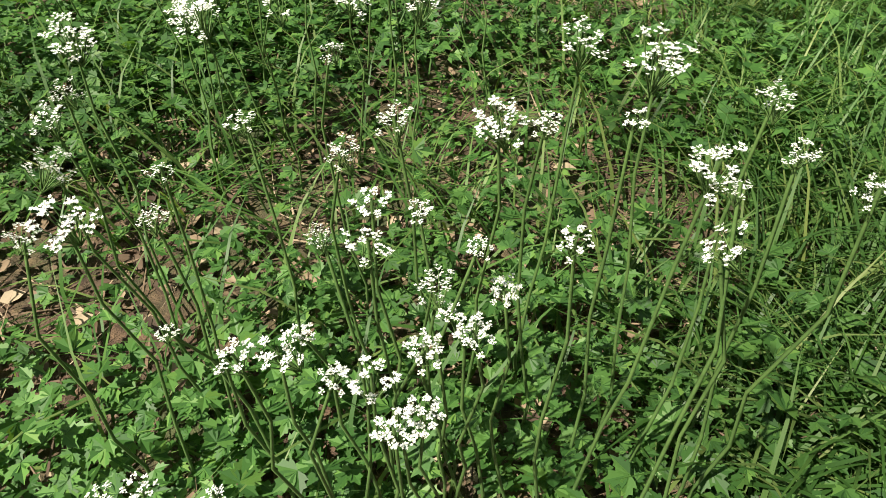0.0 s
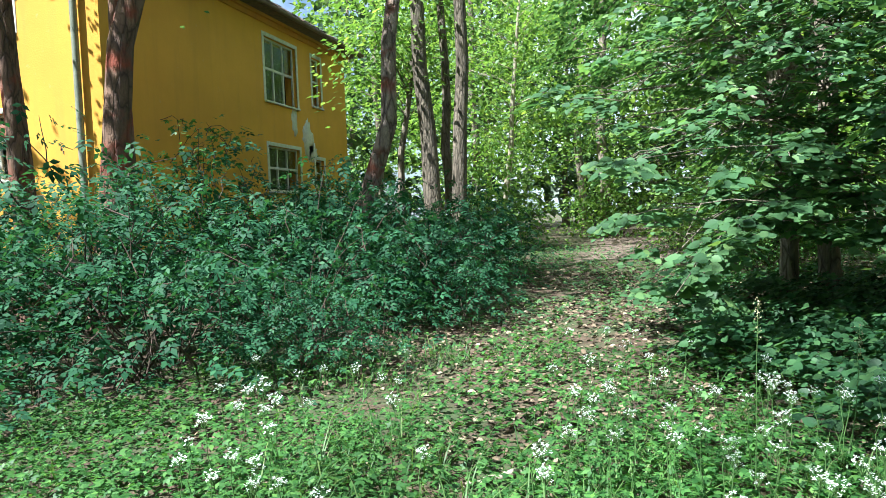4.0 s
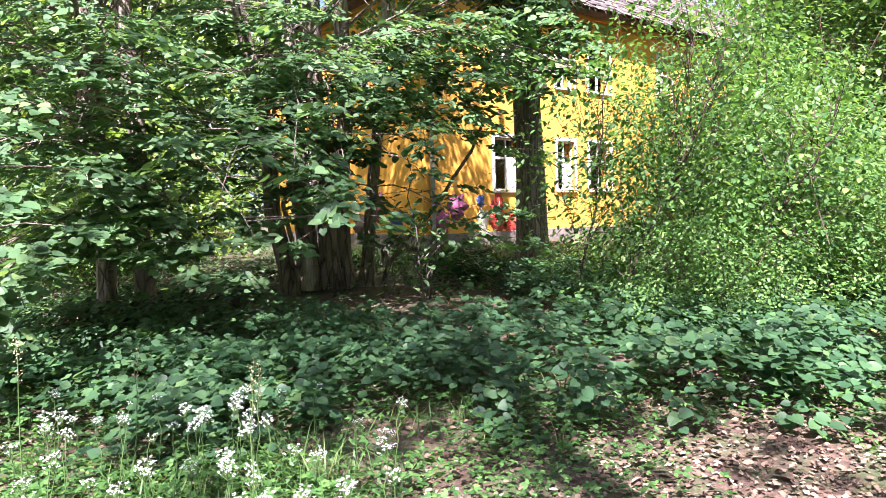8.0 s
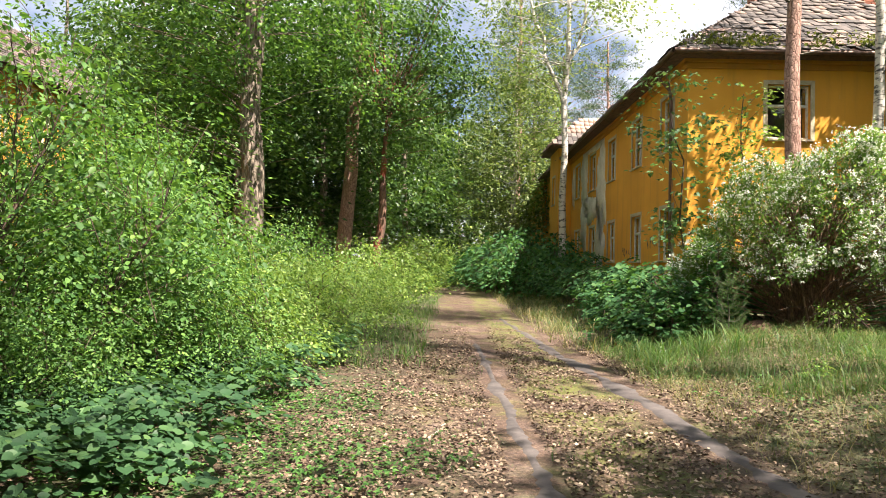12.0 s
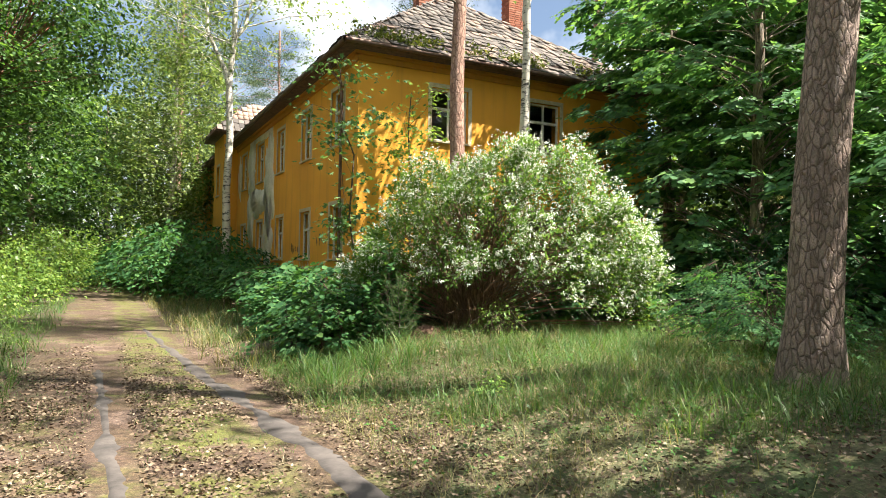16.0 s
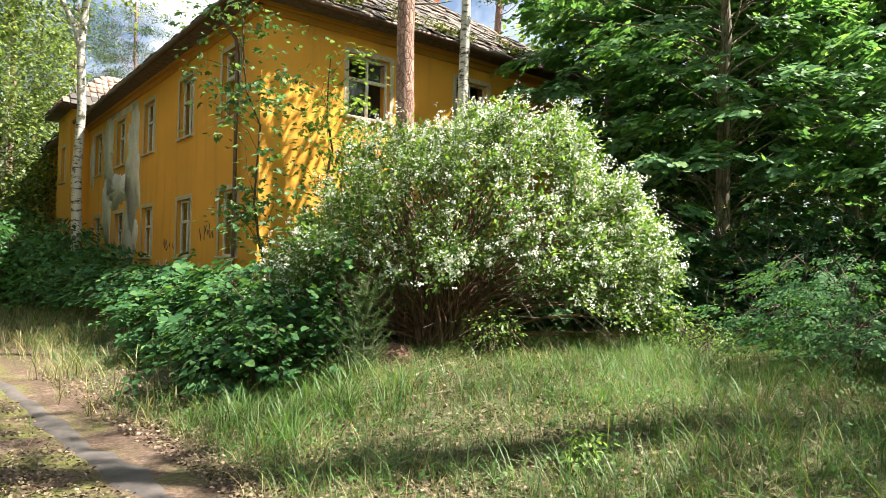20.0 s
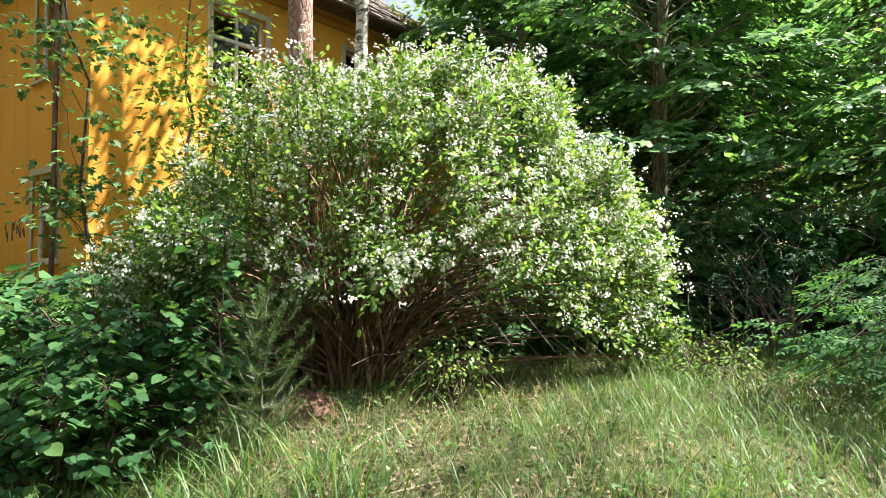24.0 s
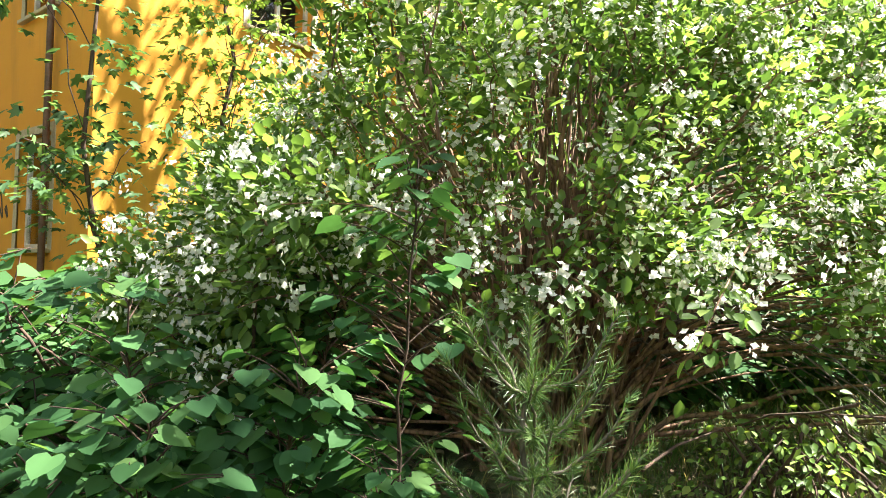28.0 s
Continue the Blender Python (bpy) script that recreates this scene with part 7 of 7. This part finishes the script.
def linden_sapling(x, y, h, seed, leaf=0.11, n=34):
    q = np.random.default_rng(seed)
    ob = thing("linden_sapling", "young linden with large toothed heart-shaped leaves", "sapling", G(x, y), "linden saplings")
    lead = bent((0, 0, -0.05), (q.normal(0, 0.12), q.normal(0, 0.12), h), 9, 0, 0.015, q)
    paths = [(lead, np.linspace(0.008, 0.003, 9))]
    P, D, N, S = [], [], [], []
    for k in range(n):
        t = q.uniform(0.22, 1.0)
        c = np.array([np.interp(t, np.linspace(0, 1, 9), lead[:, i]) for i in range(3)])
        a = q.uniform(0, 2 * np.pi)
        ln = q.uniform(0.08, 0.4) * (1.15 - 0.6 * t)
        tip = c + [math.cos(a) * ln, math.sin(a) * ln, 0.05 + 0.1 * q.uniform()]
        paths.append((bent(c, tip, 4, 0.02, 0.005, q), np.linspace(0.003, 0.0015, 4)))
        for f in (0.55, 0.8, 1.0):
            P.append(c + (tip - c) * f)
            b = a + q.normal(0, 0.8)
            D.append((math.cos(b), math.sin(b), -0.35)), N.append((q.normal(0, 0.3), q.normal(0, 0.3), 1)), S.append(leaf * q.uniform(0.6, 1.2))
    v, f = tubes(paths, 5)
    tagged(put("stem_growth", mesh_of("stem_growth", v, f, M["twig"], True), ob), kind="stuff")
    put("leaves", leaf_mesh("leaves", np.array(P), np.array(D), np.array(N), np.array(S), HEART, M["sapling"]), ob)


for k, (x, y, h, n) in enumerate(((-1.75, -6.3, 1.45, 30), (-2.15, -6.1, 0.95, 40), (-2.45, -6.05, 0.9, 40), (-2.2, -5.6, 1.1, 40), (-2.6, -5.55, 1.0, 40), (-1.75, -5.75, 1.2, 34), (-2.7, -6.3, 0.7, 36), (-2.5, -6.5, 0.6, 30), (-2.15, -6.55, 0.62, 26), (-1.3, -5.6, 1.3, 30), (-2.65, -5.9, 0.8, 30))):
    linden_sapling(x, y, h, 300 + k, 0.076, int(n * 1.6))
shrub("snowberry_shrub", "low bright small-leaved shrub before the bush", G(-0.35, -7.15), (0.3, 0.3, 0.3), 40, 16, 0.045, OVAL, M["bright"], 96, 10, (0.1, 0.1, 0.06), group="low shrubs", low=-0.5, lift=0.8)
shrub("snowberry_shrub", "low bright shrub at the edge of the bush", G(1.9, -8.4), (0.4, 0.4, 0.25), 40, 16, 0.045, OVAL, M["jasmine"], 97, 10, (0.12, 0.12, 0.06), group="low shrubs", low=-0.5, lift=0.8)
shrub("snowberry_shrub", "low leafy plant in the grass", G(-2.2, -9.95), (0.16, 0.16, 0.12), 16, 14, 0.045, OVAL, M["bright"], 98, 6, (0.06, 0.06, 0.03), group="low shrubs", low=-0.5, lift=0.5, stem_r=0.004)

# moss and seedlings on the eaves of the long house
r = np.random.default_rng(400)
n = 2600
t = r.uniform(0, 1, n)
up = abs(r.normal(0, 0.5, n))
P = np.stack([-0.4 + up * 0.2 + 9.8 * t, -0.5 + up * 0.75, 6.92 + up * 0.6 + r.uniform(0, 0.08, n)], 1)
P = P[patchy(P[:, 0], P[:, 1], r, 0.9, 0.0, 5.0)]
m = len(P)
moss = leaf_mesh("roof_moss", P, r.normal(0, 1, (m, 3)) + [0, -0.5, 0.3], r.normal(0, 1, (m, 3)) + [0, 0, 1], r.uniform(0.05, 0.14, m), KITE, M["moss"])
tagged(put("roof_moss", moss, HC, "bright moss and weeds along the eaves"), kind="stuff")
